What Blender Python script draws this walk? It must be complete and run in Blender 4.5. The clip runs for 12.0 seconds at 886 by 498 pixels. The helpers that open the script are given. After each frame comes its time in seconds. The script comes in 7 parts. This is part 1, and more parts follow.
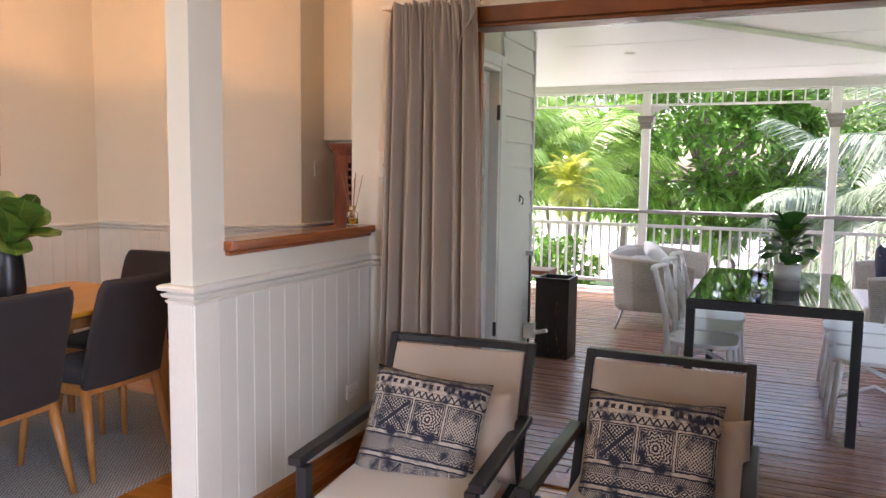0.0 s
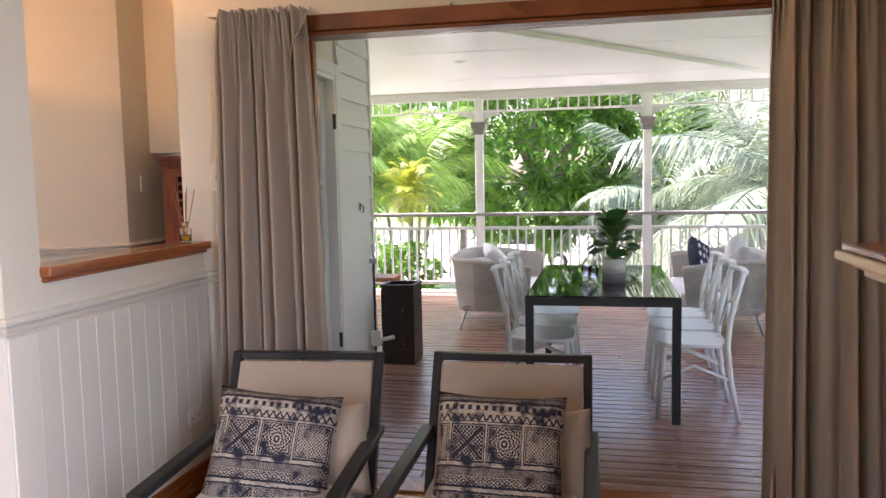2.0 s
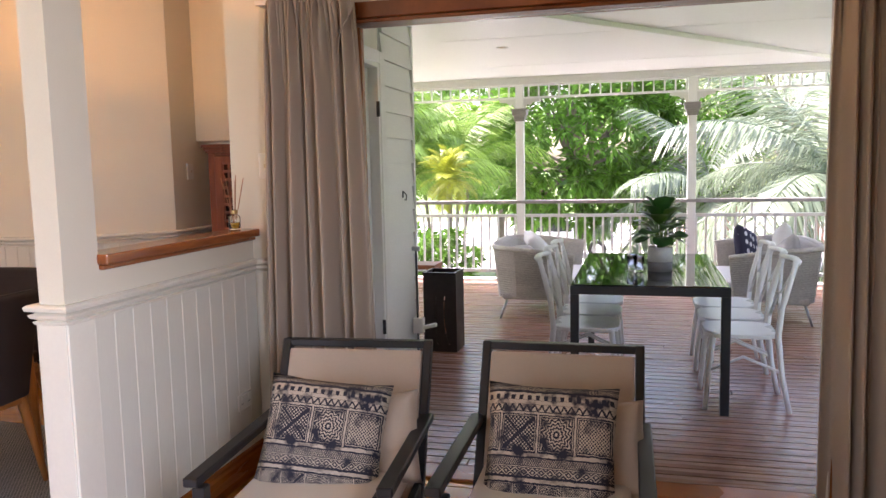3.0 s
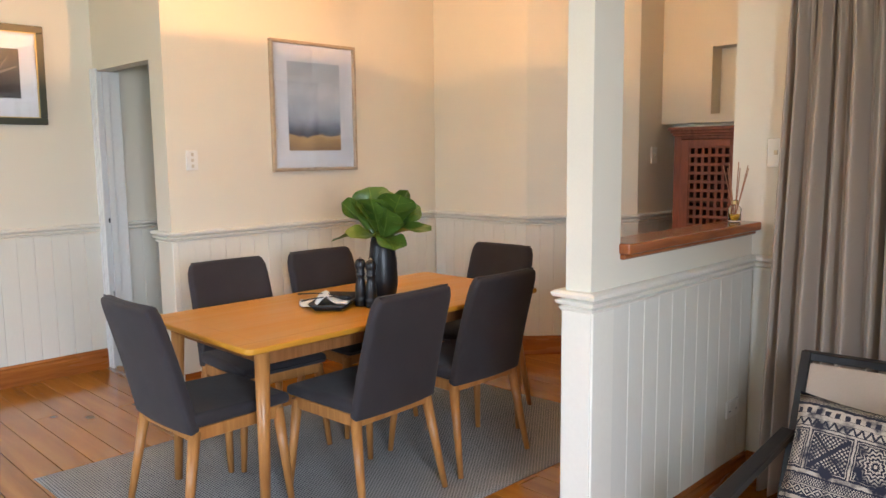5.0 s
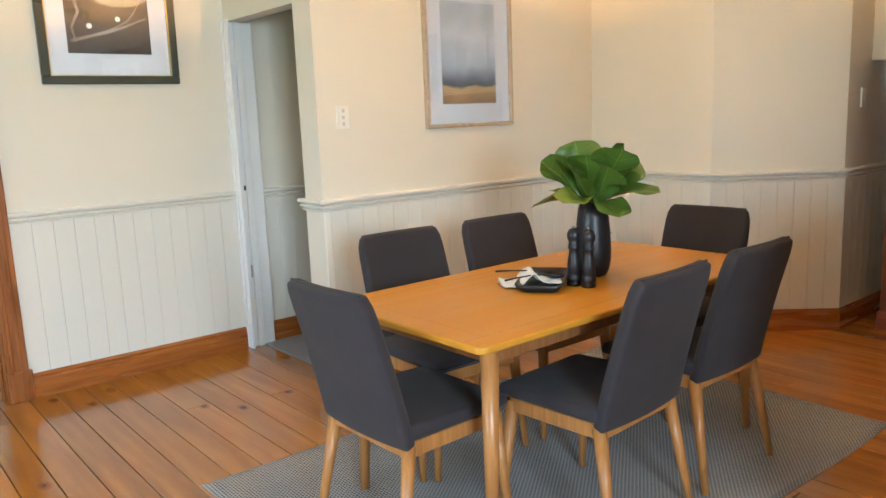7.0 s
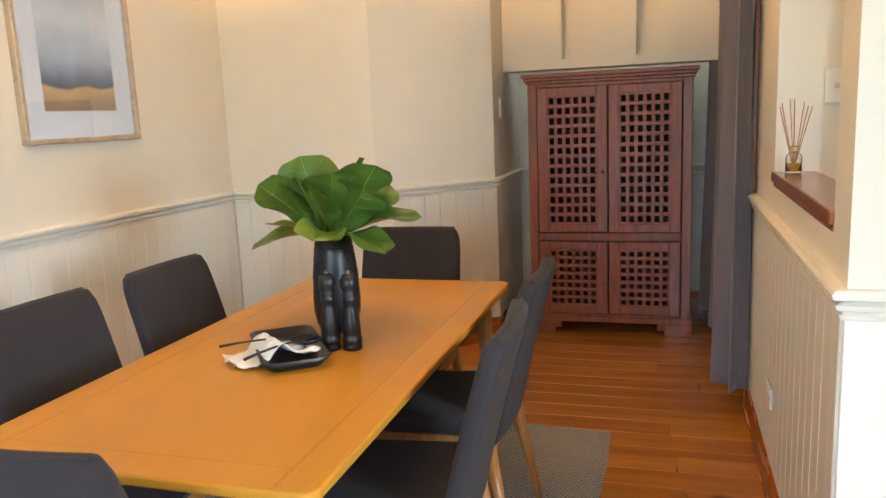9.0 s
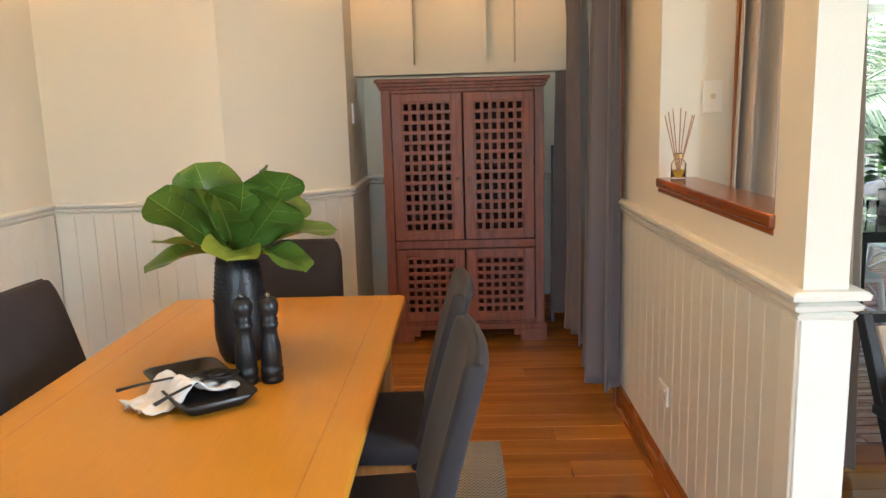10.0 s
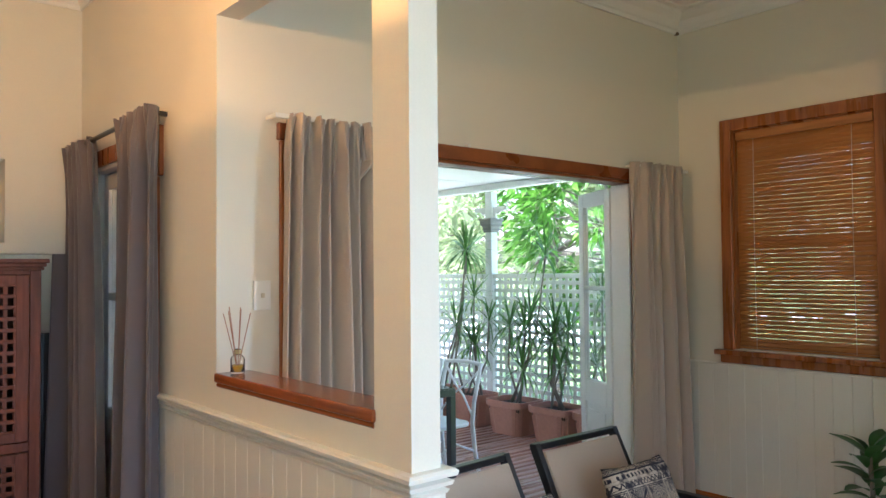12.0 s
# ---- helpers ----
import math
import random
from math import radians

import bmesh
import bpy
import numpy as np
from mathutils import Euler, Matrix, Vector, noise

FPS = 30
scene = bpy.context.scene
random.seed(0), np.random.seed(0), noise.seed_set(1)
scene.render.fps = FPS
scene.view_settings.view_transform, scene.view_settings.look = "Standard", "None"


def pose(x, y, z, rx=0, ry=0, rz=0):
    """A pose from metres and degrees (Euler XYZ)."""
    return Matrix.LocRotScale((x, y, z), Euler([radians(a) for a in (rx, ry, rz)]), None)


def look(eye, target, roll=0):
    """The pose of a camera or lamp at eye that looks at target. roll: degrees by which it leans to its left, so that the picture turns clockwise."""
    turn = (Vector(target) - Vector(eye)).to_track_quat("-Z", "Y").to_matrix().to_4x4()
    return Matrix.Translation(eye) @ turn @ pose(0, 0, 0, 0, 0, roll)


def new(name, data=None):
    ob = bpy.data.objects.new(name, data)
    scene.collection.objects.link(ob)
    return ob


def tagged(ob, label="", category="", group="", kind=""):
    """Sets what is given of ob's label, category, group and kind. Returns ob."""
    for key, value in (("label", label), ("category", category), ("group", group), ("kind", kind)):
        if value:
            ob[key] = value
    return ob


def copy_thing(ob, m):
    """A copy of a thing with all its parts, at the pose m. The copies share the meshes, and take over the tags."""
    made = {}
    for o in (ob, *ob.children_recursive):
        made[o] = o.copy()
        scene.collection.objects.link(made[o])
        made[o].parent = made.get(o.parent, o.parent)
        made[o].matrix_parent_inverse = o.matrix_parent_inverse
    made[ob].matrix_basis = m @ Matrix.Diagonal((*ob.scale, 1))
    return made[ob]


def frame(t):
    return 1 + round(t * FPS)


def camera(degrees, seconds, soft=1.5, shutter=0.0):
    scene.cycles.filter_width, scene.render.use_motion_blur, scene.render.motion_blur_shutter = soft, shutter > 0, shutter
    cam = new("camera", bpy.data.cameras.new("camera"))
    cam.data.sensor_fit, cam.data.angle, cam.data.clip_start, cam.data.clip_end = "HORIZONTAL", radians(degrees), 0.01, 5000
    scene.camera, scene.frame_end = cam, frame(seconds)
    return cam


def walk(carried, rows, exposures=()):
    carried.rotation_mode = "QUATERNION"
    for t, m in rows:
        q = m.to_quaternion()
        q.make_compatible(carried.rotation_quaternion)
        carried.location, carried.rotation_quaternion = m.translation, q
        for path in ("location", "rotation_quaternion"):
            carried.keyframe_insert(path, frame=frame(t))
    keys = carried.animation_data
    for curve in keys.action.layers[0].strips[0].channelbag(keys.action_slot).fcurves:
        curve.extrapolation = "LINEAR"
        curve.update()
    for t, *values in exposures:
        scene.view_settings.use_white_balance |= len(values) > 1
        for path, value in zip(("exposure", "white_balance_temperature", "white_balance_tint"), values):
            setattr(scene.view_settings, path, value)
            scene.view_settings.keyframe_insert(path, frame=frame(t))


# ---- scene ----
cam = camera(60.6, 12.0)
PATH = [
    (0, (0.021, 0.186, 1.398), (-0.782, 2.006, 1.197), 0.8),
    (0.5, (0.033, 0.178, 1.402), (-0.549, 2.081, 1.213), 0.2),
    (1, (0.034, 0.184, 1.404), (-0.437, 2.119, 1.225), -0.3),
    (1.5, (0.023, 0.194, 1.403), (-0.402, 2.141, 1.229), -0.7),
    (2, (0.02, 0.195, 1.402), (-0.392, 2.143, 1.22), -1.1),
    (2.5, (0.009, 0.196, 1.403), (-0.417, 2.14, 1.201), -1.3),
    (2.7, (-0.003, 0.202, 1.404), (-0.451, 2.14, 1.196), -1.3),
    (4.3, (-0.261, 0.165, 1.422), (-1.297, 1.859, 1.184), -0.8),
    (4.5, (-0.3, 0.157, 1.423), (-1.452, 1.774, 1.181), -0.8),
    (5, (-0.472, 0.189, 1.437), (-1.867, 1.601, 1.189), -0.6),
    (5.5, (-0.651, 0.211, 1.424), (-2.212, 1.435, 1.167), -0.4),
    (6, (-0.864, 0.137, 1.409), (-2.482, 1.274, 1.112), -1.5),
    (6.5, (-1.059, 0.128, 1.398), (-2.667, 1.271, 1.07), -2.3),
    (7, (-1.3, 0.185, 1.399), (-2.817, 1.443, 1.056), -2.3),
    (7.5, (-1.547, 0.249, 1.388), (-2.869, 1.702, 1.013), -2.4),
    (7.7, (-1.647, 0.277, 1.383), (-2.859, 1.82, 0.998), -2.6),
    (9.3, (-2.365, 0.512, 1.392), (-2.78, 2.439, 1.055), -2.8),
    (9.5, (-2.447, 0.527, 1.406), (-2.749, 2.475, 1.07), -3.1),
    (10, (-2.61, 0.58, 1.389), (-2.664, 2.549, 1.042), -1.6),
    (10.5, (-2.741, 0.669, 1.378), (-2.483, 2.625, 1.047), -0.2),
    (11, (-2.839, 0.715, 1.417), (-2.158, 2.579, 1.167), -1.2),
    (11.5, (-2.987, 0.705, 1.451), (-1.939, 2.408, 1.404), -0.3),
    (12, (-3.073, 0.626, 1.514), (-1.792, 2.16, 1.576), -0.5),
]
EXPOSURES = [(0.0, 2.55, 6500, 29), (2.7, 2.55, 6600, 29), (4.4, 2.42, 7300, 34), (5.1, 2.72, 6100, 14), (5.6, 2.65, 5800, 9), (6.5, 2.80, 6100, 9), (7.7, 3.03, 6050, 9), (10.0, 3.0, 6200, 11), (11.0, 3.0, 5750, 11), (12.0, 2.78, 5450, 10)]
walk(cam, [(t, look(eye, target, roll)) for t, eye, target, roll in PATH], EXPOSURES)

# ---- world, sun and large lights ----
world = bpy.data.worlds.new("world")
scene.world = world
world.use_nodes = True
wn = world.node_tree.nodes
sky = wn.new("ShaderNodeTexSky")
sky.sky_type = "NISHITA"
sky.sun_disc = False
sky.sun_elevation, sky.sun_rotation = radians(64), radians(-75)
sky.air_density, sky.dust_density = 1.2, 3.0
wn["Background"].inputs["Strength"].default_value = 0.15
world.node_tree.links.new(sky.outputs[0], wn["Background"].inputs["Color"])

sun = new("sun", bpy.data.lights.new("sun", "SUN"))
sun.data.energy, sun.data.angle, sun.data.color = 3.4, radians(14), (1.0, 0.96, 0.90)
sun.matrix_world = look((-6, 7.6, 13), (0, 6, 0))


def area_lamp(name, eye, target, w, h, watts, color, spread=180):
    ob = new(name, bpy.data.lights.new(name, "AREA"))
    ob.data.shape, ob.data.size, ob.data.size_y = "RECTANGLE", w, h
    ob.data.energy, ob.data.color, ob.data.spread = watts, color, radians(spread)
    ob.matrix_world = look(eye, target)
    return ob


# fill lamps in two unseen windows, added behind the walker to brighten the rooms
area_lamp("side_fill_light", (1.235, -0.36, 1.7), (0, -0.30, 1.15), 1.15, 1.3, 20, (0.76, 0.89, 1.0), 130)
area_lamp("rear_fill_light", (-3.0, -2.45, 1.28), (-3.0, 0, 0.85), 2.3, 1.55, 2.3, (0.64, 0.82, 1.0), 80)
# fill lamp added against the solid bedroom wall, beside the window
area_lamp("bedroom_fill_light", (-9.05, -1.3, 1.6), (-7, -0.8, 0.8), 1.0, 0.8, 2.0, (0.9, 0.95, 1.0))
bulb = new("pendant_bulb", bpy.data.lights.new("pendant_bulb", "POINT"))
bulb.data.energy, bulb.data.color, bulb.data.shadow_soft_size = 12.5, (1.0, 0.47, 0.145), 0.012
bulb.location = (-3.2, 2.42, 2.462)


reading = new("reading_lamp_bulb", bpy.data.lights.new("reading_lamp_bulb", "POINT"))
reading.data.energy, reading.data.color, reading.data.shadow_soft_size = 5, (1.0, 0.72, 0.36), 0.03
reading.location = (-8.80, 1.17, 0.70)


# ---- materials ----
def material(name, base, rough=0.5, metal=0.0, scale=30.0, vary=0.12, bump=0.15, big=2.0, stretch=(1, 1, 1), spec=0.5, coat=0.0, sheen=0.0, rand=0.0, emit=None, island=0.0):
    m = bpy.data.materials.new(name)
    m.use_nodes = True
    nt = m.node_tree
    n, l = nt.nodes, nt.links
    b = n["Principled BSDF"]
    b.inputs["Roughness"].default_value = rough
    b.inputs["Metallic"].default_value = metal
    b.inputs["Specular IOR Level"].default_value = spec
    b.inputs["Coat Weight"].default_value = coat
    b.inputs["Coat Roughness"].default_value = 0.12
    b.inputs["Sheen Weight"].default_value = sheen
    tc = n.new("ShaderNodeTexCoord")
    mp = n.new("ShaderNodeMapping")
    mp.inputs["Scale"].default_value = stretch
    l.new(tc.outputs["Object"], mp.inputs["Vector"])
    fine, coarse = n.new("ShaderNodeTexNoise"), n.new("ShaderNodeTexNoise")
    fine.inputs["Scale"].default_value, fine.inputs["Detail"].default_value = scale, 5
    coarse.inputs["Scale"].default_value, coarse.inputs["Detail"].default_value = big, 3
    for t in (fine, coarse):
        l.new(mp.outputs[0], t.inputs["Vector"])
    add = n.new("ShaderNodeMath")
    add.operation = "ADD"
    l.new(fine.outputs[0], add.inputs[0])
    l.new(coarse.outputs[0], add.inputs[1])
    last = add
    for amount, source, socket in ((rand, "ShaderNodeObjectInfo", "Random"), (island, "ShaderNodeNewGeometry", "Random Per Island")):
        if amount:
            info = n.new(source)
            mul = n.new("ShaderNodeMath")
            mul.operation = "MULTIPLY_ADD"
            mul.inputs[1].default_value = amount
            l.new(info.outputs[socket], mul.inputs[0])
            l.new(last.outputs[0], mul.inputs[2])
            last = mul
    rg = n.new("ShaderNodeMapRange")
    rg.inputs[1].default_value, rg.inputs[2].default_value = 0.6 + (rand + island) * 0.1, 1.4 + (rand + island) * 0.9
    rg.inputs[3].default_value, rg.inputs[4].default_value = 1 - vary, 1 + vary
    l.new(last.outputs[0], rg.inputs[0])
    mix = n.new("ShaderNodeMix")
    mix.data_type, mix.blend_type = "RGBA", "MULTIPLY"
    mix.inputs[0].default_value = 1.0
    mix.inputs[6].default_value = (*base, 1)
    l.new(rg.outputs[0], mix.inputs[7])
    l.new(mix.outputs[2], b.inputs["Base Color"])
    rr = n.new("ShaderNodeMapRange")
    rr.inputs[1].default_value, rr.inputs[2].default_value = 0.3, 0.7
    rr.inputs[3].default_value, rr.inputs[4].default_value = max(0.02, rough * 0.8), min(1, rough * 1.25)
    l.new(coarse.outputs[0], rr.inputs[0])
    l.new(rr.outputs[0], b.inputs["Roughness"])
    if bump:
        bp = n.new("ShaderNodeBump")
        bp.inputs["Strength"].default_value, bp.inputs["Distance"].default_value = bump, 0.004
        l.new(fine.outputs[0], bp.inputs["Height"])
        l.new(bp.outputs[0], b.inputs["Normal"])
    if emit:
        b.inputs["Emission Color"].default_value = (*emit[0], 1)
        b.inputs["Emission Strength"].default_value = emit[1]
    return m


def wood(name, base, dark, rough=0.3, scale=7.0, stretch=(0.6, 8, 8), rand=0.0, coat=0.0, knots=0.0, vary=0.08):
    m = material(name, base, rough, scale=60, vary=vary, bump=0.06, stretch=stretch, rand=rand, coat=coat)
    nt = m.node_tree
    n, l = nt.nodes, nt.links
    mix = next(x for x in n if x.bl_idname == "ShaderNodeMix")
    tc = next(x for x in n if x.bl_idname == "ShaderNodeMapping")
    gr = n.new("ShaderNodeTexNoise")
    gr.inputs["Scale"].default_value, gr.inputs["Detail"].default_value, gr.inputs["Distortion"].default_value = scale, 6, 0.8
    l.new(tc.outputs[0], gr.inputs["Vector"])
    info = n.new("ShaderNodeObjectInfo")
    sep = n.new("ShaderNodeVectorMath")
    sep.operation = "ADD"
    l.new(tc.outputs[0], sep.inputs[0])
    sc = n.new("ShaderNodeMath")
    sc.operation = "MULTIPLY"
    sc.inputs[1].default_value = 40 if rand else 0
    l.new(info.outputs["Random"], sc.inputs[0])
    l.new(sc.outputs[0], sep.inputs[1])
    l.new(sep.outputs[0], gr.inputs["Vector"])
    ramp = n.new("ShaderNodeValToRGB")
    ramp.color_ramp.elements[0].position, ramp.color_ramp.elements[1].position = 0.30, 0.68
    ramp.color_ramp.elements[0].color, ramp.color_ramp.elements[1].color = (*dark, 1), (*base, 1)
    l.new(gr.outputs[0], ramp.inputs[0])
    out = ramp.outputs[0]
    if knots:
        vo = n.new("ShaderNodeTexVoronoi")
        vo.inputs["Scale"].default_value = knots
        mp2 = n.new("ShaderNodeMapping")
        mp2.inputs["Scale"].default_value = (0.55, 1.0, 1.0)
        l.new(next(x for x in n if x.bl_idname == "ShaderNodeTexCoord").outputs["Object"], mp2.inputs["Vector"])
        l.new(mp2.outputs[0], vo.inputs["Vector"])
        kr = n.new("ShaderNodeValToRGB")
        kr.color_ramp.elements[0].position, kr.color_ramp.elements[1].position = 0.015, 0.085
        kr.color_ramp.elements[0].color, kr.color_ramp.elements[1].color = (0.36, 0.24, 0.17, 1), (1, 1, 1, 1)
        l.new(vo.outputs["Distance"], kr.inputs[0])
        km = n.new("ShaderNodeMix")
        km.data_type, km.blend_type = "RGBA", "MULTIPLY"
        km.inputs[0].default_value = 1.0
        l.new(out, km.inputs[6])
        l.new(kr.outputs[0], km.inputs[7])
        out = km.outputs[2]
    l.new(out, mix.inputs[6])
    return m


def glass(name, tint=(1, 1, 1), rough=0.0):
    m = bpy.data.materials.new(name)
    m.use_nodes = True
    b = m.node_tree.nodes["Principled BSDF"]
    b.inputs["Base Color"].default_value = (*tint, 1)
    b.inputs["Transmission Weight"].default_value = 1.0
    b.inputs["Roughness"].default_value = rough
    b.inputs["IOR"].default_value = 1.45
    return m


def leafmat(name, base, trans=0.35, vary=0.45, rough=0.4):
    m = material(name, base, rough, scale=9, vary=vary, bump=0.0, big=0.8, island=0.8)
    nt = m.node_tree
    b = nt.nodes["Principled BSDF"]
    mix = next(x for x in nt.nodes if x.bl_idname == "ShaderNodeMix")
    tr = nt.nodes.new("ShaderNodeBsdfTranslucent")
    ms = nt.nodes.new("ShaderNodeMixShader")
    ms.inputs[0].default_value = trans
    nt.links.new(mix.outputs[2], tr.inputs[0])
    nt.links.new(b.outputs[0], ms.inputs[1])
    nt.links.new(tr.outputs[0], ms.inputs[2])
    nt.links.new(ms.outputs[0], nt.nodes["Material Output"].inputs[0])
    return m


M_WALL = material("wall_paint", (0.74, 0.70, 0.595), 0.55, scale=180, vary=0.03, bump=0.05, big=1.2)
M_BOARD = material("board_paint", (0.72, 0.71, 0.64), 0.4, scale=60, vary=0.03, bump=0.04, stretch=(4, 4, 0.4))
M_TRIM = material("trim_paint", (0.80, 0.78, 0.70), 0.35, scale=60, vary=0.03, bump=0.03)
M_CEIL = material("ceiling_paint", (0.82, 0.81, 0.77), 0.7, scale=120, vary=0.02, bump=0.04)
M_WHITE = material("white_paint", (0.80, 0.81, 0.80), 0.35, scale=50, vary=0.04, bump=0.05)
M_WBOARD = material("weatherboard_paint", (0.78, 0.79, 0.78), 0.45, scale=40, vary=0.05, bump=0.08, stretch=(3, 0.6, 3))
M_FLOOR = wood("pine_floor", (0.46, 0.185, 0.027), (0.33, 0.118, 0.017), 0.13, scale=2.2, stretch=(0.45, 5, 5), rand=0.9, coat=0.35, knots=2.6, vary=0.22)
M_SKIRT = wood("stained_skirting", (0.40, 0.135, 0.026), (0.25, 0.07, 0.014), 0.25, scale=3.0, stretch=(0.8, 0.8, 9))
M_TIMBER = wood("red_cedar_trim", (0.28, 0.088, 0.024), (0.15, 0.042, 0.012), 0.3, scale=4.0, stretch=(1.2, 9, 1.2))
M_SILL = wood("sill_timber", (0.36, 0.10, 0.022), (0.20, 0.05, 0.012), 0.2, scale=4.0, stretch=(9, 0.7, 9), coat=0.3)
M_ARCH = wood("stained_architrave", (0.36, 0.125, 0.03), (0.20, 0.06, 0.013), 0.28, scale=4.0, stretch=(9, 9, 0.7))
M_DECK = wood("deck_timber", (0.42, 0.235, 0.185), (0.22, 0.115, 0.088), 0.27, scale=3.0, stretch=(0.5, 8, 8), rand=0.9)
M_TABLE = material("oak_tabletop", (0.54, 0.252, 0.026), 0.34, scale=22, vary=0.07, bump=0.02, big=1.5, stretch=(9, 0.5, 9), spec=0.35)
M_OAK = wood("oak_legs", (0.45, 0.205, 0.058), (0.32, 0.13, 0.034), 0.4, scale=5.0, stretch=(9, 9, 0.8))
M_DARKLEG = wood("shaded_oak", (0.30, 0.13, 0.045), (0.2, 0.08, 0.02), 0.4, scale=5.0, stretch=(9, 9, 0.8))
M_CAB = wood("red_brown_cabinet", (0.25, 0.074, 0.037), (0.16, 0.043, 0.022), 0.4, scale=5.0, stretch=(6, 6, 0.8))
M_GREY = material("charcoal_upholstery", (0.0235, 0.0195, 0.0225), 0.9, scale=500, vary=0.25, bump=0.25, big=4, sheen=0.06)
M_BLACKWOOD = material("black_wood", (0.009, 0.009, 0.011), 0.4, scale=60, vary=0.2, bump=0.05, stretch=(1, 1, 1))
M_LINEN = material("linen_upholstery", (0.44, 0.36, 0.29), 0.9, scale=420, vary=0.13, bump=0.3, big=3, sheen=0.2)
M_SEATLINEN = material("pale_linen", (0.58, 0.53, 0.46), 0.9, scale=420, vary=0.1, bump=0.3, big=3, sheen=0.2)
M_CURTAIN = material("taupe_curtain", (0.46, 0.39, 0.325), 0.9, scale=350, vary=0.1, bump=0.2, big=2, stretch=(1, 1, 0.5), sheen=0.2)
M_GCURT = material("grey_curtain", (0.142, 0.124, 0.138), 0.75, scale=350, vary=0.1, bump=0.15, big=2, sheen=0.3)
M_BLACK = material("matt_black_ceramic", (0.011, 0.011, 0.013), 0.38, scale=90, vary=0.15, bump=0.03)
M_METAL = material("dark_metal", (0.035, 0.04, 0.046), 0.35, metal=0.3, scale=60, vary=0.15, bump=0.03)
M_STEEL = material("steel", (0.45, 0.46, 0.47), 0.3, metal=1.0, scale=60, vary=0.1, bump=0.02)
M_PLASTIC = material("white_plastic", (0.80, 0.79, 0.74), 0.3, scale=30, vary=0.02, bump=0.0)
M_CHAIRWHITE = material("white_resin", (0.80, 0.81, 0.82), 0.3, scale=40, vary=0.03, bump=0.03)
M_WICKER = material("pale_wicker", (0.50, 0.47, 0.43), 0.7, scale=90, vary=0.35, bump=0.6, stretch=(0.5, 0.5, 1.6))
M_CUSHW = material("white_cushion", (0.74, 0.73, 0.72), 0.9, scale=200, vary=0.05, bump=0.2)
M_CUSHG = material("grey_cushion", (0.45, 0.43, 0.43), 0.9, scale=200, vary=0.08, bump=0.2)
M_TERRA = material("terracotta_plastic", (0.42, 0.19, 0.135), 0.6, scale=30, vary=0.15, bump=0.1)
M_SOIL = material("soil", (0.05, 0.035, 0.025), 0.95, scale=60, vary=0.5, bump=0.8)
M_CONCRETE = material("pot_concrete", (0.62, 0.60, 0.57), 0.8, scale=60, vary=0.1, bump=0.2)
M_POTBASE = material("grey_pot_band", (0.20, 0.19, 0.185), 0.8, scale=60, vary=0.1, bump=0.2)
M_RUST = material("dark_rusted_steel", (0.030, 0.020, 0.017), 0.5, metal=0.2, scale=25, vary=0.4, bump=0.2)
M_HAND = material("orange_wood", (0.30, 0.10, 0.03), 0.4, scale=25, vary=0.2)
M_GRASS = material("lawn", (0.13, 0.19, 0.06), 0.9, scale=40, vary=0.3, bump=0.4)
M_ROAD = material("pale_concrete_drive", (0.60, 0.59, 0.56), 0.85, scale=20, vary=0.08, bump=0.2)
M_FENCE = material("far_fence", (0.30, 0.17, 0.14), 0.8, scale=10, vary=0.15)
M_CARW = material("car_paint_white", (0.75, 0.77, 0.8), 0.2, vary=0.02, bump=0.0, coat=0.6)
M_TYRE = material("tyre_rubber", (0.02, 0.02, 0.02), 0.8)
M_GLASS = glass("clear_glass")
M_DIFF = glass("bottle_glass", (0.98, 0.96, 0.9))
M_OIL = material("amber_oil", (0.55, 0.36, 0.03), 0.1, vary=0.05, bump=0.0)
M_REED = material("reed_sticks", (0.38, 0.17, 0.09), 0.7, scale=50, vary=0.2)
M_BARK = material("grey_bark", (0.20, 0.17, 0.14), 0.9, scale=18, vary=0.35, bump=0.8, stretch=(1, 1, 0.4))
M_FIG = leafmat("fiddle_leaf", (0.085, 0.17, 0.026), 0.15, 0.45, 0.3)
M_FIG2 = leafmat("fiddle_leaf_yellow", (0.20, 0.28, 0.045), 0.15, 0.4, 0.3)
M_ZEBRA = leafmat("broad_houseplant_leaf", (0.045, 0.15, 0.035), 0.2, 0.6, 0.35)
M_LPALM = leafmat("golden_palm_leaf", (0.17, 0.30, 0.045), 0.45)
M_YPALM = leafmat("yellow_palm_leaf", (0.30, 0.34, 0.035), 0.4)
M_SPALM = leafmat("silver_palm_leaf", (0.17, 0.225, 0.15), 0.3, 0.4)
M_TREE = leafmat("glossy_tree_leaf", (0.11, 0.25, 0.030), 0.3, 0.75)
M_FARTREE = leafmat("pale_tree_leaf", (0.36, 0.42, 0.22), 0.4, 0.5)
M_DRAC = leafmat("dracaena_leaf", (0.10, 0.22, 0.045), 0.25, 0.5)
M_BED = material("white_bedding", (0.72, 0.68, 0.64), 0.9, scale=120, vary=0.05, bump=0.25)
M_THROW = material("sage_throw", (0.35, 0.37, 0.30), 0.9, scale=120, vary=0.1, bump=0.3)
M_VALANCE = material("oatmeal_bed_base", (0.48, 0.43, 0.38), 0.9, scale=160, vary=0.08, bump=0.25)
M_HEAD = material("dark_grey_fabric", (0.06, 0.065, 0.07), 0.9, scale=160, vary=0.1, bump=0.25)
M_CARPET = material("grey_carpet", (0.30, 0.30, 0.31), 0.95, scale=300, vary=0.2, bump=0.6)
M_FRAMEG = material("dark_green_frame", (0.050, 0.058, 0.044), 0.3, scale=60, vary=0.2, bump=0.03)
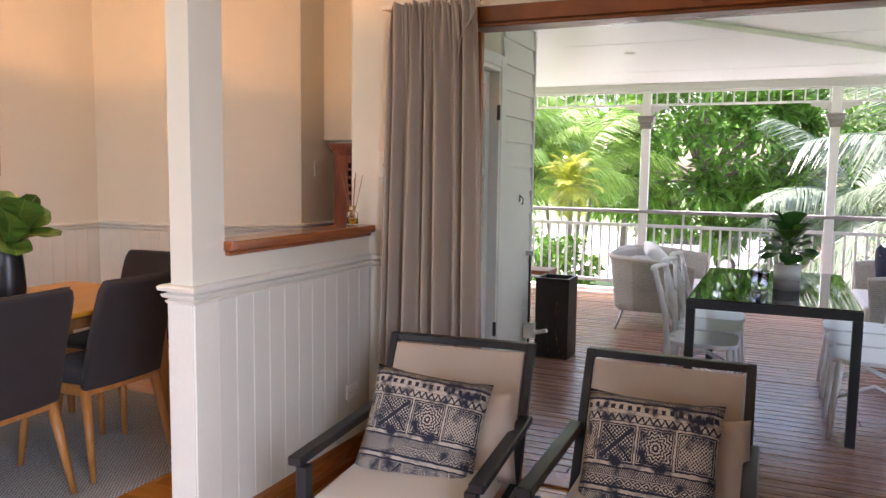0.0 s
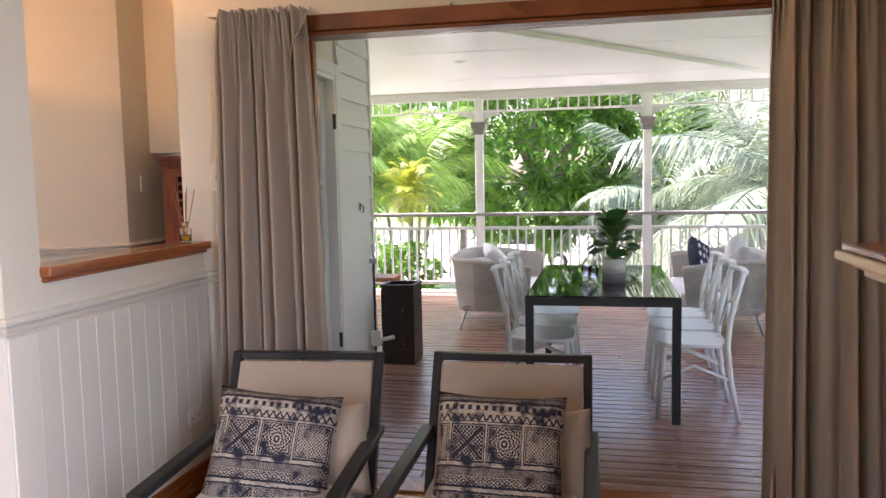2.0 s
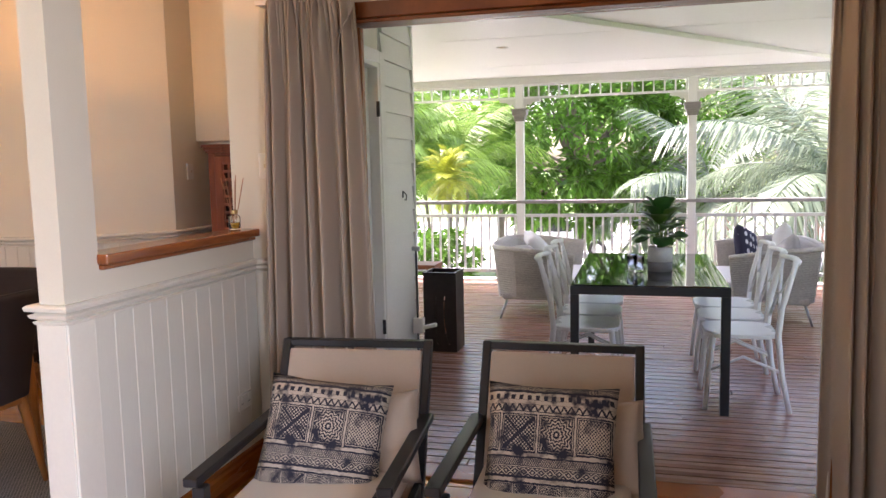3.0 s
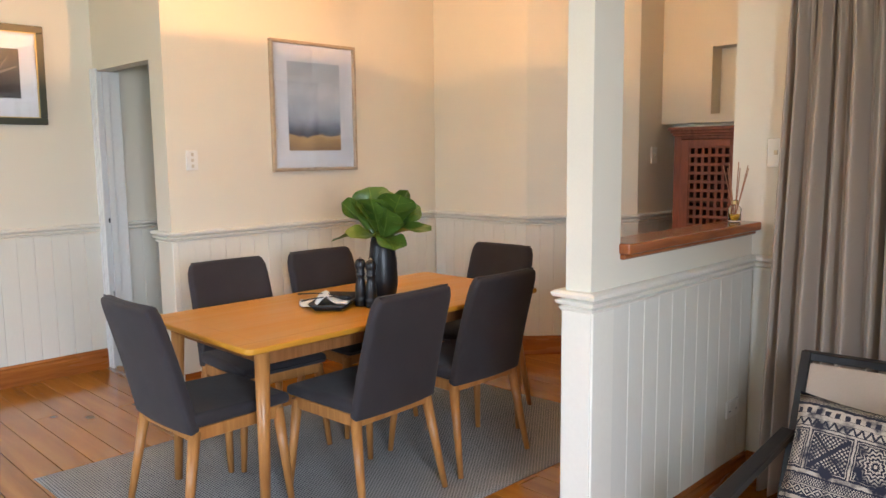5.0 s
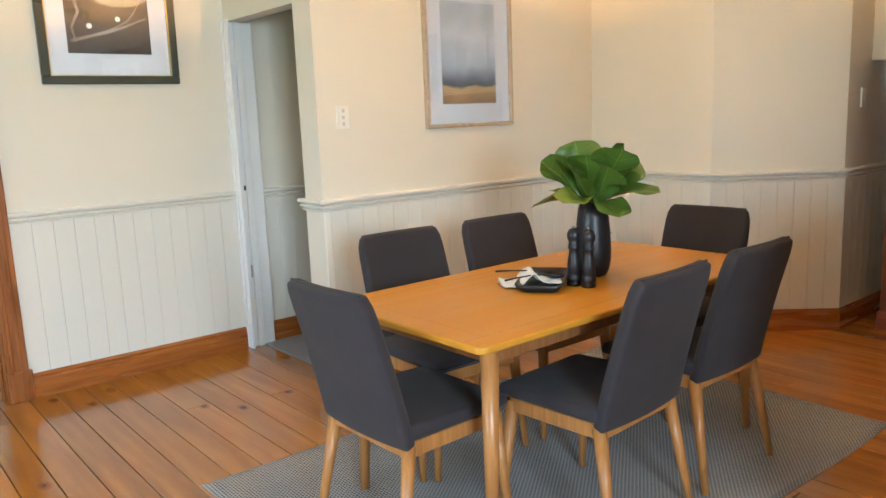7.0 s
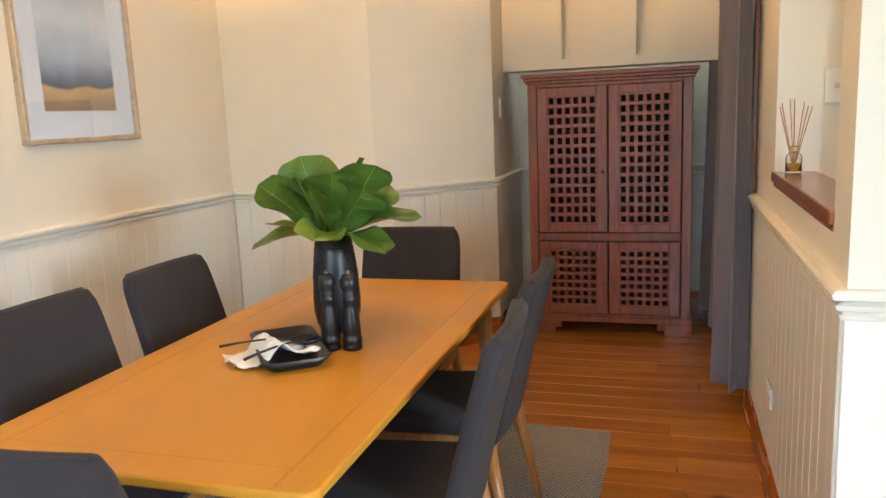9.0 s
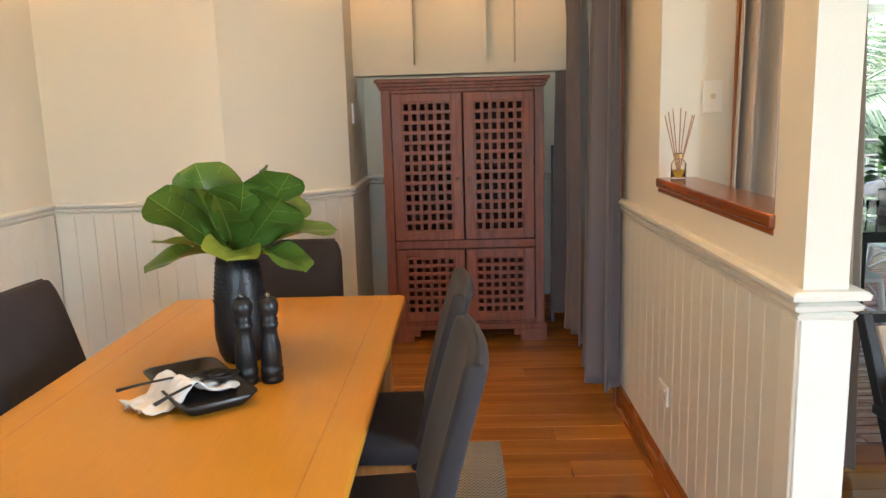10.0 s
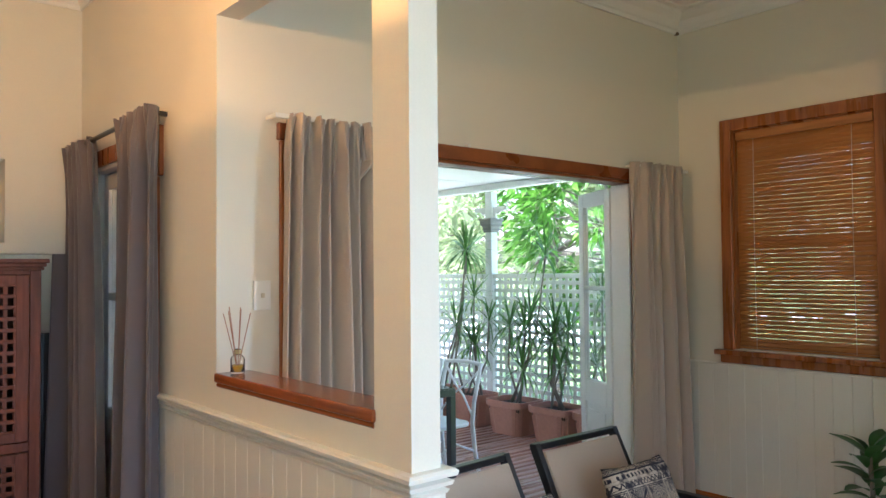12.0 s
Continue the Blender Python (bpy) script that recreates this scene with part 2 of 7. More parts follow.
M_GOLD = material("gold_slip", (0.50, 0.38, 0.16), 0.35, metal=0.8, bump=0.0)
M_MAT = material("picture_mount", (0.50, 0.475, 0.45), 0.9, vary=0.02, bump=0.02)
M_PFRAME = wood("pale_oak_frame", (0.50, 0.40, 0.29), (0.40, 0.30, 0.20), 0.5, scale=5, stretch=(6, 6, 6))
M_BLIND = wood("cedar_blind_slat", (0.46, 0.20, 0.055), (0.32, 0.125, 0.032), 0.35, scale=4, stretch=(6, 0.6, 6))
M_CORD = material("blind_cord", (0.62, 0.56, 0.45), 0.8, vary=0.05)
M_RAILG = material("pale_grey_paint", (0.66, 0.67, 0.65), 0.45, scale=40, vary=0.04, bump=0.04)
M_HANDRAIL = material("weathered_grey_rail", (0.27, 0.26, 0.25), 0.6, scale=30, vary=0.15, bump=0.1)
M_BRASS = material("tarnished_metal", (0.20, 0.15, 0.10), 0.45, metal=0.9, bump=0.02)
M_LAMPGLOW = material("lit_lamp_inside", (0.9, 0.8, 0.5), 0.6, vary=0.02, bump=0.0, emit=((1.0, 0.8, 0.4), 6.0))


# ---- building helpers ----
def box(bm, x0, x1, y0, y1, z0, z1, bev=0.0, seg=1):
    if x1 < x0:
        x0, x1 = x1, x0
    if y1 < y0:
        y0, y1 = y1, y0
    v = [bm.verts.new((x, y, z)) for z in (z0, z1) for y in (y0, y1) for x in (x0, x1)]
    f = [bm.faces.new([v[i] for i in q]) for q in ((0, 2, 3, 1), (4, 5, 7, 6), (0, 1, 5, 4), (2, 6, 7, 3), (0, 4, 6, 2), (1, 3, 7, 5))]
    if bev:
        bmesh.ops.bevel(bm, geom=list({e for q in f for e in q.edges}), offset=bev, segments=seg, affect="EDGES", profile=0.6)
    return bm


def boxes(*items, bev=0.0, seg=1):
    bm = bmesh.new()
    for it in items:
        sub = bmesh.new()
        box(sub, *it, bev=bev, seg=seg)
        me = bpy.data.meshes.new("tmp")
        sub.to_mesh(me)
        sub.free()
        bm.from_mesh(me)
        bpy.data.meshes.remove(me)
    return bm


def lathe(profile, seg=24, closed=False):
    bm = bmesh.new()
    rings = []
    for r, z in profile:
        if r < 1e-5:
            rings.append([bm.verts.new((0, 0, z))])
        else:
            rings.append([bm.verts.new((r * math.cos(2 * math.pi * i / seg), r * math.sin(2 * math.pi * i / seg), z)) for i in range(seg)])
    for a, b in zip(rings, rings[1:]):
        for i in range(seg):
            j = (i + 1) % seg
            q = [a[i % len(a)], a[j % len(a)], b[j % len(b)], b[i % len(b)]]
            q = [x for k, x in enumerate(q) if x not in q[:k]]
            if len(q) > 2:
                bm.faces.new(q)
    return bm


def tube(points, radii, seg=8, bm=None, flat=1.0):
    bm = bm or bmesh.new()
    pts = [Vector(p) for p in points]
    if not isinstance(radii, (list, tuple)):
        radii = [radii] * len(pts)
    rings = []
    side = None
    for i, p in enumerate(pts):
        d = (pts[min(i + 1, len(pts) - 1)] - pts[max(i - 1, 0)]).normalized()
        if side is None:
            side = d.cross(Vector((0, 0, 1)))
            if side.length < 0.05:
                side = Vector((1, 0, 0))
        side = (side - d * side.dot(d)).normalized()
        up = side.cross(d)
        rings.append([bm.verts.new(p + (side * math.cos(2 * math.pi * k / seg) + up * math.sin(2 * math.pi * k / seg) * flat) * radii[i]) for k in range(seg)])
    for a, b in zip(rings, rings[1:]):
        for k in range(seg):
            bm.faces.new((a[k], a[(k + 1) % seg], b[(k + 1) % seg], b[k]))
    bm.faces.new(rings[0][::-1])
    bm.faces.new(rings[-1])
    return bm


def grid(fn, nu, nv):
    bm = bmesh.new()
    vs = [[bm.verts.new(fn(i / nu, j / nv)) for j in range(nv + 1)] for i in range(nu + 1)]
    for i in range(nu):
        for j in range(nv):
            bm.faces.new((vs[i][j], vs[i + 1][j], vs[i + 1][j + 1], vs[i][j + 1]))
    return bm


def mesh_of(name, bm, mat, smooth=False, normals=True):
    if normals:
        bmesh.ops.recalc_face_normals(bm, faces=bm.faces)
    me = bpy.data.meshes.new(name)
    bm.to_mesh(me)
    bm.free()
    me.materials.append(mat)
    if smooth:
        for p in me.polygons:
            p.use_smooth = True
    return me


def part(name, bm, mat, parent=None, label="", smooth=False, at=None):
    ob = new(name, bm if isinstance(bm, bpy.types.Mesh) else mesh_of(name, bm, mat, smooth))
    if parent:
        ob.parent = parent
    if label:
        ob["label"] = label
    if at is not None:
        ob.matrix_basis = at
    return ob


def thing(name, m, label, category, group="", kind=""):
    ob = new(name)
    ob.empty_display_size = 0.1
    ob.matrix_basis = m
    return tagged(ob, label, category, group, kind)


def structure(name, bm, mat, label, category, smooth=False):
    return tagged(part(name, bm, mat, None, smooth=smooth), label, category, "", "structure")


def soft(ob, levels=1):
    s = ob.modifiers.new("round", "SUBSURF")
    s.levels = s.render_levels = levels
    for p in ob.data.polygons:
        p.use_smooth = True
    return ob


def profile_path(profile, pts):
    """Sweep an (out, z) profile along a plan polyline with mitred corners, standing out to its left."""
    bm = bmesh.new()
    ps = [Vector(p) for p in pts]
    nrm = [Vector((-(b - a).normalized().y, (b - a).normalized().x)) for a, b in zip(ps, ps[1:])]
    rings = []
    for i, p in enumerate(ps):
        n0, n1 = nrm[max(i - 1, 0)], nrm[min(i, len(nrm) - 1)]
        m = (n0 + n1) / (1 + n0.dot(n1))
        rings.append([bm.verts.new((p.x + m.x * o, p.y + m.y * o, z)) for o, z in profile])
    k = len(profile)
    for a, b in zip(rings, rings[1:]):
        for i in range(k):
            bm.faces.new((a[i], a[(i + 1) % k], b[(i + 1) % k], b[i]))
    bm.faces.new(rings[0][::-1])
    bm.faces.new(rings[-1])
    bmesh.ops.recalc_face_normals(bm, faces=bm.faces)
    return bm


def profile_run(profile, p0, p1, nrm):
    """Sweep an (out, z) profile from p0 to p1, standing out along nrm."""
    bm = bmesh.new()
    ends = [[bm.verts.new((p[0] + nrm[0] * o, p[1] + nrm[1] * o, z)) for o, z in profile] for p in (p0, p1)]
    k = len(profile)
    for i in range(k):
        bm.faces.new((ends[0][i], ends[0][(i + 1) % k], ends[1][(i + 1) % k], ends[1][i]))
    bm.faces.new(ends[0][::-1])
    bm.faces.new(ends[1])
    return bm


# ---- the large structure ----
CEIL = 3.17
XL, XP, XR = -5.717, -4.71, 1.24          # bedroom wall, painting wall, right wall
YF, YB = 3.395, -2.5                       # front wall of the sitting room, rear wall
DX0, DX1 = -1.885, -1.789                 # half wall faces: dining side, sitting side

DADO = [(0, 0.935), (0.012, 0.935), (0.017, 0.945), (0.005, 0.950), (0.022, 0.957), (0.026, 0.968), (0.008, 0.974), (0.032, 0.981), (0.035, 0.993), (0.027, 1.000), (0, 1.000)]
SKIRT = [(0, 0.0), (0.020, 0.0), (0.020, 0.098), (0.014, 0.112), (0.016, 0.120), (0.008, 0.135), (0, 0.137)]
CORNICE = [(0, CEIL - 0.13), (0.012, CEIL - 0.13), (0.018, CEIL - 0.11), (0.03, CEIL - 0.10), (0.05, CEIL - 0.06), (0.09, CEIL - 0.03), (0.10, CEIL - 0.015), (0.13, CEIL - 0.012), (0.13, CEIL), (0, CEIL)]
BOARD_H = 0.936 - 0.137


def vboard_mesh(w, h):
    bm = bmesh.new()
    t, c = 0.010, 0.0024
    pr = [(-w / 2, 0), (w / 2, 0), (w / 2, t - c), (w / 2 - c, t), (-w / 2 + c, t), (-w / 2, t - c)]
    lo = [bm.verts.new((x, -y, 0)) for x, y in pr]
    hi = [bm.verts.new((x, -y, h)) for x, y in pr]
    for i in range(6):
        bm.faces.new((lo[i], lo[(i + 1) % 6], hi[(i + 1) % 6], hi[i]))
    bm.faces.new(lo[::-1])
    bm.faces.new(hi)
    return mesh_of("board", bm, M_BOARD)


def wainscot(wall, p0, p1, nrm, z0=0.137, h=BOARD_H, pitch=0.10, dado=True, skirt=True, skirt_mat=None):
    """Tongue-and-groove boards, dado rail and skirting along a wall from p0 to p1."""
    a, b = Vector((*p0, 0)), Vector((*p1, 0))
    length = (b - a).length
    n = max(1, round(length / pitch))
    w = length / n
    me = vboard_mesh(w - 0.0008, h)
    ang = math.degrees(math.atan2(nrm[0], -nrm[1]))
    for i in range(n):
        p = a.lerp(b, (i + 0.5) / n)
        part("board", me, None, wall, at=pose(p.x, p.y, z0, 0, 0, ang))
    if dado:
        part("dado_rail", profile_run(DADO, p0, p1, nrm), M_TRIM, wall)
    if skirt:
        part("skirting", profile_run(SKIRT, p0, p1, nrm), skirt_mat or M_SKIRT, wall, "orange-stained timber skirting")


def cornice(wall, p0, p1, nrm):
    part("cornice", profile_run(CORNICE, p0, p1, nrm), M_CEIL, wall)


# bedroom-door wall, with the doorway cut through
wall_west = structure("wall_west", boxes((XL - 0.11, XL, 0.86, 2.24, 0, CEIL), (XL - 0.11, XL, -0.05, 0.86, 2.06, CEIL), (XL - 0.11, XL, YB, -0.05, 0, CEIL), (XL - 0.11, XL, 2.24, 6.4, 0, CEIL)), M_WALL, "cream plaster wall above painted tongue-and-groove boards", "wall")
wainscot(wall_west, (XL, 0.945), (XL, 2.190), (1, 0))
wainscot(wall_west, (XL, 2.38), (XL, 6.3), (1, 0))
cornice(wall_west, (XL, YB), (XL, 2.24), (1, 0))

# wall of the tall painting, and the head over the hall opening
wall_painting = structure("wall_painting", boxes((XP - 0.175, XP, 2.216, 4.40, 0, CEIL), (XL, XP - 0.175, 2.216, 2.316, 2.006, CEIL), (XP - 0.175, XP, 4.40, 6.4, 0, CEIL)), M_WALL, "cream plaster wall with a boarded lower half", "wall")
wainscot(wall_painting, (XP, 2.251), (XP, 4.388), (1, 0), dado=False)
part("dado_rail", profile_path(DADO, [(XP, 4.388), (XP, 2.216), (XP - 0.175, 2.216), (XP - 0.175, 2.30)]), M_TRIM, wall_painting)
part("end_board", boxes((XP - 0.175, XP + 0.010, 2.250, 2.2162, 0.0, 0.935), bev=0.002), M_TRIM, wall_painting)
cornice(wall_painting, (XP, 2.216), (XP, 4.40), (1, 0))

# hall beyond the opening
hall_floor = structure("hall_floor", boxes((XL, XP - 0.175, 2.30, 6.4, -0.05, 0.006)), M_CARPET, "grey carpet in the hall", "floor")
structure("hall_end_wall", boxes((XL, XP, 6.3, 6.4, 0, CEIL)), M_WALL, "cream plaster end wall of the hall", "wall")
door_1 = thing("door_1", pose(0, 0, 0), "white painted architrave round the open hall doorway", "doorway", kind="structure")
part("jamb", boxes((XL + 0.001, XL + 0.030, 2.217, 2.376, 0, 2.005), bev=0.003), M_WHITE, door_1)
part("architrave", boxes((XL + 0.002, XL + 0.075, 2.199, 2.2155, 0, 2.018), (XL + 0.002, XL + 0.02, 2.190, 2.200, 0, 2.018), (XL + 0.045, XL + 0.06, 2.192, 2.200, 0, 2.018), bev=0.003), M_WHITE, door_1)
part("stop", boxes((XL + 0.030, XL + 0.045, 2.256, 2.296, 0, 2.005), bev=0.002), M_WHITE, door_1)
part("hinge", boxes((XL + 0.03, XL + 0.036, 2.255, 2.245, 0.45, 0.53)), M_STEEL, door_1)
part("hinge", boxes((XL + 0.03, XL + 0.036, 2.255, 2.245, 1.0, 1.03)), M_METAL, door_1)

# back wall of the dining end: straight piece, diagonal, side of the recess
BX0, BX1, BXD, BYD = XP, -3.801, -3.255, 4.965
bm = bmesh.new()
outline = [(BX0, 4.40), (BX1, 4.40), (BXD, BYD), (BXD, 5.78), (BXD - 0.12, 5.78), (BXD - 0.12, 5.0), (BX1 - 0.05, 4.52), (BX0, 4.52)]
lo = [bm.verts.new((x, y, 0)) for x, y in outline]
hi = [bm.verts.new((x, y, CEIL)) for x, y in outline]
for i in range(8):
    bm.faces.new((lo[i], lo[(i + 1) % 8], hi[(i + 1) % 8], hi[i]))
wall_back = structure("wall_back", bm, M_WALL, "cream plaster wall with a splayed corner and boarded base", "wall")
dl = Vector((BXD - BX1, BYD - 4.40)).normalized()
dn = (dl.y, -dl.x)
wainscot(wall_back, (BX0 + 0.012, 4.40), (BX1 + 0.006, 4.40), (0, -1), dado=False, skirt=False)
wainscot(wall_back, (BX1 - 0.004, 4.397), (BXD + 0.004, BYD + 0.004), dn, dado=False, skirt=False)
wainscot(wall_back, (BXD, BYD - 0.006), (BXD, 5.74), (1, 0), dado=False, skirt=False)
back_run = [(BXD, 5.74), (BXD, BYD), (BX1, 4.40), (BX0 + 0.002, 4.40)]
part("dado_rail", profile_path(DADO, back_run), M_TRIM, wall_back)
part("skirting", profile_path(SKIRT, back_run), M_SKIRT, wall_back, "orange-stained timber skirting")
part("cornice", profile_path(CORNICE, [(BXD, 5.3), (BXD, BYD), (BX1, 4.40), (BX0, 4.40)]), M_CEIL, wall_back)

# recess behind the cabinet and the bulkhead above it, with two blind niches
NZ0, NZ1, BKY = 1.695, 2.15, 5.28
n1, n2 = (-2.885, -2.712), (-2.443, -2.27)
bulk = [(BXD, n1[0], BKY, BKY + 0.2, 1.637, CEIL), (n1[1], n2[0], BKY, BKY + 0.2, 1.637, CEIL), (n2[1], DX0, BKY, BKY + 0.2, 1.637, CEIL)]
for a, b in (n1, n2):
    bulk += [(a, b, BKY, BKY + 0.2, 1.637, NZ0), (a, b, BKY, BKY + 0.2, NZ1, CEIL), (a, b, BKY + 0.14, BKY + 0.2, NZ0, NZ1)]
bulkhead = structure("bulkhead", boxes(bulk[0]), M_WALL, "cream plaster bulkhead with two shallow niches", "wall")
for piece in bulk[1:]:
    part("panel", boxes(piece), M_WALL, bulkhead)
cornice(bulkhead, (BXD, BKY), (DX0, BKY), (0, -1))
wall_recess = structure("wall_recess", boxes((BXD - 0.12, DX0 + 0.1, 5.78, 5.9, 0, 1.9)), M_WALL, "cream wall at the back of the recess", "wall")
wainscot(wall_recess, (BXD + 0.02, 5.78), (DX0 - 0.02, 5.78), (0, -1))

# half wall with its post, the pass-through and the outside wall beyond it
PY0, PY1, PY2 = 2.181, 2.347, 3.395
GD0, GD1, GDH = 4.03, 5.06, 2.10           # glazed side door in the dining wall
wall_half = structure("wall_half", boxes((DX0, DX1, PY0, PY2, 0, 1.104)), M_WALL, "cream half wall with a post, open above the timber sill", "wall")
part("post", boxes((DX0, DX1, PY0, PY1, 1.104, CEIL)), M_WALL, wall_half)
part("head", boxes((DX0, DX1, PY1, PY2, 2.512, CEIL)), M_WALL, wall_half)
wainscot(wall_half, (DX1, PY0 + 0.115, ), (DX1, PY2 - 0.01), (1, 0), dado=False)
wainscot(wall_half, (DX0, PY0 + 0.075), (DX0, PY2), (-1, 0), pitch=0.095, dado=False)
part("post_board", boxes((DX1, DX1 + 0.013, PY0 - 0.006, PY0 + 0.115, 0, 0.935), bev=0.002), M_TRIM, wall_half)
part("post_board", boxes((DX0 - 0.013, DX0, PY0 - 0.006, PY0 + 0.075, 0, 0.935), bev=0.002), M_TRIM, wall_half)
part("end_board", boxes((DX0 - 0.006, DX1 + 0.006, PY0 - 0.012, PY0, 0, 0.935), bev=0.002), M_TRIM, wall_half)
part("dado_rail", profile_path(DADO, [(DX1, PY2), (DX1, PY0), (DX0, PY0), (DX0, 3.999)]), M_TRIM, wall_half)
sill_bm = bmesh.new()
box(sill_bm, DX0 - 0.012, DX1 + 0.040, PY1 - 0.006, PY2 - 0.002, 1.106, 1.142, bev=0.008, seg=3)
part("sill", sill_bm, M_SILL, wall_half, "varnished red-brown timber sill")
part("sill_bead", boxes((DX0 - 0.004, DX1 + 0.018, PY1, PY2 - 0.004, 1.088, 1.106), bev=0.005), M_SILL, wall_half)

wall_side = structure("wall_side", boxes((DX0, DX1 + 0.025, YF, GD0, 0, CEIL), (DX0, DX1 + 0.025, GD1, 5.87, 0, CEIL), (DX0, DX1 + 0.025, GD0, GD1, GDH, CEIL)), M_WALL, "cream dining wall, white weatherboards outside", "wall")
wainscot(wall_side, (DX0, YF), (DX0, 3.999), (-1, 0), pitch=0.095, dado=False)
cornice(wall_side, (DX0, PY0), (DX0, 5.3), (-1, 0))
WBX = DX1 + 0.025
part("boarding_below", boxes((WBX, WBX + 0.004, 5.165, 5.87, -0.2, 2.6)), M_WBOARD, wall_side)
bm = bmesh.new()
wb = []
for a, b in ((5.18, 5.85), (3.52, 3.93)):
    bmw = bmesh.new()
    pr = [(0.004, 0.0), (0.030, 0.0), (0.010, 0.178), (0.004, 0.178)]
    e0 = [bmw.verts.new((o, a, z)) for o, z in pr]
    e1 = [bmw.verts.new((o, b, z)) for o, z in pr]
    for i in range(4):
        bmw.faces.new((e0[i], e0[(i + 1) % 4], e1[(i + 1) % 4], e1[i]))
    bmw.faces.new(e0[::-1])
    bmw.faces.new(e1)
    me = mesh_of("weatherboard", bmw, M_WBOARD)
    for k in range(15):
        part("weatherboard", me, None, wall_side, at=pose(WBX, 0, -0.14 + k * 0.176))
part("corner_stop", boxes((WBX, WBX + 0.034, 5.85, 5.885, -0.2, 2.6), bev=0.003), M_WBOARD, wall_side)

# front wall with the wide opening to the deck
OX0, OX1, OH = -1.575, 0.70, 2.057
wall_front = structure("wall_front", boxes((DX1 + 0.025, OX0, YF, YF + 0.12, -0.1, CEIL), (OX1, XR, YF, YF + 0.12, -0.1, CEIL), (OX0, OX1, YF, YF + 0.12, OH, CEIL)), M_WALL, "cream plaster wall round the wide deck opening", "wall")
cornice(wall_front, (DX1, YF), (XR, YF), (0, -1))
wainscot(wall_front, (DX1 + 0.013, YF), (OX0 - 0.06, YF), (0, -1))
wainscot(wall_front, (OX1 + 0.07, YF), (XR - 0.013, YF), (0, -1))
opening = thing("door_2", pose(0, 0, 0), "red-brown timber frame of the wide deck opening", "doorway", kind="structure")
part("head_trim", boxes((OX0 - 0.06, OX1 + 0.06, YF - 0.022, YF - 0.001, OH - 0.002, OH + 0.068), (OX0, OX1, YF - 0.012, YF + 0.125, OH - 0.02, OH - 0.003), bev=0.004), M_TIMBER, opening)
part("jamb_trim", boxes((OX0 - 0.05, OX0 - 0.001, YF - 0.020, YF - 0.001, 0, OH - 0.003), (OX0 + 0.001, OX0 + 0.02, YF - 0.01, YF + 0.125, 0, OH - 0.022), bev=0.004), M_ARCH, opening)
part("jamb_trim", boxes((OX1 + 0.001, OX1 + 0.06, YF - 0.020, YF - 0.001, 0, OH - 0.003), bev=0.004), M_ARCH, opening)
part("jamb_lining", boxes((OX1 - 0.02, OX1 - 0.001, YF - 0.01, YF + 0.125, 0, OH - 0.022), bev=0.004), M_WHITE, opening)
part("threshold", boxes((OX0, OX1, YF - 0.01, YF + 0.15, -0.07, 0.012), bev=0.004), M_SKIRT, opening)
part("curtain_rail_bracket", boxes((-0.62, -0.60, YF - 0.03, YF - 0.001, 2.125, 2.14), bev=0.002), M_PLASTIC, opening)

# right wall and window, rear wall, two added unseen window openings, ceiling, floor base
WY0, WY1, WZ0, WZ1 = 2.205, 3.042, 1.036, 2.371
SY0, SY1 = -0.98, 0.26
wall_east = structure("wall_east", boxes((XR, XR + 0.12, WY1, YF + 0.12, 0, CEIL), (XR, XR + 0.12, SY1, WY0, 0, CEIL), (XR, XR + 0.12, YB, SY0, 0, CEIL), (XR, XR + 0.12, WY0, WY1, 0, WZ0), (XR, XR + 0.12, WY0, WY1, WZ1, CEIL), (XR, XR + 0.12, SY0, SY1, 0, 1.0), (XR, XR + 0.12, SY0, SY1, 2.4, CEIL)), M_WALL, "cream plaster wall with boarded base and a window", "wall")
wainscot(wall_east, (XR, 1.75), (XR, YF - 0.013), (-1, 0), h=0.80, dado=False)
part("cap_bead", boxes((XR - 0.018, XR, 1.75, YF, 0.936, 0.948), bev=0.003), M_TRIM, wall_east)
cornice(wall_east, (XR, YB), (XR, YF), (-1, 0))
wall_rear = structure("wall_rear", boxes((XL, -4.2, YB - 0.1, YB, 0, CEIL), (-1.8, XR, YB - 0.1, YB, 0, CEIL), (-4.2, -1.8, YB - 0.1, YB, 0, 0.45), (-4.2, -1.8, YB - 0.1, YB, 2.1, CEIL)), M_WALL, "cream plaster rear wall with an added wide window opening", "wall")
structure("ceiling", boxes((XL - 0.11, XR + 0.12, YB - 0.1, YF + 0.12, CEIL, CEIL + 0.1), (XL - 0.11, DX1 + 0.02, YF + 0.12, 6.4, CEIL, CEIL + 0.1)), M_CEIL, "white plaster ceiling", "ceiling")

# chimney breast with a mantel shelf
breast = structure("chimney_breast", boxes((0.76, XR - 0.002, 0.55, 1.66, 0, CEIL)), M_WALL, "cream chimney breast", "wall")
mantel = thing("mantel_shelf", pose(0.76, 1.12, 1.222), "brown-topped mantel shelf with cream moulded edge", "shelf")
bm = boxes((-0.30, -0.001, -0.70, 0.62, 0.034, 0.048), bev=0.003)
part("top", bm, M_SILL, mantel, "brown varnished top")
part("moulding", boxes((-0.31, -0.001, -0.71, 0.63, 0.016, 0.033), (-0.285, -0.001, -0.685, 0.605, 0.004, 0.0155), (-0.27, -0.001, -0.67, 0.59, -0.012, 0.0035), bev=0.003), M_TRIM, mantel)

